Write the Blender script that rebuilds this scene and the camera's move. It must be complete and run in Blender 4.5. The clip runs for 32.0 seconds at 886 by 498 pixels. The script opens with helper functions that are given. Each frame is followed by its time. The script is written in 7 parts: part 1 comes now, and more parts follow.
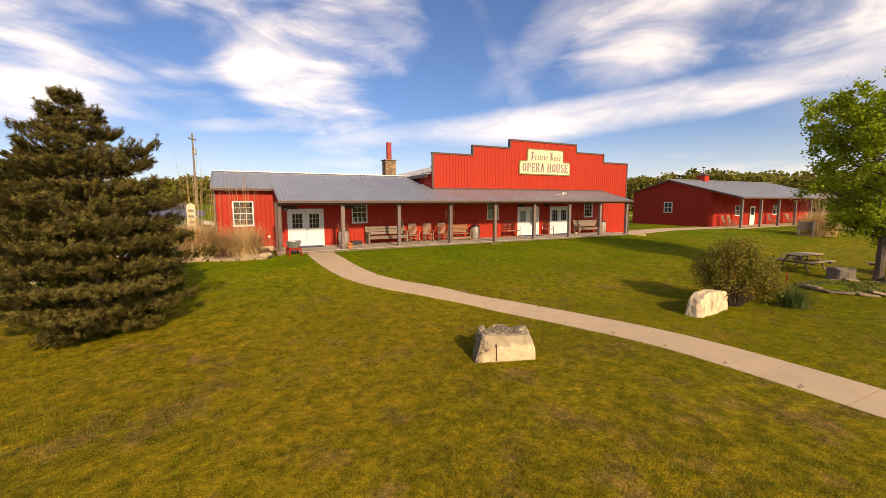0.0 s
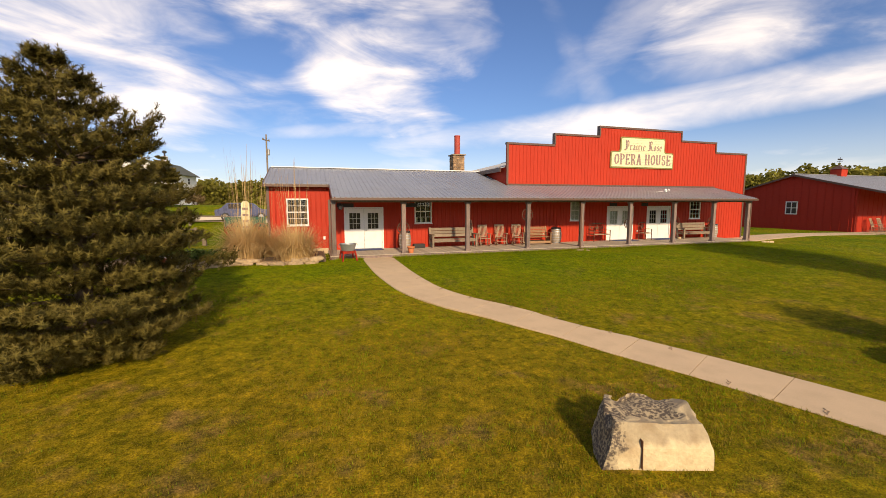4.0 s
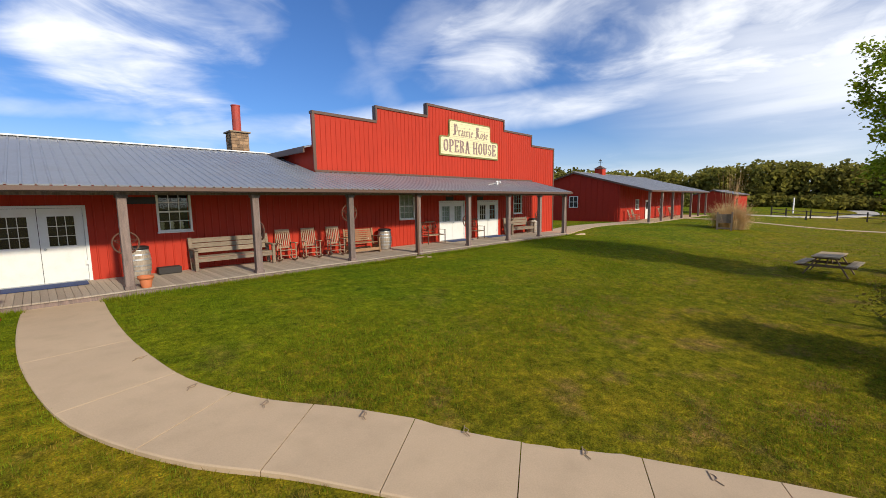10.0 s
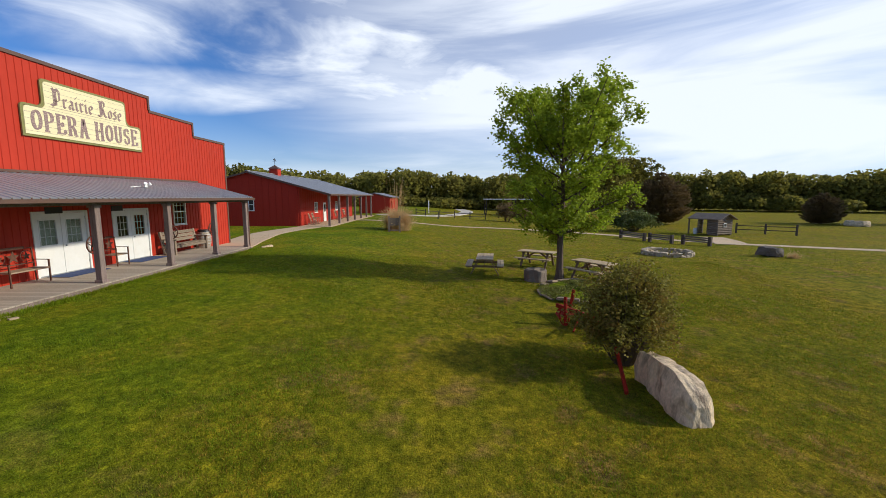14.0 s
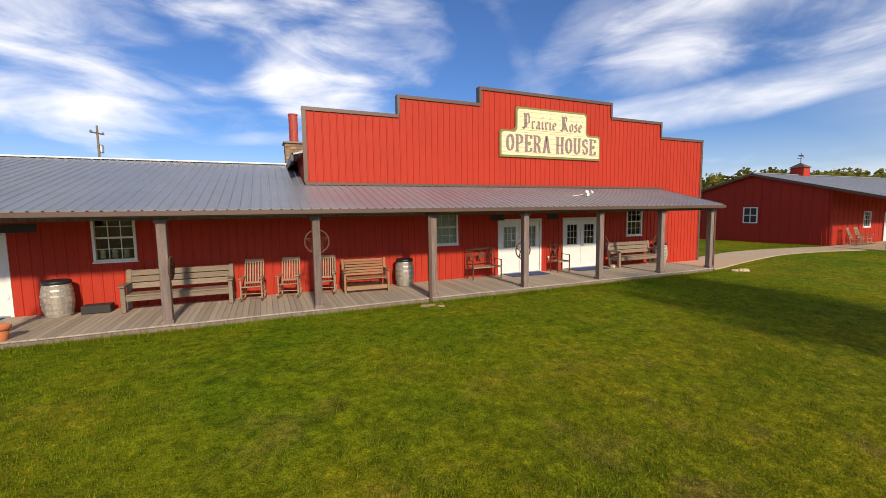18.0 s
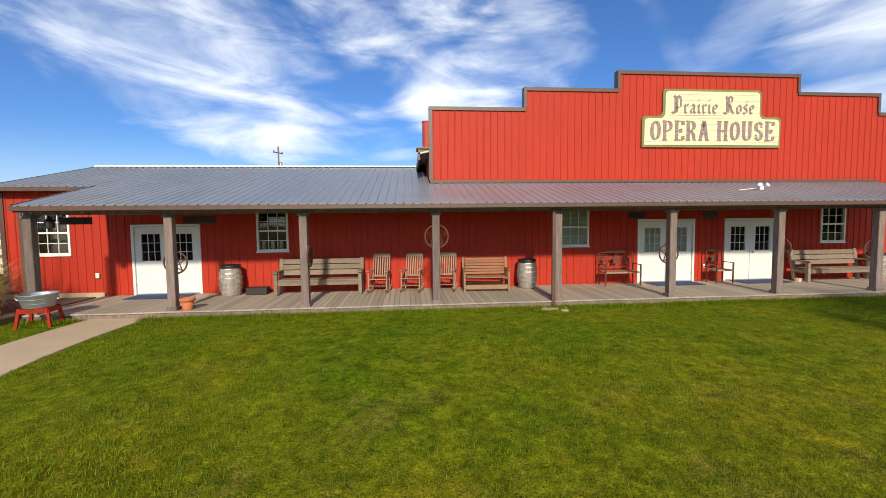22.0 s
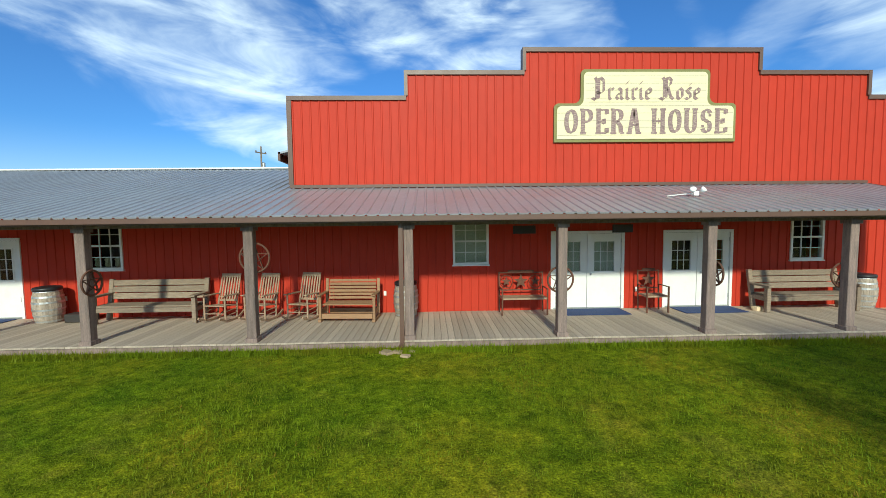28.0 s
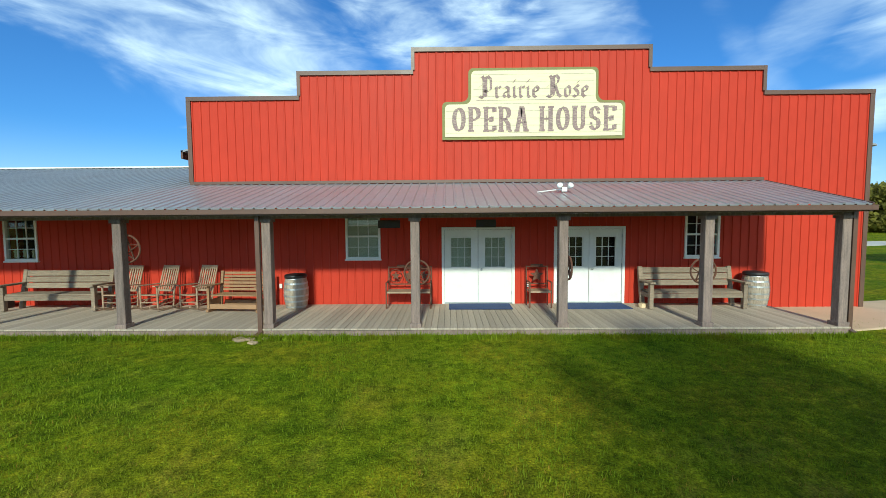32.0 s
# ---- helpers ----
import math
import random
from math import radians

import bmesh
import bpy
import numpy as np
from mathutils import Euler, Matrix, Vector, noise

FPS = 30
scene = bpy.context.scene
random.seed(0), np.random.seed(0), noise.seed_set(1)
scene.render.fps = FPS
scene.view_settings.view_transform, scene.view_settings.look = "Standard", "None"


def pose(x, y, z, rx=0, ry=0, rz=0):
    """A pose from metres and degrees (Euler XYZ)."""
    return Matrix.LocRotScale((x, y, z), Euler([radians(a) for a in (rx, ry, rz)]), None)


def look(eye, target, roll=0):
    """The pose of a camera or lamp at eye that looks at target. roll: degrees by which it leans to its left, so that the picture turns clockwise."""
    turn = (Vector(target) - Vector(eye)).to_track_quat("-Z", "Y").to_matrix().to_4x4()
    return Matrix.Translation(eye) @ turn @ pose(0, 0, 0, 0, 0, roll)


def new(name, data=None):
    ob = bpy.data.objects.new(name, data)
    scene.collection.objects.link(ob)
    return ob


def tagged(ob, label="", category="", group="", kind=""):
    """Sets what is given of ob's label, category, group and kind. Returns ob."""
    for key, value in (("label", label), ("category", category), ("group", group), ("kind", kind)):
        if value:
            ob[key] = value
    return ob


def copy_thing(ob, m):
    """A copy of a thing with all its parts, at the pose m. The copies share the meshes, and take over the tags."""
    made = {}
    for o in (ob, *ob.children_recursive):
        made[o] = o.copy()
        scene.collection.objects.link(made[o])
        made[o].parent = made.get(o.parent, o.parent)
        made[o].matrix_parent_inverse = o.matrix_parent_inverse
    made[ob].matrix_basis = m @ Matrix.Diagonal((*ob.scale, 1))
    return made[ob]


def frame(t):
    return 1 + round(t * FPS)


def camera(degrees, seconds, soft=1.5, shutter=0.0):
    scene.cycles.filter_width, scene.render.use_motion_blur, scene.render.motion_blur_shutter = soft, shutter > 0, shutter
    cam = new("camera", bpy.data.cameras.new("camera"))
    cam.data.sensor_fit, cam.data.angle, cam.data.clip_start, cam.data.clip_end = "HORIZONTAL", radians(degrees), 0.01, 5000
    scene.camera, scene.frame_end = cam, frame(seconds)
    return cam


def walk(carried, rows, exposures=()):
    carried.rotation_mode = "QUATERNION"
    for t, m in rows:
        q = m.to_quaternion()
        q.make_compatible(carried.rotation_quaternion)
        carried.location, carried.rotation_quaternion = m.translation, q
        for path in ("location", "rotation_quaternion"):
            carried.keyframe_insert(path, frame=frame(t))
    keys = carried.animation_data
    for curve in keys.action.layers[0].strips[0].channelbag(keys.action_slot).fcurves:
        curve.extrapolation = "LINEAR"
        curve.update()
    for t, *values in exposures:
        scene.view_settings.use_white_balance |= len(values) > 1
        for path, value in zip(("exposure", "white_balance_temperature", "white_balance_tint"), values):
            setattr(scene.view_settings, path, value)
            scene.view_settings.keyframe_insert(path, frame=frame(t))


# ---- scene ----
EXPO = [(0.0, 0.05, 8800, 18), (6.0, -0.01, 8000, 14), (9.0, -0.10, 6900, 11), (11.0, -0.20, 6350, 8), (14.0, -0.26, 6200, 8), (17.0, -0.40, 6650, 12), (18.5, -0.06, 6900, 11), (23.0, -0.06, 6350, 5), (28.0, -0.02, 5850, -7), (32.0, 0.02, 5600, -12)]
cam = camera(95.03, 32.0, soft=0.5)
ROWS = [  # seconds, eye x y z, yaw, pitch, lean
    (0, -11.501, -23.976, 2.554, -27.06, -6.44, 0.22),
    (0.5, -11.393, -23.569, 2.489, -26.85, -6.41, 0.27),
    (1, -11.247, -23.218, 2.440, -26.65, -6.46, 0.39),
    (1.5, -11.046, -22.784, 2.376, -24.28, -6.31, 0.33),
    (2, -10.927, -22.408, 2.373, -19.44, -6.18, 0.20),
    (2.5, -10.856, -22.077, 2.419, -18.85, -6.28, 0.17),
    (3, -10.807, -21.804, 2.485, -18.43, -6.49, 0.18),
    (3.5, -10.618, -21.282, 2.424, -18.07, -6.32, 0.14),
    (5.5, -9.951, -19.435, 2.372, -17.16, -6.25, 0.37),
    (6, -9.846, -18.625, 2.482, -17.56, -6.46, 0.32),
    (6.5, -9.831, -17.734, 2.372, -18.02, -6.13, 0.34),
    (7, -9.690, -17.072, 2.344, -18.20, -5.88, 0.40),
    (7.5, -9.418, -16.636, 2.447, -17.96, -5.94, 0.37),
    (8, -9.010, -16.400, 2.568, -17.12, -6.17, 0.40),
    (8.5, -8.830, -15.880, 2.465, -19.02, -5.86, 0.52),
    (9, -8.436, -15.643, 2.446, -25.39, -6.08, 0.76),
    (9.5, -8.292, -15.331, 2.351, -34.50, -6.33, 0.87),
    (10, -7.970, -15.079, 2.233, -45.02, -6.67, 0.80),
    (10.5, -7.907, -14.891, 2.161, -58.77, -7.02, 0.49),
    (11, -7.918, -14.358, 2.186, -73.21, -7.19, -0.12),
    (11.5, -7.838, -14.025, 2.243, -84.67, -7.15, -0.34),
    (12, -7.536, -13.821, 2.363, -86.14, -7.27, -0.29),
    (12.5, -7.200, -13.494, 2.447, -86.94, -7.25, -0.29),
    (13, -6.786, -13.283, 2.571, -87.71, -7.34, -0.28),
    (13.5, -6.251, -13.054, 2.687, -88.61, -7.37, -0.20),
    (14, -5.649, -12.999, 2.766, -89.36, -7.34, -0.09),
    (14.5, -5.030, -12.974, 2.823, -90.05, -7.36, 0.01),
    (16.5, -2.463, -13.282, 2.702, -90.83, -7.07, 0.26),
    (17, -1.983, -13.356, 2.770, -73.53, -7.03, 0.22),
    (17.5, -1.450, -13.470, 2.823, -46.49, -6.72, 0.51),
    (18, -1.180, -13.250, 2.584, -23.52, -5.22, 0.84),
    (18.5, -1.139, -13.335, 2.391, -11.45, -3.96, 0.86),
    (19, -0.960, -13.477, 2.322, -9.53, -3.64, 0.87),
    (19.5, -0.821, -13.558, 2.263, -7.50, -3.39, 0.84),
    (20, -0.835, -13.445, 2.219, -6.90, -3.30, 0.79),
    (20.5, -0.787, -13.232, 2.220, -6.08, -3.47, 0.74),
    (21, -0.762, -13.086, 2.246, -5.59, -3.61, 0.66),
    (21.5, -0.756, -12.978, 2.248, -5.11, -3.67, 0.62),
    (22, -0.739, -12.842, 2.211, -4.98, -3.64, 0.64),
    (22.5, -0.505, -12.732, 2.220, -4.63, -3.72, 0.68),
    (23, -0.349, -12.615, 2.215, -4.43, -3.80, 0.66),
    (23.5, -0.228, -12.339, 2.226, -4.10, -3.92, 0.64),
    (24, -0.089, -11.984, 2.231, -3.79, -3.95, 0.65),
    (24.5, 0.155, -11.628, 2.255, -3.72, -3.97, 0.70),
    (25, 0.681, -11.393, 2.282, -3.58, -3.99, 0.75),
    (25.5, 1.266, -11.204, 2.276, -3.39, -3.83, 0.80),
    (27.5, 3.077, -10.848, 2.495, -2.44, -3.72, 0.68),
    (28, 3.635, -10.797, 2.567, -1.72, -3.86, 0.66),
    (28.5, 4.136, -10.766, 2.574, -1.41, -3.87, 0.63),
    (29, 4.655, -10.778, 2.558, -0.88, -3.91, 0.61),
    (29.5, 5.179, -10.795, 2.525, -0.22, -3.97, 0.58),
    (30, 5.667, -10.852, 2.476, -0.07, -3.83, 0.55),
    (30.5, 6.198, -10.912, 2.469, 0.42, -3.89, 0.55),
    (31, 6.544, -10.993, 2.444, 0.55, -3.79, 0.49),
    (31.5, 6.830, -11.040, 2.410, 0.73, -3.74, 0.44),
    (32, 7.058, -11.124, 2.378, 0.84, -3.61, 0.40),
]
walk(cam, [(t, pose(x, y, z, 90 + pitch, 0, yaw) @ pose(0, 0, 0, 0, 0, -lean)) for t, x, y, z, yaw, pitch, lean in ROWS],
     exposures=EXPO)
# ---- world and sun ----
SUN_AZ, SUN_EL = radians(181.5), radians(27.0)      # clockwise from +y; height over the horizon


def sky():
    w = bpy.data.worlds.new("sky")
    scene.world = w
    w.use_nodes = True
    nt = w.node_tree
    N, L = nt.nodes, nt.links
    N.clear()
    out = N.new("ShaderNodeOutputWorld")
    bg = N.new("ShaderNodeBackground")
    tex = N.new("ShaderNodeTexSky")
    tex.sky_type, tex.sun_disc = "NISHITA", False
    tex.sun_elevation, tex.sun_rotation = SUN_EL, SUN_AZ
    tex.air_density, tex.dust_density, tex.ozone_density = 1.0, 0.6, 2.5
    co = N.new("ShaderNodeTexCoord")
    sep = N.new("ShaderNodeSeparateXYZ")
    L.new(co.outputs["Generated"], sep.inputs[0])

    def math_node(op, a, b=None, clamp=False):
        n = N.new("ShaderNodeMath")
        n.operation, n.use_clamp = op, clamp
        for i, v in enumerate((a, b)):
            if v is None:
                continue
            if isinstance(v, (int, float)):
                n.inputs[i].default_value = v
            else:
                L.new(v, n.inputs[i])
        return n.outputs[0]

    def smooth(v, a, b):
        n = N.new("ShaderNodeMapRange")
        n.interpolation_type = "SMOOTHSTEP"
        L.new(v, n.inputs["Value"])
        n.inputs["From Min"].default_value, n.inputs["From Max"].default_value = a, b
        return n.outputs[0]

    # the cloud sheet: direction cast on a flat layer overhead
    h = math_node("ADD", math_node("MAXIMUM", sep.outputs[2], 0.0), 0.16)
    u, v = math_node("DIVIDE", sep.outputs[0], h), math_node("DIVIDE", sep.outputs[1], h)
    flat = N.new("ShaderNodeCombineXYZ")
    L.new(u, flat.inputs[0]), L.new(v, flat.inputs[1])

    def streaks(angle, sx, sy, scale, detail, rough, warp, off):
        mp = N.new("ShaderNodeMapping")
        mp.inputs["Rotation"].default_value[2] = radians(angle)
        mp.inputs["Scale"].default_value = (sx, sy, 1)
        mp.inputs["Location"].default_value = off
        L.new(flat.outputs[0], mp.inputs[0])
        n = N.new("ShaderNodeTexNoise")
        n.inputs["Scale"].default_value, n.inputs["Detail"].default_value = scale, detail
        n.inputs["Roughness"].default_value, n.inputs["Distortion"].default_value = rough, warp
        L.new(mp.outputs[0], n.inputs["Vector"])
        return n.outputs["Fac"]

    # long cirrus bands, each by its bearing, height, half length, half width and tilt in degrees
    az = math_node("MULTIPLY", math_node("ARCTAN2", sep.outputs[0], sep.outputs[1]), 57.2958)
    el = math_node("MULTIPLY", math_node("ARCSINE", sep.outputs[2]), 57.2958)
    flat2 = N.new("ShaderNodeCombineXYZ")
    L.new(math_node("MULTIPLY", az, 0.1), flat2.inputs[0]), L.new(math_node("MULTIPLY", el, 0.1), flat2.inputs[1])

    def wisps(angle, sx, sy, detail, rough, warp, off):
        mp = N.new("ShaderNodeMapping")
        mp.inputs["Rotation"].default_value[2] = radians(angle)
        mp.inputs["Scale"].default_value = (sx, sy, 1)
        mp.inputs["Location"].default_value = off
        L.new(flat2.outputs[0], mp.inputs[0])
        n = N.new("ShaderNodeTexNoise")
        n.inputs["Scale"].default_value, n.inputs["Detail"].default_value = 1.0, detail
        n.inputs["Roughness"].default_value, n.inputs["Distortion"].default_value = rough, warp
        L.new(mp.outputs[0], n.inputs["Vector"])
        return n.outputs["Fac"]

    fine = wisps(38, 0.6, 2.0, 10.0, 0.58, 0.6, (0.4, 7.0, 0))
    big = wisps(25, 0.5, 0.9, 5.0, 0.5, 0.5, (3.3, 1.2, 0))
    torn = math_node("ADD", math_node("MULTIPLY", fine, 0.8), math_node("MULTIPLY", big, 0.8))
    body = smooth(math_node("ADD", math_node("MULTIPLY", fine, 0.7), math_node("MULTIPLY", big, 0.5)), 0.30, 0.85)
    body = math_node("ADD", math_node("MULTIPLY", body, 0.75), 0.4)

    def band(a, e, length, width, tilt, strength, ragged=1.0):
        da, de = math_node("SUBTRACT", az, a), math_node("SUBTRACT", el, e)
        c, s = math.cos(radians(tilt)), math.sin(radians(tilt))
        along = math_node("ADD", math_node("MULTIPLY", da, c), math_node("MULTIPLY", de, s))
        across = math_node("SUBTRACT", math_node("MULTIPLY", de, c), math_node("MULTIPLY", da, s))
        d = math_node("ADD", math_node("POWER", math_node("ABSOLUTE", math_node("DIVIDE", along, length)), 2.0),
                      math_node("POWER", math_node("ABSOLUTE", math_node("DIVIDE", across, width)), 2.0))
        edge = math_node("SUBTRACT", math_node("MULTIPLY", math_node("SUBTRACT", torn, 0.8), 4.2 * ragged), d)
        return math_node("MULTIPLY", math_node("MULTIPLY", smooth(edge, -1.7, 0.7), strength), body)

    cirrus = band(4, 26, 17, 10, -40, 1.05, 1.3)
    for q in ((-31, 21, 26, 8, -24, 1.0, 1.2), (-12, 14, 5, 1.6, -10, 0.6), (16, 27, 9, 4, -40, 0.7), (58, 20, 12, 5, 20, 0.5), (-20, 11.5, 9, 1.2, 3, 0.6), (2, 9.5, 10, 1.0, 5, 0.55), (50, 11.2, 38, 2.4, 5, 1.25, 0.4), (36, 17, 8, 1.8, -58, 0.25), (43, 22, 12, 3, 35, 0.35),
              (60, 22, 16, 6, 12, 0.85), (72, 27, 20, 7, -14, 0.8, 1.2), (78, 17, 26, 6, -8, 1.2), (70, 26, 6, 1.5, 28, 0.8), (86, 8.3, 14, 1.0, 3, 0.7, 0.6), (40, 5.5, 30, 1.3, 0, 0.45),
              (-70, 28, 40, 9, 20, 0.8), (-120, 35, 40, 12, 0, 0.8), (170, 40, 60, 14, 10, 0.8), (20, 46, 40, 7, -12, 0.8), (100, 52, 50, 12, 20, 0.8)):
        cirrus = math_node("MAXIMUM", cirrus, band(*q))
    low = streaks(0, 0.25, 0.25, 2.2, 6.0, 0.6, 0.3, (0, 0, 4))
    bank = math_node("MULTIPLY", smooth(low, 0.42, 0.62), math_node("MULTIPLY", smooth(sep.outputs[2], 0.12, 0.03), 0.7))
    # the thin bright veil that thickens towards the south-east
    veil = math_node("MULTIPLY", smooth(math_node("SUBTRACT", math_node("MULTIPLY", sep.outputs[0], 0.83), math_node("MULTIPLY", sep.outputs[1], 0.55)), 0.42, 0.88), 1.0)
    veil = math_node("MULTIPLY", veil, math_node("ADD", math_node("MULTIPLY", smooth(wisps(6, 0.16, 1.15, 8.0, 0.55, 0.7, (1.7, 3.1, 0)), 0.36, 0.62), 0.62), 0.42))
    cover = math_node("MAXIMUM", math_node("MAXIMUM", cirrus, bank), veil, True)
    haze = math_node("MULTIPLY", smooth(sep.outputs[2], 0.20, -0.02), 0.42)
    cover = math_node("MAXIMUM", cover, haze, True)
    mix = N.new("ShaderNodeMixRGB")
    L.new(math_node("MULTIPLY", cover, 0.9), mix.inputs[0])
    blue = N.new("ShaderNodeMixRGB")
    blue.blend_type = "MULTIPLY"
    blue.inputs[0].default_value = 1.0
    L.new(tex.outputs[0], blue.inputs[1])
    blue.inputs[2].default_value = (0.62, 0.94, 1.45, 1)
    L.new(blue.outputs[0], mix.inputs[1])
    mix.inputs[2].default_value = (12.0, 12.3, 13.0, 1)
    L.new(mix.outputs[0], bg.inputs[0])
    bg.inputs[1].default_value = 0.102
    L.new(bg.outputs[0], out.inputs[0])


sky()
sun = bpy.data.lights.new("sun", "SUN")
sun.energy, sun.angle, sun.color = 4.5, radians(3.0), (1.0, 0.89, 0.71)
way = Vector((math.sin(SUN_AZ) * math.cos(SUN_EL), math.cos(SUN_AZ) * math.cos(SUN_EL), math.sin(SUN_EL)))
new("sun", sun).matrix_world = look(way * 60, (0, 0, 0))
scene.view_settings.exposure = 0.0
# ---- materials ----
MATS = {}


def mat(name, base, rough=0.7, metal=0.0, vary=0.15, scale=3.0, fine=40.0, bump=0.15, dirt=None, dirt_amount=0.35, stretch=(1, 1, 1),
        spread=0.0, spec=0.5, through_light=0.0, island=False):
    """A surface with variation at two scales, stains of another colour, fine relief and a random tone for each piece."""
    if name in MATS:
        return MATS[name]
    m = bpy.data.materials.new(name)
    m.use_nodes = True
    nt = m.node_tree
    N, L = nt.nodes, nt.links
    b = N["Principled BSDF"]
    co = N.new("ShaderNodeTexCoord")
    mp = N.new("ShaderNodeMapping")
    mp.inputs["Scale"].default_value = stretch
    L.new(co.outputs["Object"], mp.inputs[0])

    def noise_tex(s, detail):
        n = N.new("ShaderNodeTexNoise")
        n.inputs["Scale"].default_value, n.inputs["Detail"].default_value = s, detail
        L.new(mp.outputs[0], n.inputs["Vector"])
        return n.outputs["Fac"]

    big, small = noise_tex(scale, 4.0), noise_tex(fine, 5.0)
    add = N.new("ShaderNodeMath")
    add.operation = "ADD"
    L.new(big, add.inputs[0]), L.new(small, add.inputs[1])
    if spread:
        rnd = N.new("ShaderNodeNewGeometry").outputs["Random Per Island"] if island else N.new("ShaderNodeObjectInfo").outputs["Random"]
        k = N.new("ShaderNodeMath")
        k.operation = "MULTIPLY_ADD"
        k.inputs[1].default_value, k.inputs[2].default_value = spread, -spread / 2
        L.new(rnd, k.inputs[0])
        a2 = N.new("ShaderNodeMath")
        a2.operation = "ADD"
        L.new(add.outputs[0], a2.inputs[0]), L.new(k.outputs[0], a2.inputs[1])
        add = a2
    rg = N.new("ShaderNodeMapRange")
    rg.inputs["From Min"].default_value, rg.inputs["From Max"].default_value = 0.6, 1.4
    rg.inputs["To Min"].default_value, rg.inputs["To Max"].default_value = 1 - vary, 1 + vary
    rg.clamp = False
    L.new(add.outputs[0], rg.inputs[0])
    mul = N.new("ShaderNodeMixRGB")
    mul.blend_type = "MULTIPLY"
    mul.inputs[0].default_value = 1.0
    mul.inputs[1].default_value = (*base, 1)
    L.new(rg.outputs[0], mul.inputs[2])
    col = mul.outputs[0]
    if dirt:
        d = noise_tex(scale * 1.7 + 0.3, 6.0)
        dr = N.new("ShaderNodeMapRange")
        dr.inputs["From Min"].default_value, dr.inputs["From Max"].default_value = 0.48, 0.72
        dr.inputs["To Max"].default_value = dirt_amount
        L.new(d, dr.inputs[0])
        mx = N.new("ShaderNodeMixRGB")
        L.new(dr.outputs[0], mx.inputs[0])
        L.new(col, mx.inputs[1])
        mx.inputs[2].default_value = (*dirt, 1)
        col = mx.outputs[0]
    L.new(col, b.inputs["Base Color"])
    b.inputs["Roughness"].default_value, b.inputs["Metallic"].default_value = rough, metal
    b.inputs["Specular IOR Level"].default_value = spec
    rr = N.new("ShaderNodeMapRange")
    rr.inputs["To Min"].default_value, rr.inputs["To Max"].default_value = max(0.03, rough - 0.12), min(1, rough + 0.12)
    L.new(big, rr.inputs[0])
    L.new(rr.outputs[0], b.inputs["Roughness"])
    if bump:
        bp = N.new("ShaderNodeBump")
        bp.inputs["Strength"].default_value, bp.inputs["Distance"].default_value = bump, 0.02
        L.new(small, bp.inputs["Height"])
        L.new(bp.outputs[0], b.inputs["Normal"])
    if through_light:
        tr = N.new("ShaderNodeBsdfTranslucent")
        L.new(col, tr.inputs[0])
        ms = N.new("ShaderNodeMixShader")
        ms.inputs[0].default_value = through_light
        L.new(b.outputs[0], ms.inputs[1]), L.new(tr.outputs[0], ms.inputs[2])
        L.new(ms.outputs[0], N["Material Output"].inputs[0])
    MATS[name] = m
    return m


RED = mat("red_steel", (0.450, 0.040, 0.020), 0.55, 0, 0.10, 0.5, 6, 0.02, dirt=(0.36, 0.040, 0.022), dirt_amount=0.3, stretch=(1, 1, 0.35), spread=0.14, spec=0.15)
RED_DARK = mat("red_barn_steel", (0.38, 0.032, 0.018), 0.6, 0, 0.10, 0.4, 6, 0.02, spread=0.12, spec=0.15)
BROWN = mat("brown_trim", (0.115, 0.062, 0.042), 0.45, 0, 0.12, 2, 20, 0.03)
ROOF = mat("galvanised_roof", (0.33, 0.34, 0.36), 0.38, 0.35, 0.12, 0.6, 14, 0.03, dirt=(0.27, 0.24, 0.22), dirt_amount=0.3, spread=0.2)
WHITE = mat("white_paint", (0.80, 0.79, 0.75), 0.4, 0, 0.04, 2, 30, 0.02, dirt=(0.62, 0.58, 0.50), dirt_amount=0.2)
POST = mat("weathered_post", (0.205, 0.148, 0.125), 0.85, 0, 0.55, 2.5, 30, 0.5, dirt=(0.10, 0.085, 0.075), dirt_amount=0.5, stretch=(6, 6, 0.6), spread=0.4)
PLANK = mat("weathered_deck", (0.46, 0.375, 0.285), 0.85, 0, 0.22, 1.5, 22, 0.4, dirt=(0.25, 0.205, 0.165), dirt_amount=0.4, stretch=(7, 0.8, 4), spread=0.6)
BENCH = mat("weathered_bench_wood", (0.25, 0.19, 0.135), 0.85, 0, 0.28, 3, 30, 0.4, dirt=(0.12, 0.09, 0.07), dirt_amount=0.5, stretch=(0.8, 6, 6), spread=0.5)
CHAIRWOOD = mat("rocker_wood", (0.36, 0.25, 0.165), 0.75, 0, 0.22, 3, 30, 0.3, dirt=(0.20, 0.12, 0.09), dirt_amount=0.4, spread=0.4)
GLIDER = mat("glider_wood", (0.30, 0.17, 0.085), 0.7, 0, 0.2, 3, 30, 0.3, dirt=(0.16, 0.09, 0.05), dirt_amount=0.4, stretch=(0.8, 5, 5), spread=0.4)
PICNIC = mat("picnic_wood", (0.47, 0.345, 0.20), 0.8, 0, 0.22, 2.5, 26, 0.4, dirt=(0.24, 0.18, 0.12), dirt_amount=0.4, spread=0.5)
# darker copy of the picnic wood; the shade under the table is in it
PICNICSHADE = mat("picnic_wood_shaded", (0.20, 0.13, 0.075), 0.85, 0, 0.25, 2.5, 26, 0.4, spread=0.4)
DARKWOOD = mat("dark_fence_wood", (0.075, 0.055, 0.042), 0.9, 0, 0.3, 2.5, 26, 0.5, spread=0.5)
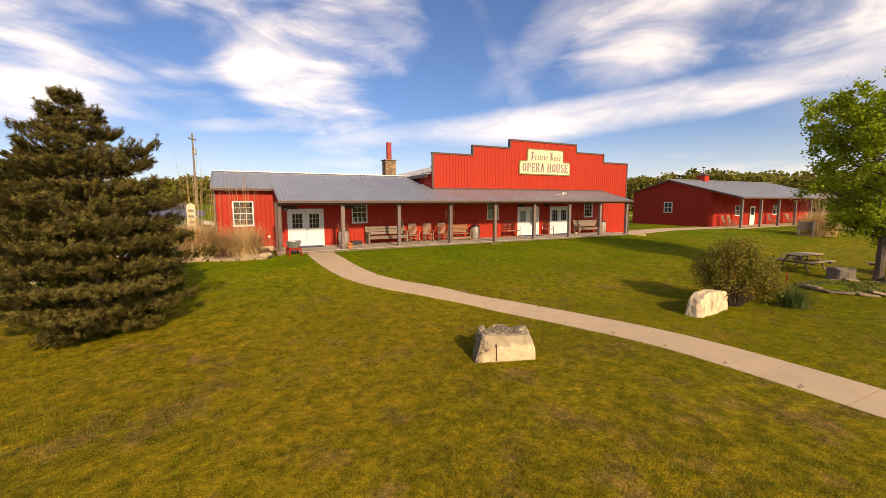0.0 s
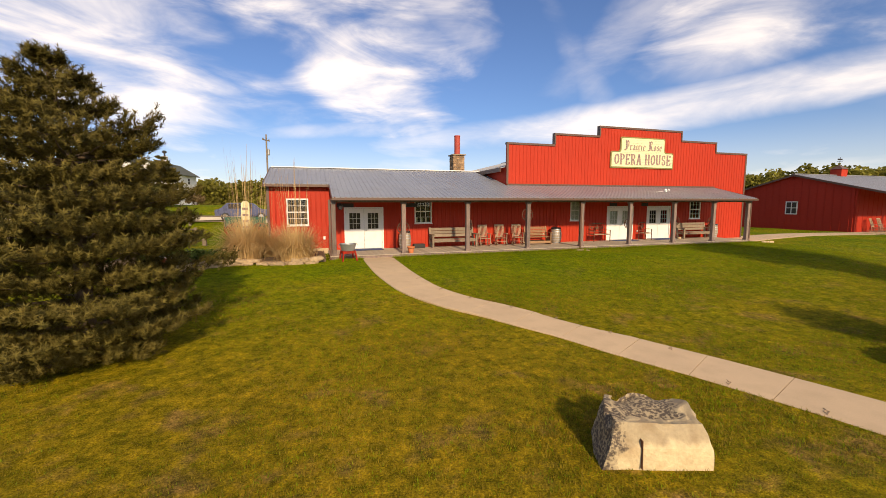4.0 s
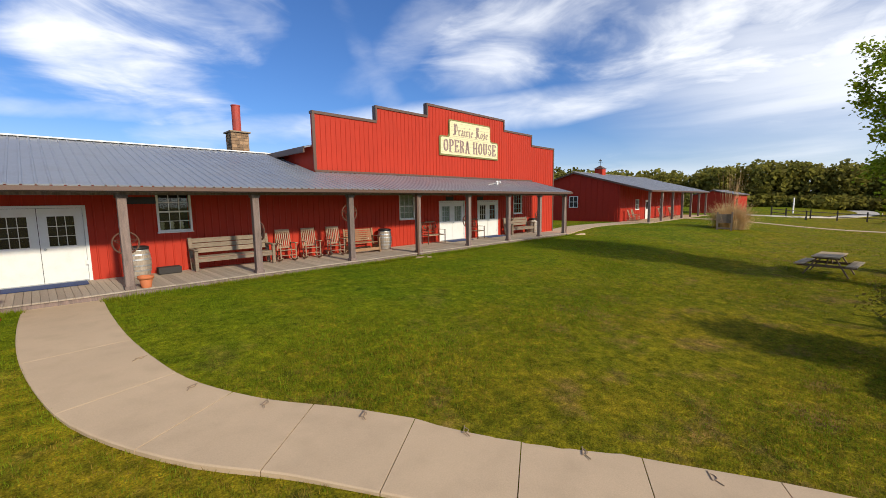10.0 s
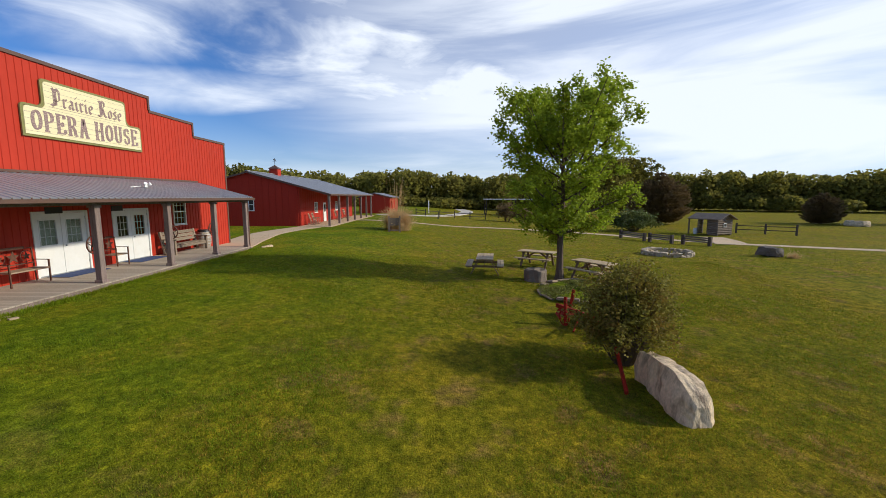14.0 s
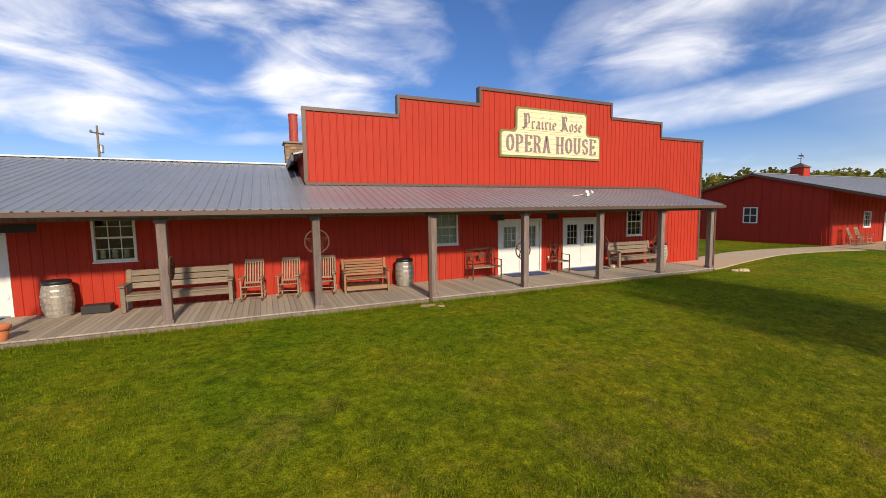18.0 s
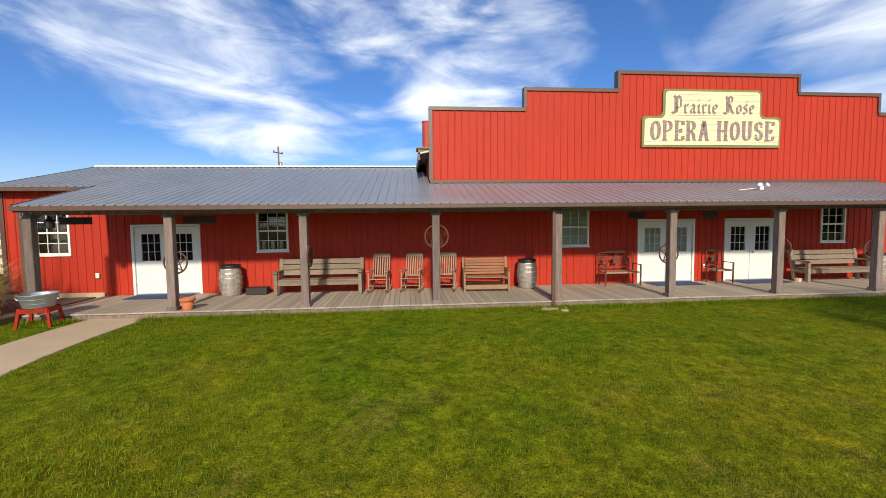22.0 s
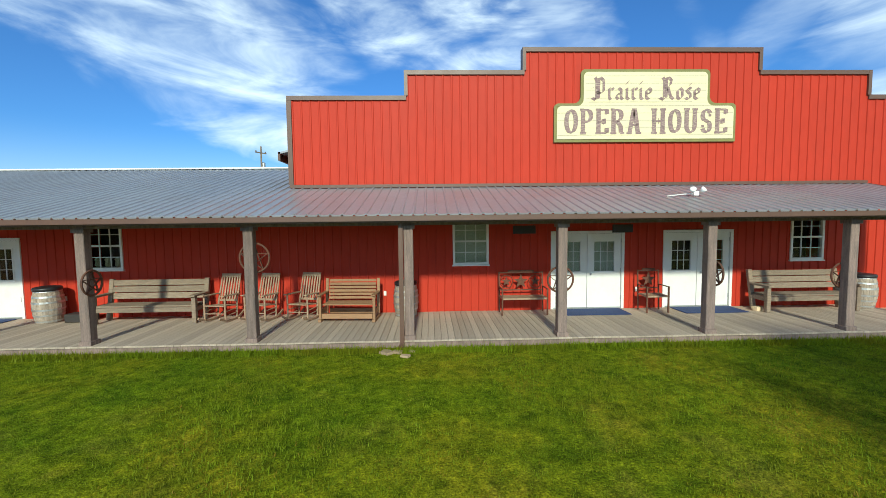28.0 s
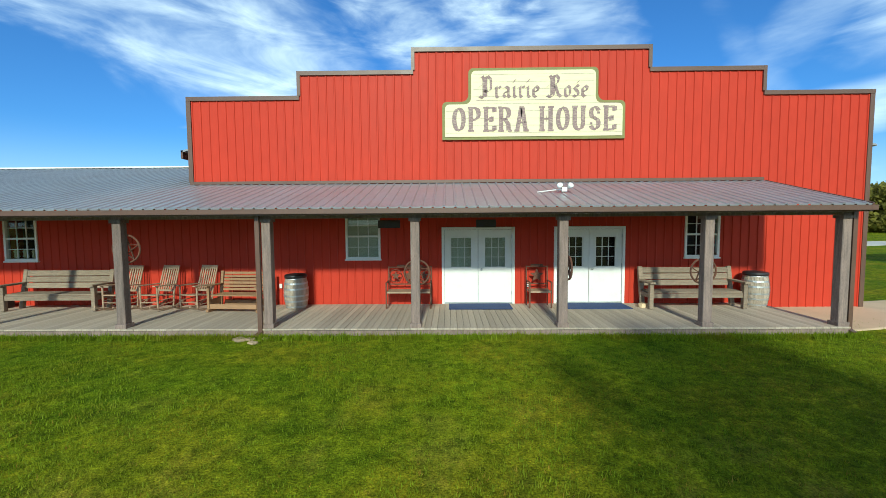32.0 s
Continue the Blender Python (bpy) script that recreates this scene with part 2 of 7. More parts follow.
LOG = mat("old_log", (0.19, 0.145, 0.105), 0.9, 0, 0.3, 2, 24, 0.5, dirt=(0.10, 0.08, 0.065), dirt_amount=0.5, spread=0.5)
CONCRETE = mat("concrete", (0.55, 0.40, 0.25), 0.88, 0, 0.10, 1.2, 60, 0.15, dirt=(0.40, 0.29, 0.18), dirt_amount=0.35, spread=0.12)
GROOVE = mat("concrete_groove", (0.30, 0.215, 0.135), 0.9, 0, 0.1, 3, 40, 0.1)
LIME = mat("limestone", (0.76, 0.58, 0.36), 0.9, 0, 0.28, 2.6, 22, 0.9, dirt=(0.20, 0.125, 0.07), dirt_amount=0.8, stretch=(1.6, 1.6, 0.7))
LIMEDARK = mat("dark_limestone", (0.31, 0.225, 0.14), 0.9, 0, 0.3, 2.2, 26, 0.6, dirt=(0.12, 0.095, 0.075), dirt_amount=0.6, spread=0.4)
STONE = mat("chimney_stone", (0.30, 0.185, 0.10), 0.9, 0, 0.3, 3, 26, 0.5, dirt=(0.13, 0.09, 0.06), dirt_amount=0.5, spread=0.9)
MORTAR = mat("mortar", (0.34, 0.30, 0.25), 0.95, 0, 0.1, 3, 40, 0.2)
TERRA = mat("terracotta", (0.52, 0.155, 0.055), 0.75, 0, 0.1, 6, 40, 0.1)
ZINC = mat("zinc", (0.42, 0.44, 0.45), 0.4, 0.7, 0.15, 6, 40, 0.05)
RUSTRED = mat("red_painted_iron", (0.34, 0.022, 0.010), 0.75, 0, 0.35, 6, 40, 0.3, dirt=(0.12, 0.035, 0.018), dirt_amount=0.8, spec=0.15)
RUST = mat("rusty_iron", (0.14, 0.06, 0.035), 0.8, 0.2, 0.35, 6, 40, 0.3, dirt=(0.06, 0.035, 0.03), dirt_amount=0.6)
IRON = mat("black_iron", (0.022, 0.02, 0.02), 0.5, 0.3, 0.2, 6, 40, 0.1)
BLACK = mat("black_plastic", (0.018, 0.018, 0.02), 0.45, 0, 0.15, 6, 40, 0.05)
BARREL = mat("barrel_wood", (0.40, 0.33, 0.26), 0.85, 0, 0.25, 4, 30, 0.4, dirt=(0.16, 0.13, 0.10), dirt_amount=0.5, stretch=(5, 5, 0.7), spread=0.5)
HOOP = mat("barrel_hoop", (0.50, 0.50, 0.49), 0.45, 0.7, 0.2, 6, 40, 0.1)
MAT_BLUE = mat("blue_carpet", (0.03, 0.055, 0.16), 0.95, 0, 0.2, 6, 90, 0.3)
CREAM = mat("sign_cream", (0.78, 0.70, 0.42), 0.6, 0, 0.10, 2, 30, 0.1, dirt=(0.62, 0.52, 0.30), dirt_amount=0.4, stretch=(0.7, 1, 6))
SIGNGREEN = mat("sign_green_edge", (0.21, 0.20, 0.065), 0.7, 0, 0.2, 4, 30, 0.1, dirt=(0.2, 0.17, 0.06), dirt_amount=0.5)
LETTER = mat("sign_letter", (0.24, 0.155, 0.15), 0.7, 0, 0.35, 5, 30, 0.1, dirt=(0.55, 0.44, 0.34), dirt_amount=0.85, stretch=(1.2, 1, 5))
CURTAIN = mat("pale_blind", (0.66, 0.70, 0.54), 0.9, 0, 0.1, 3, 30, 0.05)
# near-black that paints in the shade of rooms, panes, shed and under-deck
GLOOM = mat("painted_gloom", (0.05, 0.04, 0.035), 0.9, 0, 0.2, 1, 10, 0.0)
SOIL = mat("bare_soil", (0.17, 0.115, 0.07), 0.95, 0, 0.3, 3, 40, 0.5)
BARK = mat("bark", (0.11, 0.075, 0.05), 0.95, 0, 0.35, 4, 30, 0.7, stretch=(3, 3, 0.6))
LEAF = mat("leaf", (0.31, 0.385, 0.030), 0.55, 0, 0.35, 0.8, 6, 0, spread=0.7, island=True, through_light=0.5, spec=0.12)
LEAFDARK = mat("bush_leaf", (0.23, 0.205, 0.035), 0.6, 0, 0.35, 1.2, 8, 0, dirt=(0.25, 0.10, 0.035), dirt_amount=0.6, spread=0.7, island=True, through_light=0.35, spec=0.12)
NEEDLE = mat("spruce_needles", (0.130, 0.106, 0.026), 0.65, 0, 0.4, 1.2, 8, 0, dirt=(0.25, 0.185, 0.055), dirt_amount=0.55, spread=0.7, island=True, through_light=0.25, spec=0.12)
WOODS = mat("far_leaves", (0.235, 0.215, 0.040), 0.8, 0, 0.4, 0.12, 1.5, 0, dirt=(0.15, 0.12, 0.045), dirt_amount=0.6, spread=0.8, island=True, through_light=0.5, spec=0.12)
CEDAR = mat("cedar_leaves", (0.24, 0.17, 0.08), 0.8, 0, 0.35, 0.5, 4, 0, dirt=(0.22, 0.125, 0.07), dirt_amount=0.5, spread=0.7, island=True, through_light=0.45, spec=0.12)
STRAW = mat("dry_grass", (0.62, 0.43, 0.21), 0.8, 0, 0.2, 2, 10, 0, spread=0.45, island=True, through_light=0.3, spec=0.12)
DRYBLADE = mat("dry_grass_blade", (0.270, 0.188, 0.018), 0.6, 0, 0.35, 0.35, 4, 0, dirt=(0.33, 0.215, 0.05), dirt_amount=0.6, spread=0.9, island=True, through_light=0.35, spec=0.12)
BLADE = mat("grass_blade", (0.178, 0.235, 0.008), 0.6, 0, 0.35, 0.35, 4, 0, dirt=(0.26, 0.205, 0.015), dirt_amount=0.5, spread=0.65, island=True, through_light=0.35, spec=0.12)
SEDGE = mat("bed_weeds", (0.20, 0.215, 0.045), 0.7, 0, 0.35, 1.5, 8, 0, dirt=(0.24, 0.19, 0.08), dirt_amount=0.5, spread=0.7, island=True, through_light=0.3, spec=0.12)
RINGSTONE = mat("ring_stone", (0.50, 0.40, 0.27), 0.9, 0, 0.25, 2.5, 26, 0.6, dirt=(0.18, 0.14, 0.10), dirt_amount=0.6, spread=0.5)
WEED = mat("bed_plants", (0.085, 0.125, 0.03), 0.7, 0, 0.35, 1.5, 8, 0, spread=0.8, island=True, through_light=0.3, spec=0.12)
SIDING = mat("white_clapboard", (0.74, 0.73, 0.70), 0.6, 0, 0.05, 1, 10, 0.03)
SHINGLE = mat("green_grey_shingle", (0.085, 0.095, 0.075), 0.9, 0, 0.2, 1, 12, 0.3)
WILLOW = mat("willow_leaf", (0.175, 0.175, 0.035), 0.6, 0, 0.3, 1.5, 8, 0, spread=0.7, island=True, through_light=0.35, spec=0.12)
EDGESTONE = mat("edging_stone", (0.38, 0.275, 0.165), 0.9, 0, 0.25, 2.5, 26, 0.6, dirt=(0.17, 0.13, 0.09), dirt_amount=0.6, spread=0.6)
DARKROCK = mat("dark_rock", (0.15, 0.12, 0.095), 0.9, 0, 0.3, 2.5, 26, 0.6)
GRAVEL = mat("gravel_road", (0.52, 0.47, 0.40), 0.95, 0, 0.15, 0.6, 18, 0.4)
GREENPAINT = mat("green_paint", (0.02, 0.10, 0.06), 0.5, 0, 0.15, 3, 30, 0.05)
COWRED = mat("statue_paint", (0.33, 0.03, 0.015), 0.4, 0, 0.1, 3, 30, 0.0)


def glass():
    m = bpy.data.materials.new("window_glass")
    m.use_nodes = True
    nt = m.node_tree
    b = nt.nodes["Principled BSDF"]
    b.inputs["Base Color"].default_value = (0.75, 0.8, 0.8, 1)
    b.inputs["Roughness"].default_value, b.inputs["Transmission Weight"].default_value, b.inputs["IOR"].default_value = 0.03, 1.0, 1.45
    return m


GLASS = glass()


def lawn():
    m = bpy.data.materials.new("lawn")
    m.use_nodes = True
    nt = m.node_tree
    N, L = nt.nodes, nt.links
    b = N["Principled BSDF"]
    co = N.new("ShaderNodeTexCoord")

    def nz(s, d, st=(1, 1, 1)):
        mp = N.new("ShaderNodeMapping")
        mp.inputs["Scale"].default_value = st
        L.new(co.outputs["Object"], mp.inputs[0])
        n = N.new("ShaderNodeTexNoise")
        n.inputs["Scale"].default_value, n.inputs["Detail"].default_value, n.inputs["Roughness"].default_value = s, d, 0.6
        L.new(mp.outputs[0], n.inputs["Vector"])
        return n.outputs["Fac"]

    def ramp(v, *stops):
        r = N.new("ShaderNodeValToRGB")
        el = r.color_ramp.elements
        for i, (p, c) in enumerate(stops):
            e = el[i] if i < 2 else el.new(p)
            e.position, e.color = p, (*c, 1)
        L.new(v, r.inputs[0])
        return r.outputs[0]

    a = ramp(nz(0.32, 5), (0.36, (0.110, 0.175, 0.006)), (0.5, (0.160, 0.200, 0.007)), (0.66, (0.240, 0.220, 0.012)))
    c = ramp(nz(42, 5), (0.30, (0.38, 0.38, 0.34)), (0.70, (1.55, 1.52, 1.45)))
    clump = ramp(nz(9, 5), (0.34, (0.60, 0.64, 0.58)), (0.68, (1.38, 1.32, 1.26)))
    d = ramp(nz(3.2, 5), (0.38, (0.64, 0.70, 0.62)), (0.66, (1.36, 1.26, 1.15)))
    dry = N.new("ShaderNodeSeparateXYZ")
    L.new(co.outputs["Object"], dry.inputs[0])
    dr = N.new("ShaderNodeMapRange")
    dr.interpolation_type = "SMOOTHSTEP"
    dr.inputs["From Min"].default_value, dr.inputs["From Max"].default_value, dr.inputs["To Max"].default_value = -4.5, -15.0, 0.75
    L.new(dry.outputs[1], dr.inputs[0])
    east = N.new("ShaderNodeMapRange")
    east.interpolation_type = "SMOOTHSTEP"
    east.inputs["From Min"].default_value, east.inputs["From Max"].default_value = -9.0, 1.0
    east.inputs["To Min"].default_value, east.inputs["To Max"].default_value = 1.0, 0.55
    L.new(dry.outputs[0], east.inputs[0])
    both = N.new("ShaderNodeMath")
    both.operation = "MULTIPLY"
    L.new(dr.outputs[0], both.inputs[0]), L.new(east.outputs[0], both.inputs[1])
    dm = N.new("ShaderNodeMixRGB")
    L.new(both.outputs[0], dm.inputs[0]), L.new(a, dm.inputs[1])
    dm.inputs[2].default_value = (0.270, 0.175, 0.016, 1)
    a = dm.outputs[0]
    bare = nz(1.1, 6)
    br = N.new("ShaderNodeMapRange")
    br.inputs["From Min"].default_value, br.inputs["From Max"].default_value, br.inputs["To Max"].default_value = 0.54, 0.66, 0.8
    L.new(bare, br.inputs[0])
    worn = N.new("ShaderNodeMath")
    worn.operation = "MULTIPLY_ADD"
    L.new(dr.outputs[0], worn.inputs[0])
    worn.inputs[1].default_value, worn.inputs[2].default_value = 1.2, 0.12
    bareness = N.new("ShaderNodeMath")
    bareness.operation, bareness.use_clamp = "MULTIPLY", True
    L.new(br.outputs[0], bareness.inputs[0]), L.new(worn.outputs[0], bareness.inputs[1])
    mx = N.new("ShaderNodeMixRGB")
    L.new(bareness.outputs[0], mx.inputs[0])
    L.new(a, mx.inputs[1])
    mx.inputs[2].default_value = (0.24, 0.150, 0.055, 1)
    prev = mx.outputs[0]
    for o in (c, d, clump):
        mm = N.new("ShaderNodeMixRGB")
        mm.blend_type = "MULTIPLY"
        mm.inputs[0].default_value = 1
        L.new(prev, mm.inputs[1]), L.new(o, mm.inputs[2])
        prev = mm.outputs[0]
    L.new(prev, b.inputs["Base Color"])
    b.inputs["Roughness"].default_value, b.inputs["Specular IOR Level"].default_value = 0.95, 0.05
    bp = N.new("ShaderNodeBump")
    bp.inputs["Strength"].default_value, bp.inputs["Distance"].default_value = 0.8, 0.05
    L.new(nz(38, 5), bp.inputs["Height"])
    L.new(bp.outputs[0], b.inputs["Normal"])
    return m


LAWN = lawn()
# ---- building blocks ----
def mesh_of(bm, name, material, smooth=False):
    me = bpy.data.meshes.new(name)
    bm.to_mesh(me)
    bm.free()
    me.materials.append(material)
    if smooth:
        me.polygons.foreach_set("use_smooth", [True] * len(me.polygons))
    return me


def part(name, bm, material, parent, label="", smooth=False):
    me = bm if isinstance(bm, bpy.types.Mesh) else mesh_of(bm, name, material, smooth)
    ob = new(name, me)
    ob.parent = parent
    if label:
        tagged(ob, label)
    return ob


def thing(name, label, category, place=(0, 0, 0), turn=0, group="", kind=""):
    ob = new(name)
    ob.matrix_basis = pose(*place, 0, 0, turn)
    ob.empty_display_size = 0.2
    return tagged(ob, label, category, group, kind)


def solo(name, bm, material, label, category, place=(0, 0, 0), turn=0, group="", kind="", smooth=False):
    ob = new(name, bm if isinstance(bm, bpy.types.Mesh) else mesh_of(bm, name, material, smooth))
    ob.matrix_basis = pose(*place, 0, 0, turn)
    return tagged(ob, label, category, group, kind)


def box(bm, x0, x1, y0, y1, z0, z1, m=None, bevel=0.0):
    co = [(x, y, z) for x in (x0, x1) for y in (y0, y1) for z in (z0, z1)]
    vs = [bm.verts.new(m @ Vector(c) if m else c) for c in co]
    fs = [bm.faces.new([vs[i] for i in q]) for q in ((0, 1, 3, 2), (4, 6, 7, 5), (0, 4, 5, 1), (2, 3, 7, 6), (0, 2, 6, 4), (1, 5, 7, 3))]
    if bevel:
        es = list({e for f in fs for e in f.edges})
        bmesh.ops.bevel(bm, geom=es, offset=bevel, segments=1, affect="EDGES")
    return bm


def boxes(*dims, bevel=0.0):
    bm = bmesh.new()
    for d in dims:
        box(bm, *d, bevel=bevel)
    return bm


def beam(bm, a, b, w, h, up=(0, 0, 1), bevel=0.0):
    """A bar from a to b, w wide and h high."""
    a, b = Vector(a), Vector(b)
    y = (b - a).normalized()
    x = y.cross(Vector(up))
    x = x.normalized() if x.length > 1e-4 else Vector((1, 0, 0))
    z = x.cross(y)
    m = Matrix.Translation(a) @ Matrix((x, y, z)).transposed().to_4x4()
    return box(bm, -w / 2, w / 2, 0, (b - a).length, -h / 2, h / 2, m, bevel)


def tube(bm, a, b, r0, r1=None, n=10, caps=True):
    a, b = Vector(a), Vector(b)
    r1 = r0 if r1 is None else r1
    z = (b - a).normalized()
    x = z.orthogonal().normalized()
    y = z.cross(x)
    rings = []
    for p, r in ((a, r0), (b, r1)):
        rings.append([bm.verts.new(p + (x * math.cos(t) + y * math.sin(t)) * r) for t in [2 * math.pi * i / n for i in range(n)]])
    for i in range(n):
        bm.faces.new((rings[0][i], rings[0][(i + 1) % n], rings[1][(i + 1) % n], rings[1][i]))
    if caps:
        bm.faces.new(rings[0][::-1]), bm.faces.new(rings[1])
    return bm


def lathe(bm, profile, n=20, centre=(0, 0, 0), caps=True):
    rings = []
    for r, z in profile:
        rings.append([bm.verts.new((centre[0] + r * math.cos(2 * math.pi * i / n), centre[1] + r * math.sin(2 * math.pi * i / n), centre[2] + z)) for i in range(n)])
    for k in range(len(rings) - 1):
        for i in range(n):
            bm.faces.new((rings[k][i], rings[k][(i + 1) % n], rings[k + 1][(i + 1) % n], rings[k + 1][i]))
    if caps:
        bm.faces.new(rings[0][::-1]), bm.faces.new(rings[-1])
    return bm


def slab(bm, outline, y0, y1):
    """An upright plate with an outline in x and z, from y0 to y1."""
    a = [bm.verts.new((x, y0, z)) for x, z in outline]
    b = [bm.verts.new((x, y1, z)) for x, z in outline]
    bm.faces.new(a), bm.faces.new(b[::-1])
    n = len(a)
    for i in range(n):
        bm.faces.new((a[i], b[i], b[(i + 1) % n], a[(i + 1) % n]))
    bmesh.ops.recalc_face_normals(bm, faces=bm.faces)
    return bm


def ring_bar(bm, centre, radius, r, axis="y", n=24, k=6, arc=(0, 2 * math.pi)):
    c, full = Vector(centre), abs(arc[1] - arc[0]) > 6.28
    rings = []
    for i in range(n if full else n + 1):
        t = arc[0] + (arc[1] - arc[0]) * i / n
        o = Vector((math.cos(t), 0, math.sin(t))) if axis == "y" else Vector((math.cos(t), math.sin(t), 0))
        up = Vector((0, 1, 0)) if axis == "y" else Vector((0, 0, 1))
        rings.append([bm.verts.new(c + o * radius + (o * math.cos(s) + up * math.sin(s)) * r) for s in [2 * math.pi * j / k for j in range(k)]])
    for i in range(n):
        p, q = rings[i], rings[(i + 1) % len(rings)]
        for j in range(k):
            bm.faces.new((p[j], p[(j + 1) % k], q[(j + 1) % k], q[j]))
    return bm


def star_plate(bm, centre, r, y0, y1, inner=0.42):
    pts = [(centre[0] + (r if i % 2 == 0 else r * inner) * math.sin(math.pi * i / 5), centre[1] + (r if i % 2 == 0 else r * inner) * math.cos(math.pi * i / 5)) for i in range(10)]
    return slab(bm, pts, y0, y1)


def soup(name, verts, faces, material):
    """A mesh from many loose pieces, out of arrays."""
    me = bpy.data.meshes.new(name)
    verts, faces = np.asarray(verts, np.float32), np.asarray(faces, np.int32)
    k = faces.shape[1]
    me.vertices.add(len(verts)), me.loops.add(faces.size), me.polygons.add(len(faces))
    me.vertices.foreach_set("co", verts.ravel())
    me.loops.foreach_set("vertex_index", faces.ravel())
    me.polygons.foreach_set("loop_start", np.arange(0, faces.size, k, dtype=np.int32))
    me.update(calc_edges=True)
    me.materials.append(material)
    return me


def leaf_cloud(name, centres, size, material, rng, flat=0.5, long=1.4, up=0.0):
    """Small leaves (diamond shapes, two triangles each), turned at random round the centres."""
    c = np.asarray(centres)
    n = len(c)
    a = rng.normal(size=(n, 3))
    a[:, 2] = a[:, 2] * flat + up
    a /= np.linalg.norm(a, axis=1)[:, None]
    b = np.cross(a, rng.normal(size=(n, 3)))
    b /= np.linalg.norm(b, axis=1)[:, None] + 1e-9
    s = (size * rng.uniform(0.6, 1.35, n))[:, None]
    v = np.stack([c - a * s * long * 0.5, c + b * s * 0.5, c + a * s * long * 0.5, c - b * s * 0.5], 1).reshape(-1, 3)
    return soup(name, v, np.arange(4 * n).reshape(-1, 4), material)


def rough_rock(bm, size, rng, cuts=3, rough=0.12, centre=(0, 0, 0), noise_scale=1.6, seed=0.0):
    """A stone: a block with its faces broken up by noise."""
    start = len(bm.verts)
    r = bmesh.ops.create_cube(bm, size=1.0)
    vs = r["verts"]
    es = list({e for v in vs for e in v.link_edges})
    bmesh.ops.subdivide_edges(bm, edges=es, cuts=cuts, use_grid_fill=True)
    bm.verts.ensure_lookup_table()
    for v in bm.verts[start:]:
        p = v.co.copy()
        m = max(abs(p.x), abs(p.y), abs(p.z))
        rnd = p.normalized() * 0.56
        p = p.lerp(rnd, 0.28)
        q = Vector((p.x * size[0], p.y * size[1], p.z * size[2]))
        d = noise.noise_vector(q * noise_scale + Vector((seed, seed * 2, 0))) + 0.5 * noise.noise_vector(q * noise_scale * 2.7 + Vector((seed, 0, 9)))
        v.co = q + d * rough * min(size) + Vector(centre)
    return bm


def ease(a, b, v):
    t = min(1.0, max(0.0, (v - a) / (b - a)))
    return t * t * (3 - 2 * t)


def ground_z(x, y):
    """The lie of the land: it falls away south of the porch and on to the south-east, and rises to the north-west."""
    z = -(0.7 + 0.08 * ease(-8, 0, x) - 0.12 * ease(3, 10, x)) * ease(-4, -16, y) - 0.6 * ease(12, 36, x) * ease(-8, -30, y)
    z += 2.4 * ease(8, 28, y) * ease(-9, -17, x)
    return z


def make_ground():
    xs = [-700, -400, -220, -130, -80, -55] + [round(-42 + 1.0 * i, 2) for i in range(100)] + [62, 70, 80, 95, 115, 140, 180, 260, 420, 800]
    ys = [-800, -420, -260, -180, -140, -110, -90, -75, -66] + [round(-58 + 1.0 * i, 2) for i in range(104)] + [50, 58, 70, 90, 120, 170, 260, 420, 800]
    v, f = [], []
    for y in ys:
        for x in xs:
            near = 1 if -40 < x < 55 and -55 < y < 40 else 0
            v.append((x, y, ground_z(x, y) + near * 0.03 * noise.noise(Vector((x * 0.35, y * 0.35, 0)))))
    w = len(xs)
    for j in range(len(ys) - 1):
        for i in range(w - 1):
            f.append((j * w + i, j * w + i + 1, (j + 1) * w + i + 1, (j + 1) * w + i))
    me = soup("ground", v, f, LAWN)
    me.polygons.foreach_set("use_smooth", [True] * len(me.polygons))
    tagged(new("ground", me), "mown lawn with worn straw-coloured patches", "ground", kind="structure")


make_ground()


def spline(points, step=0.25):
    """Evenly set places and headings on a smooth line through the points."""
    P = [Vector((*p, 0)) for p in points]
    dense = []
    for i in range(len(P) - 1):
        a, b, c, d = P[max(i - 1, 0)], P[i], P[i + 1], P[min(i + 2, len(P) - 1)]
        for k in range(24):
            t = k / 24
            dense.append(0.5 * ((2 * b) + (c - a) * t + (2 * a - 5 * b + 4 * c - d) * t * t + (3 * b - a - 3 * c + d) * t ** 3))
    dense.append(P[-1])
    out, gone = [dense[0]], 0.0
    for a, b in zip(dense, dense[1:]):
        seg = (b - a).length
        while gone + seg >= step:
            t = (step - gone) / seg
            a = a + (b - a) * t
            out.append(a.copy())
            seg, gone = (b - a).length, 0.0
        gone += seg
    return out


def ribbon(bm, pts, width, top, depth=0.1):
    """A paved strip along the points, lying on the land."""
    prev = None
    for i, p in enumerate(pts):
        d = (pts[min(i + 1, len(pts) - 1)] - pts[max(i - 1, 0)]).normalized()
        s = Vector((-d.y, d.x, 0)) * (width / 2)
        l, r = p + s, p - s
        zc = ground_z(p.x, p.y) + top
        row = [bm.verts.new((l.x, l.y, zc - depth)), bm.verts.new((l.x, l.y, zc - 0.012)), bm.verts.new(((l - s * 0.03).x, (l - s * 0.03).y, zc)),
               bm.verts.new(((r + s * 0.03).x, (r + s * 0.03).y, zc)), bm.verts.new((r.x, r.y, zc - 0.012)), bm.verts.new((r.x, r.y, zc - depth))]
        if prev:
            for k in range(5):
                bm.faces.new((prev[k], prev[k + 1], row[k + 1], row[k]))
        else:
            bm.faces.new(row)
        prev = row
    bm.faces.new(prev[::-1])
    bmesh.ops.recalc_face_normals(bm, faces=bm.faces)
    return bm


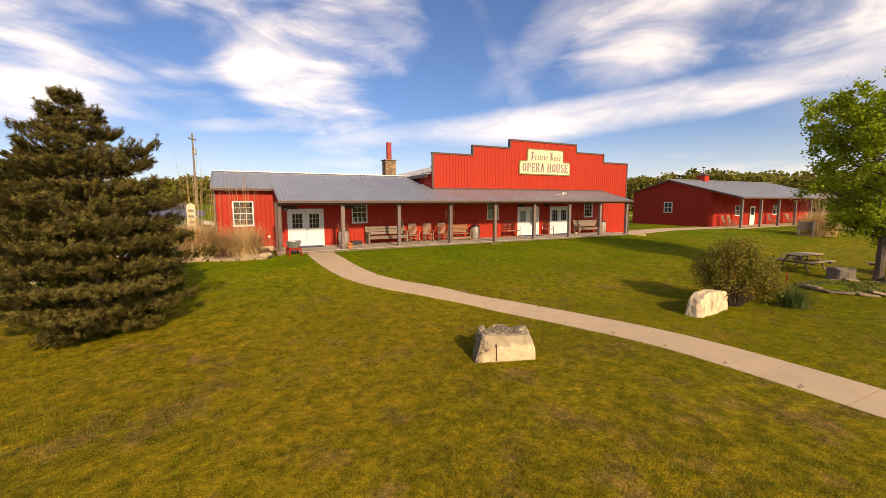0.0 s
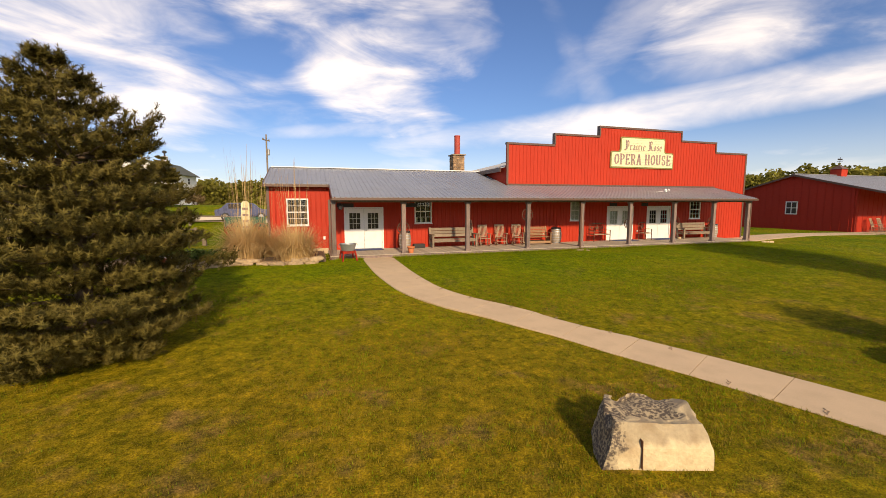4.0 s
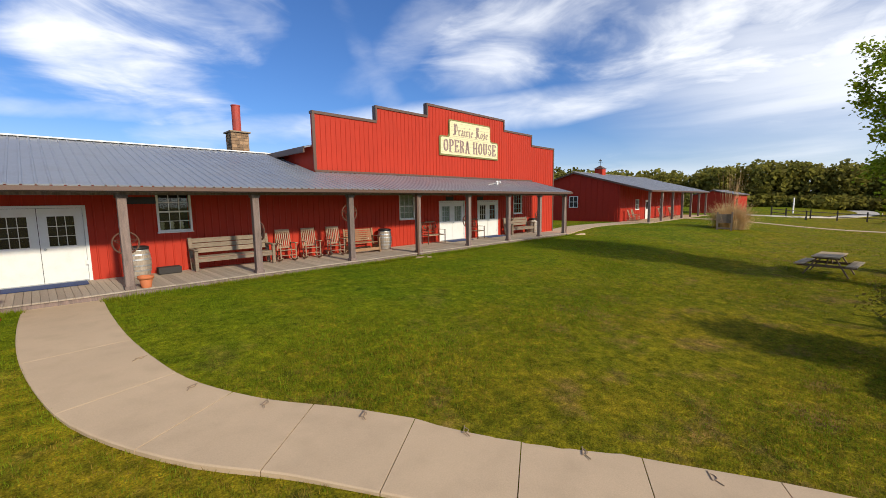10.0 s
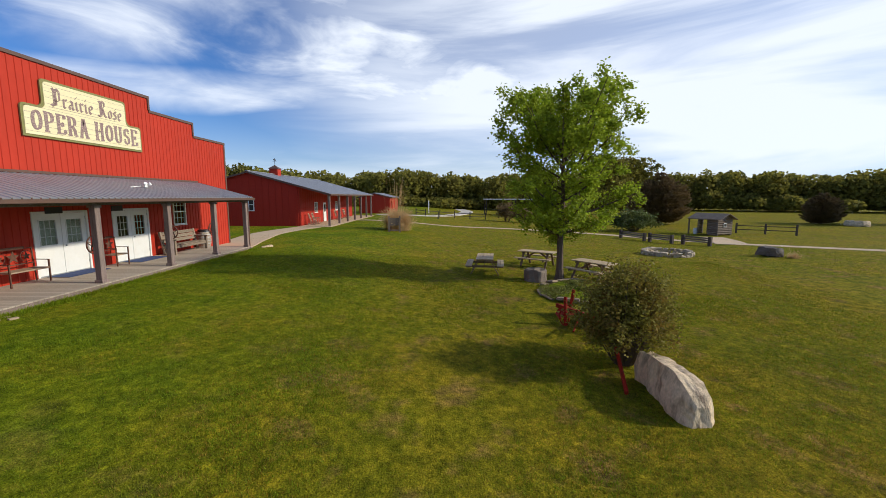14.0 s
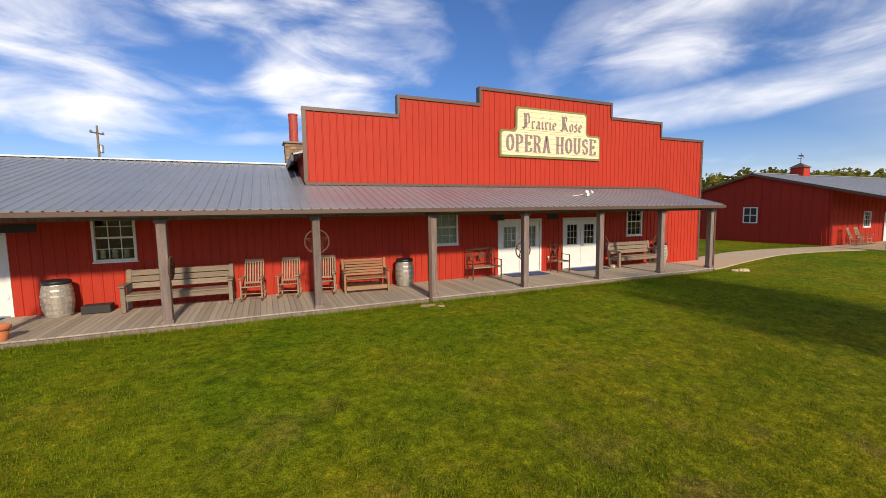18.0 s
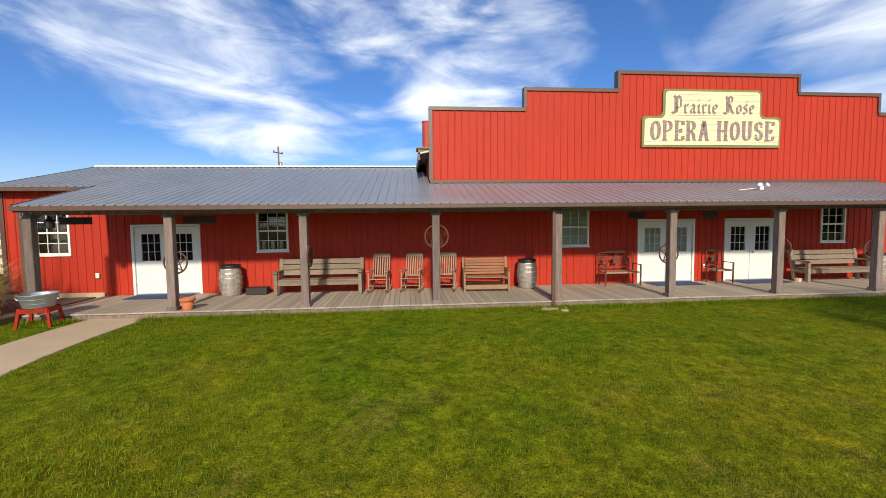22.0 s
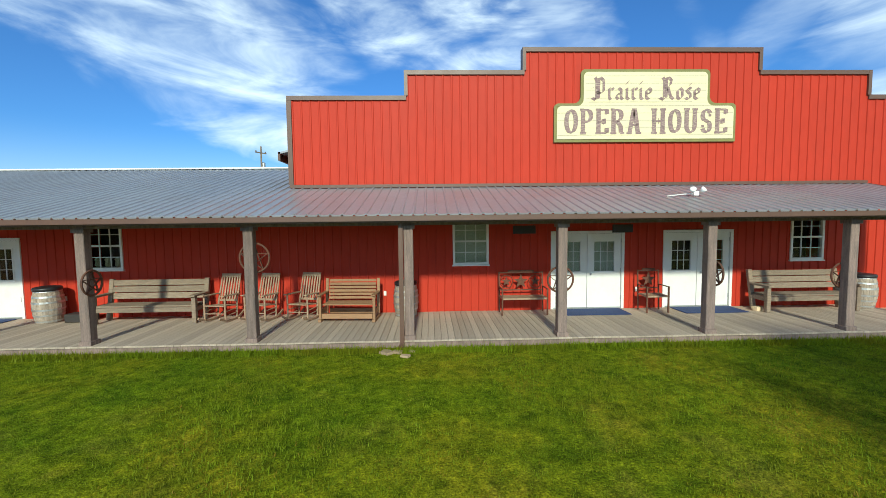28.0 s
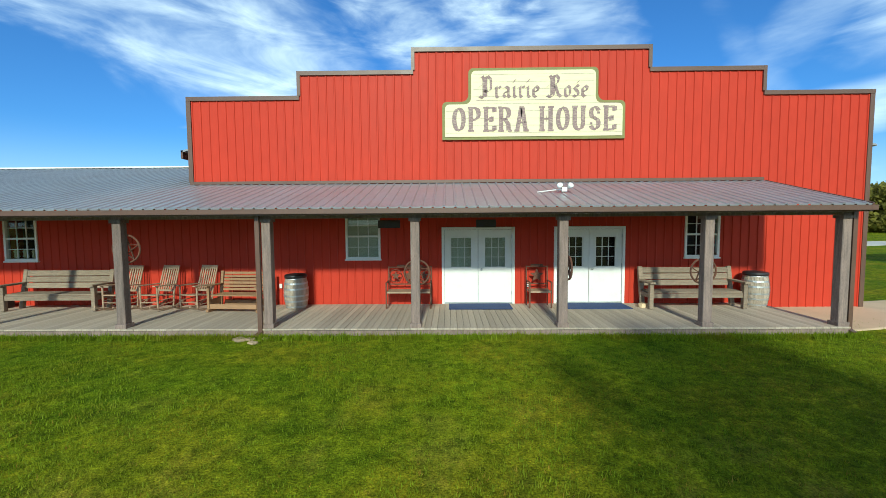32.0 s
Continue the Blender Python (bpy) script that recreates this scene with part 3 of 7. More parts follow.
WALKWAY = [(-7.68, -2.62), (-7.72, -4.4), (-7.68, -6.2), (-7.5, -7.75), (-7.22, -8.9), (-6.62, -10.05), (-5.88, -10.97), (-5.27, -11.86), (-4.6, -12.82), (-3.98, -13.95), (-3.28, -15.2), (-2.8, -16.4), (-2.45, -17.45), (-2.22, -18.5), (-2.1, -20.3), (-2.1, -22.2), (-1.7, -24.6), (-0.4, -28), (0.9, -31.5)]
walkway = thing("walkway", "curving pale concrete footpath laid in joined slabs across the lawn", "path", kind="structure")
line = spline(WALKWAY, 0.325)


def walkway_slab(p0, p1, n0, n1, mids, width, top=0.022, depth=0.12, gap=0.006):
    """One cast slab between two joints; its ends run square to the line of the walk."""
    bm = bmesh.new()
    rows = []
    for q, n, d in [(p0, n0, gap)] + [(m, k, 0) for m, k in mids] + [(p1, n1, -gap)]:
        along = Vector((n.y, -n.x, 0))
        c = q + along * d
        z = ground_z(c.x, c.y) + top
        l, r = c + n * (width / 2), c - n * (width / 2)
        rows.append([bm.verts.new(v) for v in ((l.x, l.y, z - depth), (l.x, l.y, z - 0.01), (l.x - n.x * 0.02, l.y - n.y * 0.02, z), (r.x + n.x * 0.02, r.y + n.y * 0.02, z), (r.x, r.y, z - 0.01), (r.x, r.y, z - depth))])
    for a, b in zip(rows, rows[1:]):
        for k in range(5):
            bm.faces.new((a[k], a[k + 1], b[k + 1], b[k]))
    bm.faces.new(rows[0]), bm.faces.new(rows[-1][::-1])
    bmesh.ops.recalc_face_normals(bm, faces=bm.faces)
    return bm


def square_to(i):
    d = (line[min(i + 1, len(line) - 1)] - line[max(i - 1, 0)]).normalized()
    return Vector((-d.y, d.x, 0))


JOINTS = [0, 12, 18, 22] + list(range(26, len(line), 4))
for a, b in zip(JOINTS, JOINTS[1:]):
    slab_ob = part("slab", walkway_slab(line[a], line[b], square_to(a), square_to(b), [(line[k], square_to(k)) for k in range(a + 1, b)], 1.36), CONCRETE, walkway)
    # cattle-brand marks pressed along both edges of the older slabs
    if a >= 12:
        for side in (-1, 1):
            m = (a + b) // 2
            n = square_to(m)
            d = Vector((n.y, -n.x, 0))
            c = line[m] + n * side * 0.53
            bm = bmesh.new()
            ring_bar(bm, (0, 0, 0), 0.055, 0.006, "z", 10, 4, (-1.6, 1.6))
            tube(bm, (0, -0.055, 0), (0, 0.10, 0), 0.006, n=4), tube(bm, (0.03, -0.05, 0), (0.085, -0.12, 0), 0.006, n=4)
            bm.transform(Matrix.Translation((c.x, c.y, ground_z(c.x, c.y) + 0.021)) @ Matrix.Rotation(math.atan2(d.y, d.x) + (0 if side > 0 else math.pi), 4, "Z"))
            part("pressed_mark", bm, GROOVE, slab_ob)
# ---- the long red hall with its false front ----
EAVE_Y, EAVE_Z, PITCH = -2.85, 2.72, 0.262
DECK = 0.16
XF = (0.0, 3.05, 6.13, 12.41, 15.42, 18.3)
ZF = (5.78, 6.42, 7.0, 6.42, 5.78)
POSTS = (-9.56, -6.45, -3.3, -0.02, 3.18, 6.34, 9.47, 12.5, 15.32)
POST_Y = -2.5


def roof_z(y):
    return EAVE_Z + PITCH * (y - EAVE_Y)


def siding(parent, x0, x1, z0, top, holes, y=0.0, thick=0.14, pitch=0.2286, material=None, per=4, flip=1):
    """Upright ribbed steel sheets with openings left free: one mesh for each sheet. top: a height for each x."""
    n = max(1, round((x1 - x0) / pitch))
    step = (x1 - x0) / n
    for s in range(0, n, per):
        bm = bmesh.new()
        a, b = x0 + s * step, x0 + min(n, s + per) * step
        edges = sorted({a, b} | {x0 + k * step for k in range(s, min(n, s + per) + 1)} | {h for hole in holes for h in hole[:2] if a < h < b} | {h for h in XF if a < h < b})
        for p, q in zip(edges, edges[1:]):
            mid = (p + q) / 2
            spans = [(z0, top(mid))]
            for h in holes:
                if h[0] < mid < h[1]:
                    spans = [t for u, v in spans for t in ((u, min(v, h[2])), (max(u, h[3]), v)) if t[1] - t[0] > 0.01]
            for u, v in spans:
                box(bm, p, q, y, y + thick * flip, u, v)
        for k in range(s, min(n, s + per)):
            x = x0 + (k + 0.5) * step
            spans = [(z0, top(x))]
            for h in holes:
                if h[0] - 0.03 < x < h[1] + 0.03:
                    spans = [t for u, v in spans for t in ((u, min(v, h[2])), (max(u, h[3]), v)) if t[1] - t[0] > 0.01]
            for u, v in spans:
                for off, w, dd in ((0, 0.026, 0.020),):
                    bmv = [bm.verts.new((x + off + sx, y - sy * flip, z)) for z in (u, v) for sx, sy in ((-w, -0.001), (-w * 0.5, dd), (w * 0.5, dd), (w, -0.001))]
                    for f in ((0, 1, 5, 4), (1, 2, 6, 5), (2, 3, 7, 6), (4, 5, 6, 7), (3, 2, 1, 0)):
                        bm.faces.new([bmv[i] for i in f])
        bmesh.ops.recalc_face_normals(bm, faces=bm.faces)
        part("sheet", bm, material or RED, parent)


def roof_sheets(parent, x0, x1, low, high, material=None, pitch=0.23, per=4):
    """Ribbed metal sheets from the eave (y, z) up to the ridge (y, z)."""
    (ya, za), (yb, zb) = low, high
    n = max(1, round((x1 - x0) / pitch))
    step = (x1 - x0) / n
    up = Vector((0, yb - ya, zb - za)).normalized()
    nrm = Vector((1, 0, 0)).cross(up)
    if nrm.z < 0:
        nrm = -nrm
    for s in range(0, n, per):
        bm = bmesh.new()
        a, b = x0 + s * step, x0 + min(n, s + per) * step
        prof = []
        for k in range(s, min(n, s + per)):
            xk = x0 + k * step
            prof += [(xk, 0), (xk + step * 0.36, 0), (xk + step * 0.43, 0.024), (xk + step * 0.57, 0.024), (xk + step * 0.64, 0)]
        prof += [(b, 0)]
        lo_p, hi_p = Vector((0, ya, za)), Vector((0, yb, zb))
        A = [bm.verts.new(Vector((x, 0, 0)) + lo_p + nrm * h) for x, h in prof]
        B = [bm.verts.new(Vector((x, 0, 0)) + hi_p + nrm * h) for x, h in prof]
        A2 = [bm.verts.new(v.co - nrm * 0.03) for v in A]
        for i in range(len(A) - 1):
            bm.faces.new((A[i], A[i + 1], B[i + 1], B[i]))
            bm.faces.new((A2[i], A[i], A[i + 1], A2[i + 1])[::-1])
        bmesh.ops.recalc_face_normals(bm, faces=bm.faces)
        part("roof_sheet", bm, material or ROOF, parent)


def window(parent, x, z, w, h, y, blind=None):
    """A white sash window with a grid; x, z: its lower corner."""
    fr = bmesh.new()
    t = 0.06
    box(fr, x, x + t, y - 0.035, y + 0.08, z, z + h), box(fr, x + w - t, x + w, y - 0.035, y + 0.08, z, z + h)
    box(fr, x + t, x + w - t, y - 0.035, y + 0.08, z, z + t), box(fr, x + t, x + w - t, y - 0.035, y + 0.08, z + h - t, z + h)
    win = part("window", fr, WHITE, parent, "white sash window with a grid of small panes")
    mid = z + h / 2
    part("meeting_rail", box(bmesh.new(), x + t, x + w - t, y - 0.02, y + 0.06, mid - 0.025, mid + 0.025), WHITE, win)
    for k in (1, 2):
        xx = x + t + (w - 2 * t) * k / 3
        part("muntin", boxes((xx - 0.009, xx + 0.009, y + 0.005, y + 0.03, z + t, mid - 0.025), (xx - 0.009, xx + 0.009, y + 0.005, y + 0.03, mid + 0.025, z + h - t)), WHITE, win)
    for a, b in ((z + t, mid - 0.025), (mid + 0.025, z + h - t)):
        zz = (a + b) / 2
        part("muntin", box(bmesh.new(), x + t, x + w - t, y + 0.008, y + 0.028, zz - 0.009, zz + 0.009), WHITE, win)
        pane = part("pane", box(bmesh.new(), x + t, x + w - t, y + 0.033, y + 0.039, a, b), GLASS, win)
        pane.visible_shadow = False
    part("sill", box(bmesh.new(), x - 0.02, x + w + 0.02, y - 0.06, y + 0.02, z - 0.035, z - 0.002), WHITE, win)
    # sheet behind the glass; the unlit room is put into its colour
    part("dark_room", boxes((x, x + w, y + 0.5, y + 0.55, z - 0.2, z + h + 0.2)), GLOOM, win)
    if blind:
        a, b = blind
        part("blind", box(bmesh.new(), x + t, x + w - t, y + 0.07, y + 0.075, z + h * a, z + h * b), CURTAIN, win, "pale roller blind")
    return win


def double_door(parent, x, w, h, y, curtain=False):
    """White double doors with nine-pane lights; x: left edge of the frame."""
    fr = bmesh.new()
    t, z = 0.07, DECK
    box(fr, x, x + t, y - 0.03, y + 0.14, z, z + h), box(fr, x + w - t, x + w, y - 0.03, y + 0.14, z, z + h), box(fr, x + t, x + w - t, y - 0.03, y + 0.14, z + h - t, z + h)
    door = part("double_door", fr, WHITE, parent, "white steel double doors with glazed upper panes")
    part("threshold", box(bmesh.new(), x + t, x + w - t, y - 0.04, y + 0.1, z + 0.003, z + 0.03), ZINC, door)
    lw = (w - 2 * t) / 2
    for k in (0, 1):
        a = x + t + k * lw + 0.006
        b = a + lw - 0.012
        zb, zt = z + 0.035, z + h - t - 0.006
        ga, gb, gz0, gz1 = a + lw * 0.2, b - lw * 0.2, z + 1.02, z + h - t - 0.22
        lf = boxes((a, ga, y + 0.02, y + 0.065, zb, zt), (gb, b, y + 0.02, y + 0.065, zb, zt), (ga, gb, y + 0.02, y + 0.065, zb, gz0), (ga, gb, y + 0.02, y + 0.065, gz1, zt))
        part("leaf", lf, WHITE, door)
        bead = bmesh.new()
        for q in ((ga - 0.03, ga, gz0 - 0.03, gz1 + 0.03), (gb, gb + 0.03, gz0 - 0.03, gz1 + 0.03), (ga, gb, gz0 - 0.03, gz0), (ga, gb, gz1, gz1 + 0.03)):
            box(bead, q[0], q[1], y + 0.008, y + 0.022, q[2], q[3])
        part("glazing_bead", bead, WHITE, door)
        g = bmesh.new()
        for i in (1, 2):
            xx = ga + (gb - ga) * i / 3
            box(g, xx - 0.008, xx + 0.008, y + 0.03, y + 0.045, gz0, gz1)
            zz = gz0 + (gz1 - gz0) * i / 3
            box(g, ga, gb, y + 0.032, y + 0.043, zz - 0.008, zz + 0.008)
        part("grille", g, WHITE, door)
        part("pane", box(bmesh.new(), ga, gb, y + 0.047, y + 0.053, gz0, gz1), GLASS, door).visible_shadow = False
        if curtain:
            part("curtain", box(bmesh.new(), ga, gb, y + 0.068, y + 0.072, gz0, gz1), CURTAIN, door, "pale curtain behind the panes")
        for hz in (0.25, 1.0, 1.8):
            hx = a - 0.004 if k == 0 else b + 0.004
            part("hinge", box(bmesh.new(), hx - 0.01, hx + 0.01, y + 0.005, y + 0.03, z + hz, z + hz + 0.1), ZINC, door)
    kx = x + w / 2 + 0.09
    part("knob", lathe(bmesh.new(), [(0.004, -0.03), (0.028, -0.022), (0.03, 0.0), (0.012, 0.012), (0.012, 0.03)], 12), ZINC, door, smooth=True).matrix_basis = pose(kx, y - 0.01, z + 0.95, -90)
    # dark sheet added behind the doors, coloured as an unlit room
    part("dark_room", boxes((x, x + w, y + 0.6, y + 0.65, z, z + h + 0.1)), GLOOM, door)
    return door


hall = thing("opera_house", "long red ribbed-steel hall with a stepped false front, porch and grey metal roof", "building", kind="structure")
FRONT_HOLES = [(-8.93, -6.96, DECK - 0.2, DECK + 2.12), (6.86, 8.86, DECK - 0.2, DECK + 2.12), (9.93, 11.86, DECK - 0.2, DECK + 2.12),
               (-5.32, -4.38, 1.41, 2.66), (4.22, 5.18, 1.41, 2.66), (13.46, 14.4, 1.41, 2.66)]


def front_top(x):
    if x < 0:
        return roof_z(0) - 0.03
    for k in range(5):
        if x < XF[k + 1]:
            return ZF[k]
    return ZF[4]


wall_front = part("front_wall", box(bmesh.new(), -9.45, 18.25, 0.02, 0.1, -0.1, DECK - 0.02), MORTAR, hall)
siding(wall_front, -9.45, 0.0, -0.05, front_top, FRONT_HOLES)
siding(wall_front, 0.0, 18.3, -0.05, front_top, FRONT_HOLES)
BUMP_Y = -0.004
siding(wall_front, -12.42, -9.45, -0.05, lambda x: roof_z(-0.25) - 0.1, [(-11.6, -10.6, 1.4, 2.7)], y=BUMP_Y)
# gable end and back of the wing, side and back walls of the hall
RIDGE_Y = 3.9
RIDGE_Z = roof_z(RIDGE_Y)
BACK_Y = 2 * RIDGE_Y - BUMP_Y + 0.3
end = bmesh.new()
slab(end, [(0.145, -0.1), (0.145, roof_z(BUMP_Y) - 0.06), (RIDGE_Y, RIDGE_Z - 0.06), (BACK_Y, roof_z(BUMP_Y) - 0.14), (BACK_Y, -0.1)], -0.07, 0.07)
end.transform(Matrix.Translation((-12.33, 0, 0)) @ Matrix.Rotation(radians(90), 4, "Z") @ Matrix.Identity(4))
part("wing_gable_wall", end, RED, hall)
HALL_BACK, HALL_EAVE, HALL_RIDGE = 19.0, 4.5, 6.75
part("wing_back_wall", boxes((-12.26, -0.02, BACK_Y - 0.14, BACK_Y, -0.1, roof_z(BUMP_Y) - 0.15)), RED, hall)
part("hall_side_wall", boxes((0.0, 0.14, 0.16, HALL_BACK, -0.1, HALL_EAVE)), RED, hall)
part("hall_side_wall", boxes((18.16, 18.3, 0.16, HALL_BACK, -0.1, HALL_EAVE)), RED, hall)
back = slab(bmesh.new(), [(0.15, -0.1), (0.15, HALL_EAVE), (9.15, HALL_RIDGE - 0.05), (18.15, HALL_EAVE), (18.15, -0.1)], HALL_BACK - 0.14, HALL_BACK)
part("hall_back_wall", back, RED, hall)
hall_roof = part("hall_roof", boxes((8.95, 9.35, 0.2, HALL_BACK + 0.3, HALL_RIDGE - 0.02, HALL_RIDGE + 0.05)), ROOF, hall)
for sx in (-1, 1):
    before = len(bpy.data.objects)
    bm = bmesh.new()
    n = 40
    for k in range(n):
        ya, yb = 0.16 + (HALL_BACK + 0.2) * k / n, 0.16 + (HALL_BACK + 0.2) * (k + 1) / n
        for y0, y1, h in ((ya, ya + 0.4, 0.0), (ya + 0.4, yb, 0.022)):
            q = [(9.15 + sx * 9.5, y0, HALL_EAVE - 0.06 + h), (9.15 + sx * 9.5, y1, HALL_EAVE - 0.06 + h), (9.15, y1, HALL_RIDGE + h), (9.15, y0, HALL_RIDGE + h)]
            vs = [bm.verts.new(p) for p in q] + [bm.verts.new((p[0], p[1], p[2] - 0.05)) for p in q]
            for f in ((0, 1, 2, 3), (7, 6, 5, 4), (0, 4, 5, 1), (1, 5, 6, 2), (2, 6, 7, 3), (3, 7, 4, 0)):
                bm.faces.new([vs[i] for i in f])
    bmesh.ops.recalc_face_normals(bm, faces=bm.faces)
    part("roof_slope", bm, ROOF, hall_roof)
part("hall_fascia", boxes((-0.36, -0.30, 0.16, HALL_BACK + 0.3, HALL_EAVE - 0.28, HALL_EAVE - 0.05)), BROWN, hall)
part("vent_pipe", tube(bmesh.new(), (3.2, 4.5, 5.2), (3.2, 4.5, 6.35), 0.05), ZINC, hall)

# the wing's roof and the porch roof, in one slope
wing_roof = part("wing_roof", boxes((-12.5, 0.0, RIDGE_Y - 0.12, RIDGE_Y + 0.12, RIDGE_Z + 0.01, RIDGE_Z + 0.055)), WHITE, hall, "white ridge cap")
roof_sheets(wing_roof, -12.55, -9.6, (BUMP_Y - 0.3, roof_z(BUMP_Y - 0.3)), (RIDGE_Y, RIDGE_Z))
roof_sheets(wing_roof, -9.6, -0.02, (EAVE_Y, EAVE_Z), (RIDGE_Y, RIDGE_Z))
roof_sheets(wing_roof, -12.55, -0.02, (BACK_Y + 0.3, roof_z(BUMP_Y) - 0.2), (RIDGE_Y, RIDGE_Z))
porch_roof = part("porch_roof", boxes((0.0, 15.5, -0.06, -0.005, roof_z(0) + 0.01, roof_z(0) + 0.09)), BROWN, hall)
roof_sheets(porch_roof, -0.02, 15.55, (EAVE_Y, EAVE_Z), (-0.002, roof_z(0)))
# cheeks, gutters, fascias, beams
part("gutter", boxes((-9.62, 15.57, EAVE_Y - 0.09, EAVE_Y - 0.01, EAVE_Z - 0.13, EAVE_Z - 0.03)), BROWN, hall)
part("fascia", boxes((-9.6, 15.55, EAVE_Y, EAVE_Y + 0.04, EAVE_Z - 0.16, EAVE_Z - 0.04)), BROWN, hall)
part("wing_gutter", boxes((-12.55, -9.64, BUMP_Y - 0.4, BUMP_Y - 0.3, roof_z(BUMP_Y - 0.3) - 0.14, roof_z(BUMP_Y - 0.3) - 0.03), (-12.5, -9.64, BUMP_Y - 0.29, BUMP_Y - 0.02, roof_z(BUMP_Y - 0.3) - 0.14, roof_z(BUMP_Y - 0.3) - 0.11)), BROWN, hall)
for x in (-9.62, 15.55):
    b = bmesh.new()
    beam(b, (x, EAVE_Y, EAVE_Z - 0.06), (x, -0.02 if x > 0 else BUMP_Y - 0.3, roof_z(-0.02 if x > 0 else BUMP_Y - 0.3) - 0.06), 0.035, 0.16)
    part("rake_trim", b, BROWN, hall)
b = bmesh.new()
beam(b, (-12.56, BUMP_Y - 0.3, roof_z(BUMP_Y - 0.3) - 0.07), (-12.56, RIDGE_Y, RIDGE_Z - 0.07), 0.035, 0.18)
part("rake_trim", b, BROWN, hall)
part("corner_trim", boxes((-12.46, -12.34, BUMP_Y - 0.035, BUMP_Y + 0.1, 0, roof_z(BUMP_Y) - 0.2)), BROWN, hall)
part("porch_beam", boxes((-9.65, 15.42, POST_Y - 0.07, POST_Y + 0.07, 2.50, 2.70)), POST, hall, "weathered timber beam on the posts")
for x in POSTS:
    p = bmesh.new()
    box(p, x - 0.095, x + 0.095, POST_Y - 0.095, POST_Y + 0.095, -0.02, 2.5, bevel=0.012)
    post = part("porch_post", p, POST, hall)
    part("post_base", boxes((x - 0.12, x + 0.12, POST_Y - 0.12, POST_Y + 0.12, DECK + 0.002, DECK + 0.09)), POST, post)
    part("post_cap", boxes((x - 0.125, x + 0.125, POST_Y - 0.12, POST_Y + 0.12, 2.43, 2.498)), POST, post)
# rafters under the porch roof
for k in range(21):
    x = -9.2 + k * 1.22
    b = bmesh.new()
    beam(b, (x, EAVE_Y + 0.06, EAVE_Z - 0.10), (x, -0.02, roof_z(-0.02) - 0.10), 0.045, 0.14)
    part("rafter", b, BENCH, hall)
# the stepped cap on the false front
cap = bmesh.new()
for k in range(5):
    box(cap, XF[k] - (0.02 if k == 0 else 0), XF[k + 1] + (0.02 if k == 4 else 0), -0.05, 0.2, ZF[k] - 0.02 - (0.04 if k != 2 else 0.04), ZF[k] + 0.05)
part("parapet_cap", cap, BROWN, hall, "dark brown metal parapet cap")
for k in range(1, 5):
    lo, hi = sorted((ZF[k - 1], ZF[k]))
    s = -1 if ZF[k] > ZF[k - 1] else 1
    b = boxes((XF[k] - (0.05 if s < 0 else 0.04), XF[k] + (0.04 if s < 0 else 0.05), -0.052, 0.2, lo + 0.05, hi + 0.052))
    part("parapet_step", b, BROWN, hall)
part("front_corner_trim", boxes((-0.03, 0.09, -0.04, -0.003, roof_z(0) + 0.09, ZF[0] - 0.06)), BROWN, hall)
part("front_corner_trim", boxes((18.2, 18.32, -0.04, -0.003, 0.0, ZF[4] - 0.06)), BROWN, hall)
for h in FRONT_HOLES[:3]:
    double_door(hall, h[0], h[1] - h[0], 2.11, 0.0, curtain=h[0] > 6 and h[0] < 7)
for i, h in enumerate(FRONT_HOLES[3:]):
    window(hall, h[0], h[2], h[1] - h[0], h[3] - h[2], 0.0, blind=((0.05, 0.95) if i == 1 else None))
window(hall, -11.6, 1.4, 1.0, 1.3, BUMP_Y)
# downspouts
for x, y in ((3.03, POST_Y - 0.14), (-9.72, POST_Y - 0.02), (15.48, POST_Y - 0.06)):
    d = boxes((x - 0.045, x + 0.045, y - 0.035, y + 0.035, 0.06, EAVE_Z - 0.1))
    beam(d, (x, y, 0.08), (x - 0.02, y - 0.16, 0.04), 0.09, 0.07)
    part("downspout", d, BROWN, hall)
# strip lights under the eave
for x in (-8.0, -1.7, 1.6, 5.0, 8.1, 11.0, 14.0):
    fx = part("strip_light", boxes((x - 0.65, x + 0.65, -2.26, -2.18, 2.53, 2.57)), WHITE, hall, "white strip light under the porch roof")
    part("light_tube", tube(bmesh.new(), (x - 0.6, -2.22, 2.52), (x + 0.6, -2.22, 2.52), 0.011, n=8), WHITE, fx)
for x in (-7.05, -5.9, 2.4, 9.2):
    part("outlet_box", boxes((x - 0.035, x + 0.035, -0.05, -0.023, 0.62, 0.74)), WHITE, hall)
part("outlet_box", boxes((-9.95, -9.85, BUMP_Y - 0.06, BUMP_Y - 0.023, 0.7, 0.85)), WHITE, hall)

# chimney: a stone block and a red flue
chim = part("chimney", boxes((-0.08, 0.80, 8.8, 9.65, 3.0, 6.12)), MORTAR, hall)
rng = np.random.default_rng(5)
z = 4.6
while z < 6.1:
    hgt = float(rng.uniform(0.12, 0.2))
    for face in range(4):
        u = 0.0
        while u < 0.84:
            wd = float(rng.uniform(0.16, 0.34))
            e = min(u + wd, 0.87)
            o = float(rng.uniform(0.01, 0.03))
            x0, y0 = -0.09, 8.79
            if face == 0:
                d = (x0 + u, x0 + e - 0.012, y0 - o, y0 + 0.03)
            elif face == 1:
                d = (x0 + u, x0 + e - 0.012, y0 + 0.86, y0 + 0.89 + o)
            elif face == 2:
                d = (x0 - o, x0 + 0.03, y0 + u, y0 + e - 0.012)
            else:
                d = (x0 + 0.86, x0 + 0.88 + o, y0 + u, y0 + e - 0.012)
            part("stone", boxes((*d, z, min(z + hgt - 0.012, 6.12)), bevel=0.006), STONE, chim)
            u = e
    z += hgt
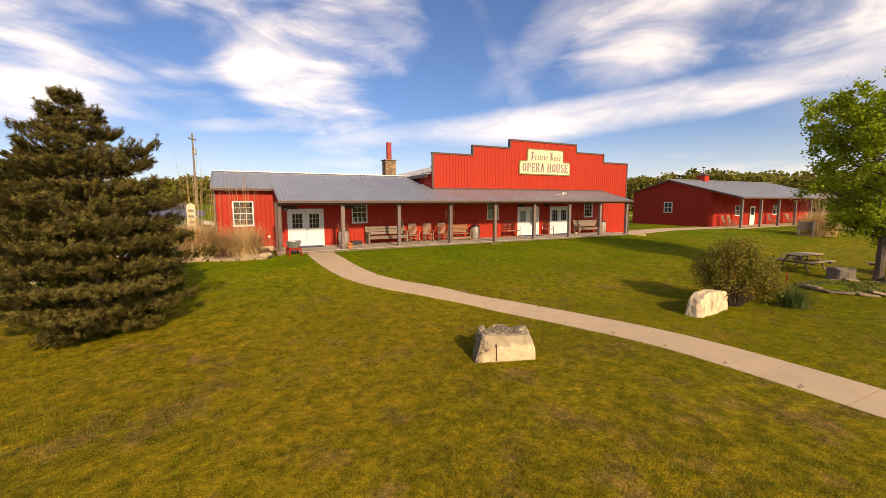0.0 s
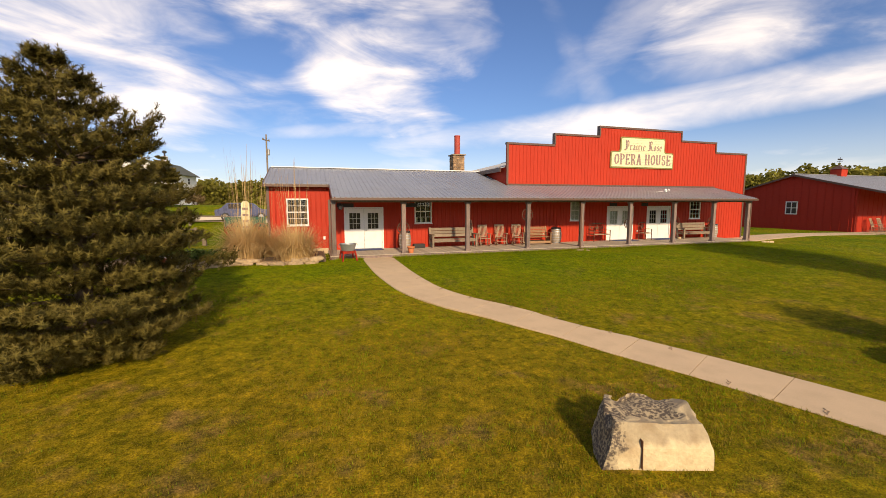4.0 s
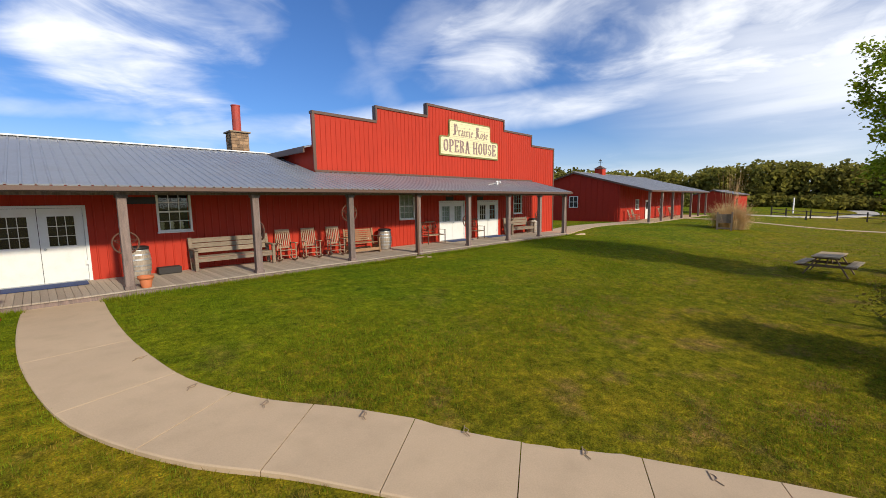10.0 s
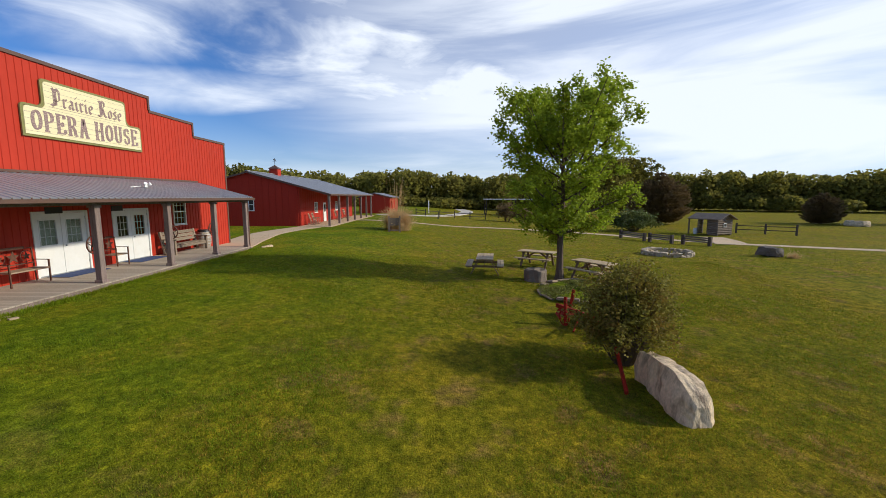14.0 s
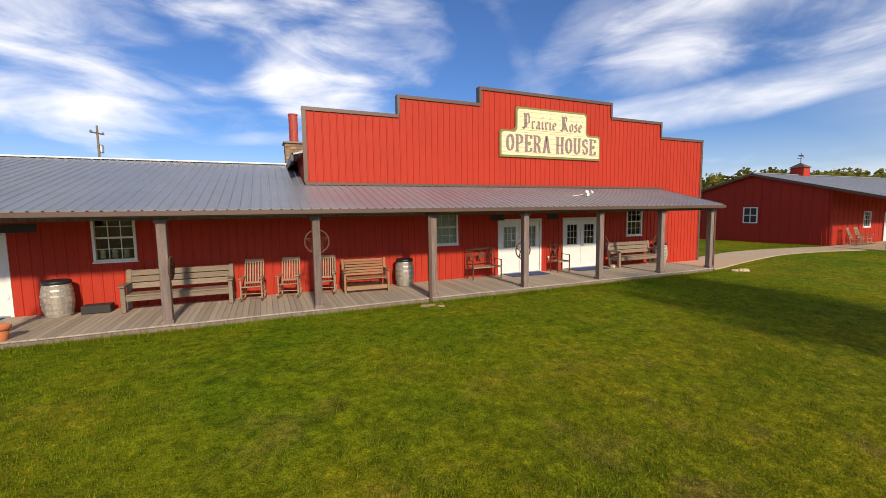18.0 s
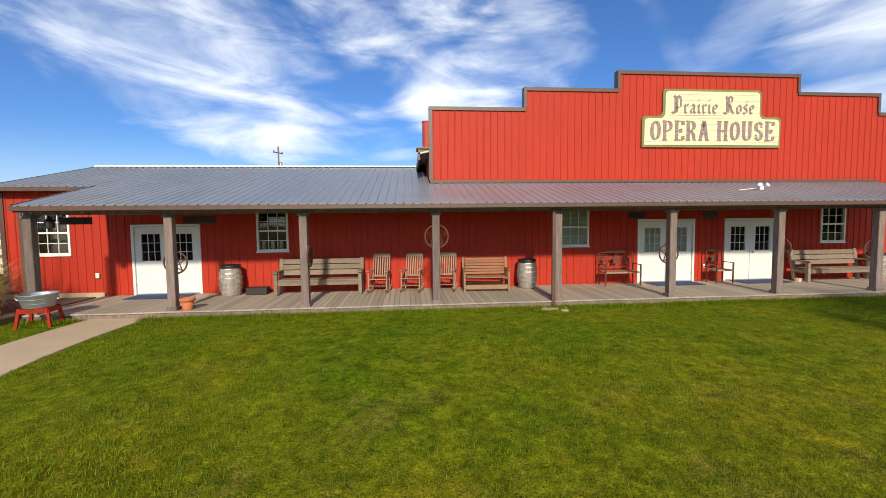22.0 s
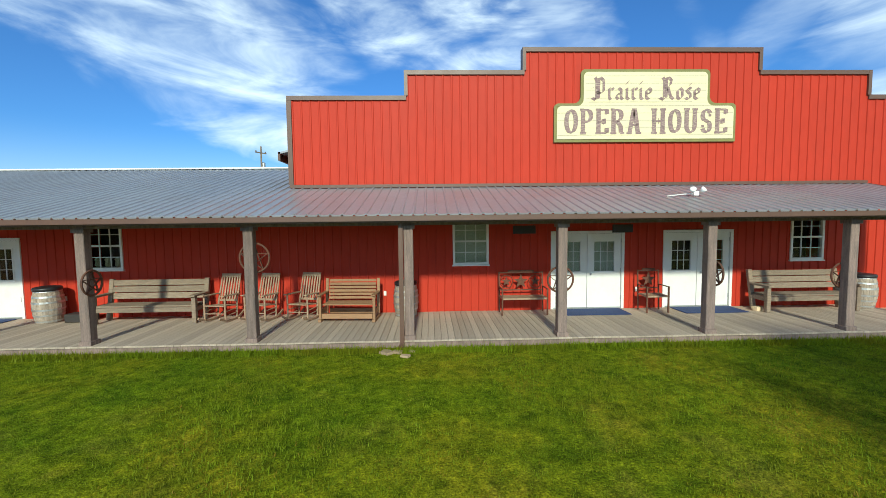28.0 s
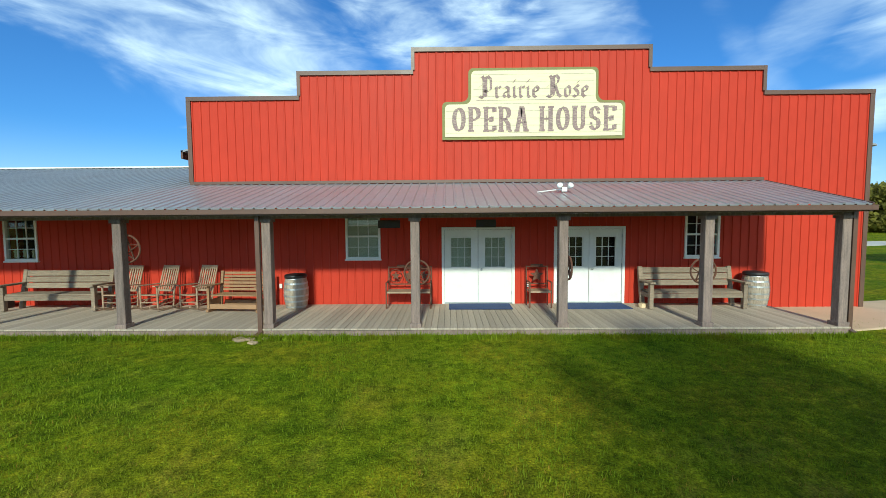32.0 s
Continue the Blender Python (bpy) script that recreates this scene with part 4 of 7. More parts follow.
part("chimney_cap", boxes((-0.19, 0.9, 8.68, 9.78, 6.125, 6.2), bevel=0.01), LIMEDARK, chim)
part("flue", lathe(bmesh.new(), [(0.22, 6.2), (0.22, 7.58), (0.24, 7.58), (0.24, 7.64), (0.17, 7.64)], 18, (0.36, 9.22, 0)), mat("red_flue", (0.40, 0.05, 0.03), 0.6, 0, 0.15, 2, 20, 0.1, dirt=(0.2, 0.05, 0.04), dirt_amount=0.5), chim)

# the sign board
sign = thing("name_sign", "cream plank sign with green edge and worn brown lettering", "sign")
SX0, SX1, SZ0 = 6.90, 11.76, 4.61


def sign_outline(grow):
    g = grow
    x0, x1, z0, zs, zt = SX0 - g, SX1 + g, SZ0 - g, SZ0 + 1.0, SZ0 + 1.87
    ux0, ux1 = x0 + 0.70, x1 - 0.72
    r = 0.12
    pts = [(x0, z0), (x1, z0)]

    def arc(cx, cz, rr, a, b, n=5):
        return [(cx + rr * math.cos(radians(a + (b - a) * i / n)), cz + rr * math.sin(radians(a + (b - a) * i / n))) for i in range(n + 1)]

    pts += arc(x1 - r, zs + g - r, r, 0, 90)
    pts += arc(ux1 + 0.18, zs + g + 0.18, 0.18, 270, 180)
    pts += arc(ux1 - r, zt + g - r, r, 0, 90)
    pts += arc(ux0 + r, zt + g - r, r, 90, 180)
    pts += arc(ux0 - 0.18, zs + g + 0.18, 0.18, 0, -90)
    pts += arc(x0 + r, zs + g - r, r, 90, 180)
    return pts


part("edge_board", slab(bmesh.new(), sign_outline(0.0), -0.075, -0.03), SIGNGREEN, sign, "green scalloped border board")
part("face_board", slab(bmesh.new(), sign_outline(-0.075), -0.095, -0.074), CREAM, sign, "cream face")
for k in range(9):
    z = SZ0 + 0.17 + k * 0.19
    x0, x1 = (SX0 + 0.09, SX1 - 0.09) if z < SZ0 + 0.97 else (SX0 + 0.82, SX1 - 0.84)
    part("plank_seam", boxes((x0, x1, -0.0965, -0.0935, z, z + 0.007)), LETTER, sign)


def nib_stroke(bm, pts, nib, y0, y1):
    """A pen stroke: a slanted nib (a vector in x and z) drawn along points."""
    n = Vector((nib[0], 0, nib[1])) * 0.5
    for (xa, za), (xb, zb) in zip(pts, pts[1:]):
        a, b = Vector((xa, 0, za)), Vector((xb, 0, zb))
        q = [a - n, a + n, b + n, b - n]
        lo = [bm.verts.new((p.x, y0, p.z)) for p in q]
        hi = [bm.verts.new((p.x, y1, p.z)) for p in q]
        bm.faces.new(lo), bm.faces.new(hi[::-1])
        for i in range(4):
            bm.faces.new((lo[i], hi[i], hi[(i + 1) % 4], lo[(i + 1) % 4]))


def curve(cx, cz, rx, rz, a, b, n=10):
    return [(cx + rx * math.cos(radians(a + (b - a) * i / n)), cz + rz * math.sin(radians(a + (b - a) * i / n))) for i in range(n + 1)]


# slab capitals in a box 1 high: strokes, then serifs (x0, x1, z); width
S1 = 0.16
CAPS = {
    "O": (0.74, [curve(0.37, 0.5, 0.25, 0.44, 0, 360, 20)], [(0.03, 0.2, 0.5), (0.54, 0.71, 0.5)]),
    "P": (0.72, [[(S1, 0.05), (S1, 0.95)], [(S1, 0.95), (0.38, 0.95)], curve(0.38, 0.715, 0.2, 0.235, 90, -90), [(0.38, 0.48), (S1, 0.48)]], [(0.0, 0.34, 0.04), (0.0, 0.2, 0.96), (0.08, 0.26, 0.5)]),
    "E": (0.70, [[(S1, 0.05), (S1, 0.95)], [(S1, 0.95), (0.6, 0.95)], [(S1, 0.5), (0.44, 0.5)], [(S1, 0.05), (0.6, 0.05)], [(0.6, 0.95), (0.6, 0.78)], [(0.44, 0.6), (0.44, 0.4)], [(0.6, 0.05), (0.6, 0.24)]], [(0.0, 0.3, 0.04), (0.0, 0.3, 0.96)]),
    "R": (0.76, [[(S1, 0.05), (S1, 0.95)], [(S1, 0.95), (0.38, 0.95)], curve(0.38, 0.73, 0.19, 0.22, 90, -90), [(0.38, 0.51), (S1, 0.51)], [(0.36, 0.5), (0.54, 0.3), (0.56, 0.06)]], [(0.0, 0.32, 0.04), (0.0, 0.2, 0.96), (0.52, 0.74, 0.04)]),
    "A": (0.78, [[(0.16, 0.05), (0.36, 0.95)], [(0.60, 0.05), (0.42, 0.95)], [(0.2, 0.36), (0.56, 0.36)]], [(0.0, 0.28, 0.04), (0.48, 0.78, 0.04), (0.26, 0.52, 0.96)]),
    "H": (0.80, [[(S1, 0.05), (S1, 0.95)], [(0.62, 0.05), (0.62, 0.95)], [(S1, 0.5), (0.62, 0.5)]], [(0.0, 0.32, 0.04), (0.0, 0.32, 0.96), (0.47, 0.79, 0.04), (0.47, 0.79, 0.96), (0.39, 0.41, 0.42), (0.39, 0.41, 0.58)]),
    "U": (0.78, [[(S1, 0.95), (S1, 0.32)], curve(0.38, 0.32, 0.22, 0.27, 180, 360), [(0.6, 0.32), (0.6, 0.95)]], [(0.0, 0.32, 0.96), (0.46, 0.76, 0.96), (0.06, 0.26, 0.52), (0.5, 0.7, 0.52)]),
    "S": (0.68, [curve(0.34, 0.72, 0.2, 0.23, 20, 250), [(0.26, 0.56), (0.44, 0.44)], curve(0.34, 0.28, 0.2, 0.23, 60, -160)], [(0.08, 0.22, 0.3), (0.46, 0.6, 0.72)]),
}
# broad-pen letters; x height 0.5
PEN = {
    "P": (0.60, [[(0.04, 0.86), (0.14, 0.94), (0.2, 0.82), (0.2, 0.06), (0.12, 0.0)], [(0.2, 0.86), (0.36, 0.94), (0.5, 0.80), (0.5, 0.36), (0.36, 0.28), (0.2, 0.34)], [(0.3, 0.9), (0.3, 0.08)], [(0.02, 0.5), (0.12, 0.56)], [(0.02, 0.1), (0.18, 0.02)]]),
    "r": (0.30, [[(0.02, 0.42), (0.1, 0.5), (0.1, 0.1), (0.18, 0.03)], [(0.1, 0.42), (0.22, 0.5), (0.27, 0.43)]]),
    "a": (0.38, [[(0.05, 0.42), (0.16, 0.5), (0.27, 0.42), (0.27, 0.1), (0.34, 0.03)], [(0.27, 0.28), (0.12, 0.26), (0.07, 0.14), (0.15, 0.04), (0.27, 0.12)]]),
    "i": (0.22, [[(0.02, 0.42), (0.1, 0.5), (0.1, 0.1), (0.18, 0.03)], [(0.07, 0.66), (0.15, 0.78)]]),
    "e": (0.34, [[(0.29, 0.1), (0.18, 0.03), (0.08, 0.12), (0.08, 0.4), (0.18, 0.5), (0.28, 0.42), (0.27, 0.33)], [(0.08, 0.22), (0.28, 0.31)], [(0.08, 0.25), (0.28, 0.34)]]),
    "R": (0.66, [[(0.04, 0.86), (0.14, 0.94), (0.2, 0.82), (0.2, 0.12), (0.1, 0.02)], [(0.2, 0.88), (0.38, 0.94), (0.5, 0.82), (0.46, 0.62), (0.26, 0.52)], [(0.3, 0.9), (0.3, 0.1)], [(0.36, 0.52), (0.48, 0.14), (0.6, 0.04)], [(0.0, 0.46), (0.12, 0.54)], [(0.02, 0.1), (0.2, 0.02)]]),
    "o": (0.36, [[(0.18, 0.03), (0.08, 0.12), (0.08, 0.4), (0.18, 0.5), (0.28, 0.41), (0.28, 0.13), (0.18, 0.03)]]),
    "s": (0.30, [[(0.26, 0.46), (0.16, 0.52), (0.06, 0.42), (0.22, 0.24), (0.24, 0.1), (0.14, 0.03), (0.03, 0.1)], [(0.2, 0.62), (0.26, 0.70)]]),
}


def write(text, font, height, x0, x1, z, nib, serif):
    """Sets a line of letters, one mesh each, to fill the width from x0 to x1."""
    gap, space = 0.10 if serif else 0.03, 0.42 if serif else 0.26
    total = sum(space if c == " " else font[c][0] + gap for c in text) - gap
    sx = (x1 - x0) / total
    x = x0
    for c in text:
        if c == " ":
            x += space * sx
            continue
        w, strokes, *more = font[c]
        bm = bmesh.new()
        for st in strokes:
            pts = [(x + px * sx, z + pz * height) for px, pz in st]
            if serif:
                nib_stroke(bm, pts, (nib * sx, 0.02), -0.103, -0.0962)
                nib_stroke(bm, pts, (0.02, 0.075 * height), -0.1035, -0.0963)
            else:
                nib_stroke(bm, pts, (nib * 0.8 * sx, nib * 0.62 * height), -0.103, -0.0962)
                nib_stroke(bm, pts, (0.012, 0.012), -0.1035, -0.0963)
        for q in (more[0] if more else ()):
            box(bm, x + q[0] * sx, x + q[1] * sx, -0.1038, -0.0961, z + (q[2] - 0.042) * height, z + (q[2] + 0.042) * height)
        part("letter", bm, LETTER, sign)
        x += (w + gap) * sx


write("OPERA HOUSE", CAPS, 0.66, SX0 + 0.26, SX1 - 0.24, SZ0 + 0.20, 0.235, True)
write("Prairie Rose", PEN, 0.62, SX0 + 0.98, SX1 - 0.98, SZ0 + 1.07, 0.135, False)
for zz in (SZ0 + 1.02,):
    part("painted_line", boxes((SX0 + 0.9, SX1 - 1.2, -0.0985, -0.0962, zz, zz + 0.012)), LETTER, sign)

# floodlight on the porch roof
lamp = thing("flood_light", "white twin floodlight on a small bracket on the porch roof", "lamp", (9.75, -1.55, roof_z(-1.55) + 0.02))
part("arm", tube(bmesh.new(), (-0.6, 0.1, 0.02), (0, 0, 0.08), 0.012, n=6), WHITE, lamp)
part("bracket", boxes((-0.06, 0.06, -0.05, 0.05, 0.02, 0.12)), WHITE, lamp)
for sx in (-1, 1):
    part("lamp_head", lathe(bmesh.new(), [(0.025, 0.0), (0.062, 0.08), (0.066, 0.12), (0.045, 0.125)], 14), WHITE, lamp, smooth=True).matrix_basis = pose(sx * 0.09, -0.04, 0.1, 55, 0, sx * 25)
solo("foundation", boxes((-12.5, -9.7, -0.10, -0.02, -0.25, 0.27)), CONCRETE, "tan concrete foundation strip under the wing wall", "foundation", kind="structure")
# ---- things on the porch ----
def park_bench(width, label, place, turn=0):
    """A heavy slatted timber bench."""
    t = thing("bench", label, "bench", place, turn)
    w = width / 2
    for k in range(3):
        part("seat_board", boxes((-w + 0.06, w - 0.06, -0.5 + k * 0.165, -0.345 + k * 0.165, 0.40, 0.44), bevel=0.005), BENCH, t)
    for k in range(3):
        b = bmesh.new()
        z0 = 0.52 + k * 0.165
        box(b, -w + 0.06, w - 0.06, -0.02, 0.02, 0, 0.148, bevel=0.005)
        part("back_board", b, BENCH, t).matrix_basis = pose(0, 0.02 + (z0 - 0.45) * 0.2, z0, -11)
    for s in (-1, 1):
        x = s * (w - 0.05)
        b = bmesh.new()
        beam(b, (x, -0.06, 0), (x, 0.14, 1.02), 0.09, 0.11, (1, 0, 0), bevel=0.008)
        part("back_post", b, BENCH, t)
        part("front_leg", boxes((x - 0.05, x + 0.05, -0.56, -0.45, 0, 0.64), bevel=0.008), BENCH, t)
        part("arm", boxes((x - 0.07, x + 0.07, -0.62, 0.06, 0.645, 0.69), bevel=0.006), BENCH, t)
        part("side_rail", boxes((x - 0.04, x + 0.04, -0.44, -0.04, 0.28, 0.395)), BENCH, t)
    part("front_rail", boxes((-w + 0.1, w - 0.1, -0.53, -0.49, 0.28, 0.395)), BENCH, t)
    return t


park_bench(2.5, "long weathered grey timber bench with slatted back on the porch", (-3.35, -0.32, DECK + 0.01))
park_bench(2.45, "greyed timber bench with wide boards on the porch by a window", (13.35, -0.34, DECK + 0.01))


def rocker():
    t = thing("rocking_chair", "sun-faded wooden rocking chair with slatted back on the porch", "rocking chair", group="rocking chairs on the porch")
    for s in (-1, 1):
        x = s * 0.27
        b = bmesh.new()
        for k in range(8):
            a0, a1 = -0.52 + k * 0.13, -0.52 + (k + 1) * 0.13
            r = 1.0
            beam(b, (x, math.sin(a0) * r, r - math.cos(a0) * r + 0.02), (x, math.sin(a1) * r, r - math.cos(a1) * r + 0.02), 0.03, 0.045)
        part("rocker", b, CHAIRWOOD, t)
        b = bmesh.new()
        tube(b, (x, -0.27, 0.05), (x, -0.27, 0.64), 0.022, n=8)
        part("front_leg", b, CHAIRWOOD, t)
        b = bmesh.new()
        limb_pts = [(x * 0.95, 0.2, 0.05), (x * 0.92, 0.24, 0.42), (x * 0.9, 0.46, 1.12)]
        tube(b, limb_pts[0], limb_pts[1], 0.022, n=8), tube(b, limb_pts[1], limb_pts[2], 0.024, 0.018, n=8)
        part("back_post", b, CHAIRWOOD, t)
        b = bmesh.new()
        beam(b, (x, -0.36, 0.66), (x, 0.3, 0.63), 0.085, 0.025, bevel=0.004)
        part("arm", b, CHAIRWOOD, t)
        b = bmesh.new()
        for z in (0.16, 0.27):
            tube(b, (x, -0.27, z), (x * 0.95, 0.21, z + 0.01), 0.012, n=6)
        part("side_stretcher", b, CHAIRWOOD, t)
    for k in range(6):
        y = -0.27 + k * 0.088
        part("seat_slat", boxes((-0.26, 0.26, y - 0.036, y + 0.036, 0.405 - 0.012 * k, 0.425 - 0.012 * k)), CHAIRWOOD, t)
    for k in range(6):
        x = -0.18 + k * 0.072
        b = bmesh.new()
        beam(b, (x, 0.255, 0.46), (x, 0.438, 1.05), 0.034, 0.014, (0, -1, 0))
        part("back_slat", b, CHAIRWOOD, t)
    for z, y, h in ((1.07, 0.445, 0.10), (0.46, 0.255, 0.05)):
        b = bmesh.new()
        beam(b, (-0.24, y, z), (0.24, y, z), 0.022, h)
        part("back_rail", b, CHAIRWOOD, t)
    b = bmesh.new()
    tube(b, (-0.27, -0.27, 0.22), (0.27, -0.27, 0.22), 0.012, n=6)
    part("front_stretcher", b, CHAIRWOOD, t)
    return t


chair = rocker()
chair.matrix_basis = pose(-1.6, -0.62, DECK + 0.01, 0, 0, -8)
copy_thing(chair, pose(-0.62, -0.62, DECK + 0.01, 0, 0, -12))
copy_thing(chair, pose(0.42, -0.62, DECK + 0.01, 0, 0, -14))


def glider(place):
    t = thing("glider_bench", "brown slatted wooden glider bench on the porch", "bench", place, -4)
    for k in range(6):
        part("seat_slat", boxes((-0.6, 0.6, -0.46 + k * 0.085, -0.39 + k * 0.085, 0.40, 0.425)), GLIDER, t)
    for k in range(6):
        z = 0.47 + k * 0.085
        part("back_slat", boxes((-0.6, 0.6, 0.04 + (z - 0.45) * 0.22, 0.06 + (z - 0.45) * 0.22, z, z + 0.062)), GLIDER, t)
    for s in (-1, 1):
        x = s * 0.66
        b = bmesh.new()
        beam(b, (x, 0.02, 0.1), (x, 0.16, 0.98), 0.05, 0.07, (1, 0, 0))
        part("back_post", b, GLIDER, t)
        part("front_post", boxes((x - 0.03, x + 0.03, -0.5, -0.43, 0.02, 0.64)), GLIDER, t)
        part("arm", boxes((x - 0.05, x + 0.05, -0.58, 0.1, 0.642, 0.668), bevel=0.004), GLIDER, t)
        part("runner", boxes((x - 0.035, x + 0.035, -0.55, 0.16, 0.0, 0.07)), GLIDER, t)
        part("side_panel", boxes((x - 0.02, x + 0.02, -0.42, 0.02, 0.16, 0.30)), GLIDER, t)
    part("base_rail", boxes((-0.62, 0.62, -0.5, -0.46, 0.08, 0.20)), GLIDER, t)
    part("back_rail", boxes((-0.62, 0.62, 0.13, 0.17, 0.08, 0.20)), GLIDER, t)


glider((1.62, -0.55, DECK + 0.01))


def barrel():
    t = thing("barrel", "weathered wooden barrel with steel hoops and black plastic lid", "barrel", group="barrels on the porch")
    H, R0, R1, n = 0.84, 0.255, 0.315, 18
    prof = [(R0 + (R1 - R0) * math.sin(math.pi * k / 8), H * k / 8) for k in range(9)]
    for i in range(n):
        b = bmesh.new()
        rows = []
        for r, z in prof:
            a0, a1 = 2 * math.pi * (i + 0.03) / n, 2 * math.pi * (i + 0.97) / n
            rows.append([b.verts.new((q * math.cos(a), q * math.sin(a), z)) for q, a in ((r, a0), (r + 0.004, (a0 + a1) / 2), (r, a1))])
        for p, q in zip(rows, rows[1:]):
            for k in (0, 1):
                b.faces.new((p[k], p[k + 1], q[k + 1], q[k]))
        part("stave", b, BARREL, t)
    part("core", lathe(bmesh.new(), [(r - 0.006, z + (0.002 if z == 0 else 0)) for r, z in prof], 18), BARREL, t)
    for z in (0.05, 0.2, 0.34, 0.52, 0.66, 0.8):
        f = lambda q: R0 + (R1 - R0) * math.sin(math.pi * q / H) + 0.007
        part("hoop", lathe(bmesh.new(), [(f(z - 0.022), z - 0.022), (f(z + 0.022), z + 0.022)], 24, caps=False), HOOP, t)
    part("lid", lathe(bmesh.new(), [(0.285, 0.80), (0.29, 0.86), (0.27, 0.885), (0.2, 0.90), (0.05, 0.905)], 24), BLACK, t, "black plastic lid", smooth=True)
    return t


cask = barrel()
cask.matrix_basis = pose(-5.95, -0.45, DECK + 0.01, 0, 0, 10)
copy_thing(cask, pose(2.98, -0.45, DECK + 0.01, 0, 0, 80))
copy_thing(cask, pose(15.1, -0.42, DECK + 0.01, 0, 0, 150))


def star_seat(name, width, stars, label, category, place):
    t = thing(name, label, category, place)
    w = width / 2
    for s in (-1, 1):
        x = s * w
        b = bmesh.new()
        beam(b, (x, 0.16, 0), (x, 0.22, 1.06), 0.03, 0.03, (1, 0, 0))
        part("back_leg", b, RUST, t)
        part("front_leg", boxes((x - 0.018, x + 0.018, -0.3, -0.265, 0, 0.66)), RUST, t)
        b = bmesh.new()
        beam(b, (x, -0.31, 0.67), (x, 0.2, 0.67), 0.035, 0.02)
        part("arm", b, RUST, t)
    part("seat", boxes((-w, w, -0.3, 0.16, 0.40, 0.445), bevel=0.006), CHAIRWOOD, t, "worn reddish wooden seat")
    for z in (0.56, 1.02):
        part("back_rail", boxes((-w, w, 0.185, 0.205, z, z + 0.03)), RUST, t)
    for k in range(stars):
        cx = (k - (stars - 1) / 2) * width / stars
        b = star_plate(bmesh.new(), (cx, 0.80), 0.20 if k == stars // 2 else 0.13, 0.188, 0.202)
        part("star", b, RUST, t)
        if k != stars // 2:
            b = ring_bar(bmesh.new(), (cx, 0.195, 0.80), 0.17, 0.01, "y", 18, 4)
            part("scroll", b, RUST, t)
    part("crest", boxes((-w * 0.6, w * 0.6, 0.186, 0.204, 1.05, 1.10)), RUST, t)
    return t


star_seat("star_bench", 1.15, 3, "rusty iron porch bench with cut-out stars and wooden seat", "bench", (6.0, -0.42, DECK + 0.01))
star_seat("star_chair", 0.56, 1, "rusty iron porch armchair with cut-out back and wooden seat", "chair", (9.42, -0.42, DECK + 0.01))


def mat_on_deck(x0, x1):
    b = boxes((x0, x1, -0.82, -0.10, 0, 0.014), bevel=0.004)
    t = solo("door_mat", b, MAT_BLUE, "dark blue carpet door mat on the porch boards", "door mat", (0, 0, DECK + 0.008), group="door mats")
    return t


for a, b2 in ((-8.75, -7.1), (7.05, 8.7), (10.1, 11.75)):
    mat_on_deck(a, b2)


def star_ring(place, r, label, turn=0, material=None, group=""):
    t = thing("star_ring", label, "wall ornament", place, turn, group)
    part("ring", ring_bar(bmesh.new(), (0, 0, 0), r, 0.022, "y", 28, 6), material or RUST, t)
    b = bmesh.new()
    for k in range(5):
        a0, a1 = math.pi / 2 + k * 2 * math.pi / 5, math.pi / 2 + (k + 2) * 2 * math.pi / 5
        beam(b, (r * 0.97 * math.cos(a0), 0, r * 0.97 * math.sin(a0)), (r * 0.97 * math.cos(a1), 0, r * 0.97 * math.sin(a1)), 0.012, 0.035, (0, 1, 0))
    part("star", b, material or RUST, t)


for k in (1, 5, 7):
    star_ring((POSTS[k] + 0.02, POST_Y + 0.125, 1.32), 0.27, "rusty iron ring with a star hung on a porch post", group="star rings on posts")
for k in (2, 6):
    star_ring((POSTS[k] + 0.125, POST_Y, 1.42), 0.25, "rusty iron ring with a star hung on a porch post", turn=90, group="star rings on posts")
star_ring((POSTS[3] + 0.03, POST_Y + 0.125, 1.87), 0.3, "flat brown iron star in a ring high on a porch post", group="star rings on posts")


def pot(place):
    t = thing("flower_pot", "orange terracotta flower pot by a porch post", "pot", place)
    part("body", lathe(bmesh.new(), [(0.105, 0), (0.15, 0.24), (0.14, 0.24), (0.10, 0.03)], 20, caps=False), TERRA, t, smooth=True)
    part("base", lathe(bmesh.new(), [(0.105, 0.001), (0.105, 0.02)], 20), TERRA, t)
    part("rim", lathe(bmesh.new(), [(0.152, 0.22), (0.175, 0.225), (0.178, 0.30), (0.155, 0.30), (0.145, 0.22)], 20, caps=False), TERRA, t, smooth=True)
    part("soil", lathe(bmesh.new(), [(0.14, 0.235), (0.13, 0.25), (0.02, 0.255)], 16), SOIL, t)


pot((POSTS[1] + 0.33, POST_Y - 0.02, DECK + 0.005))


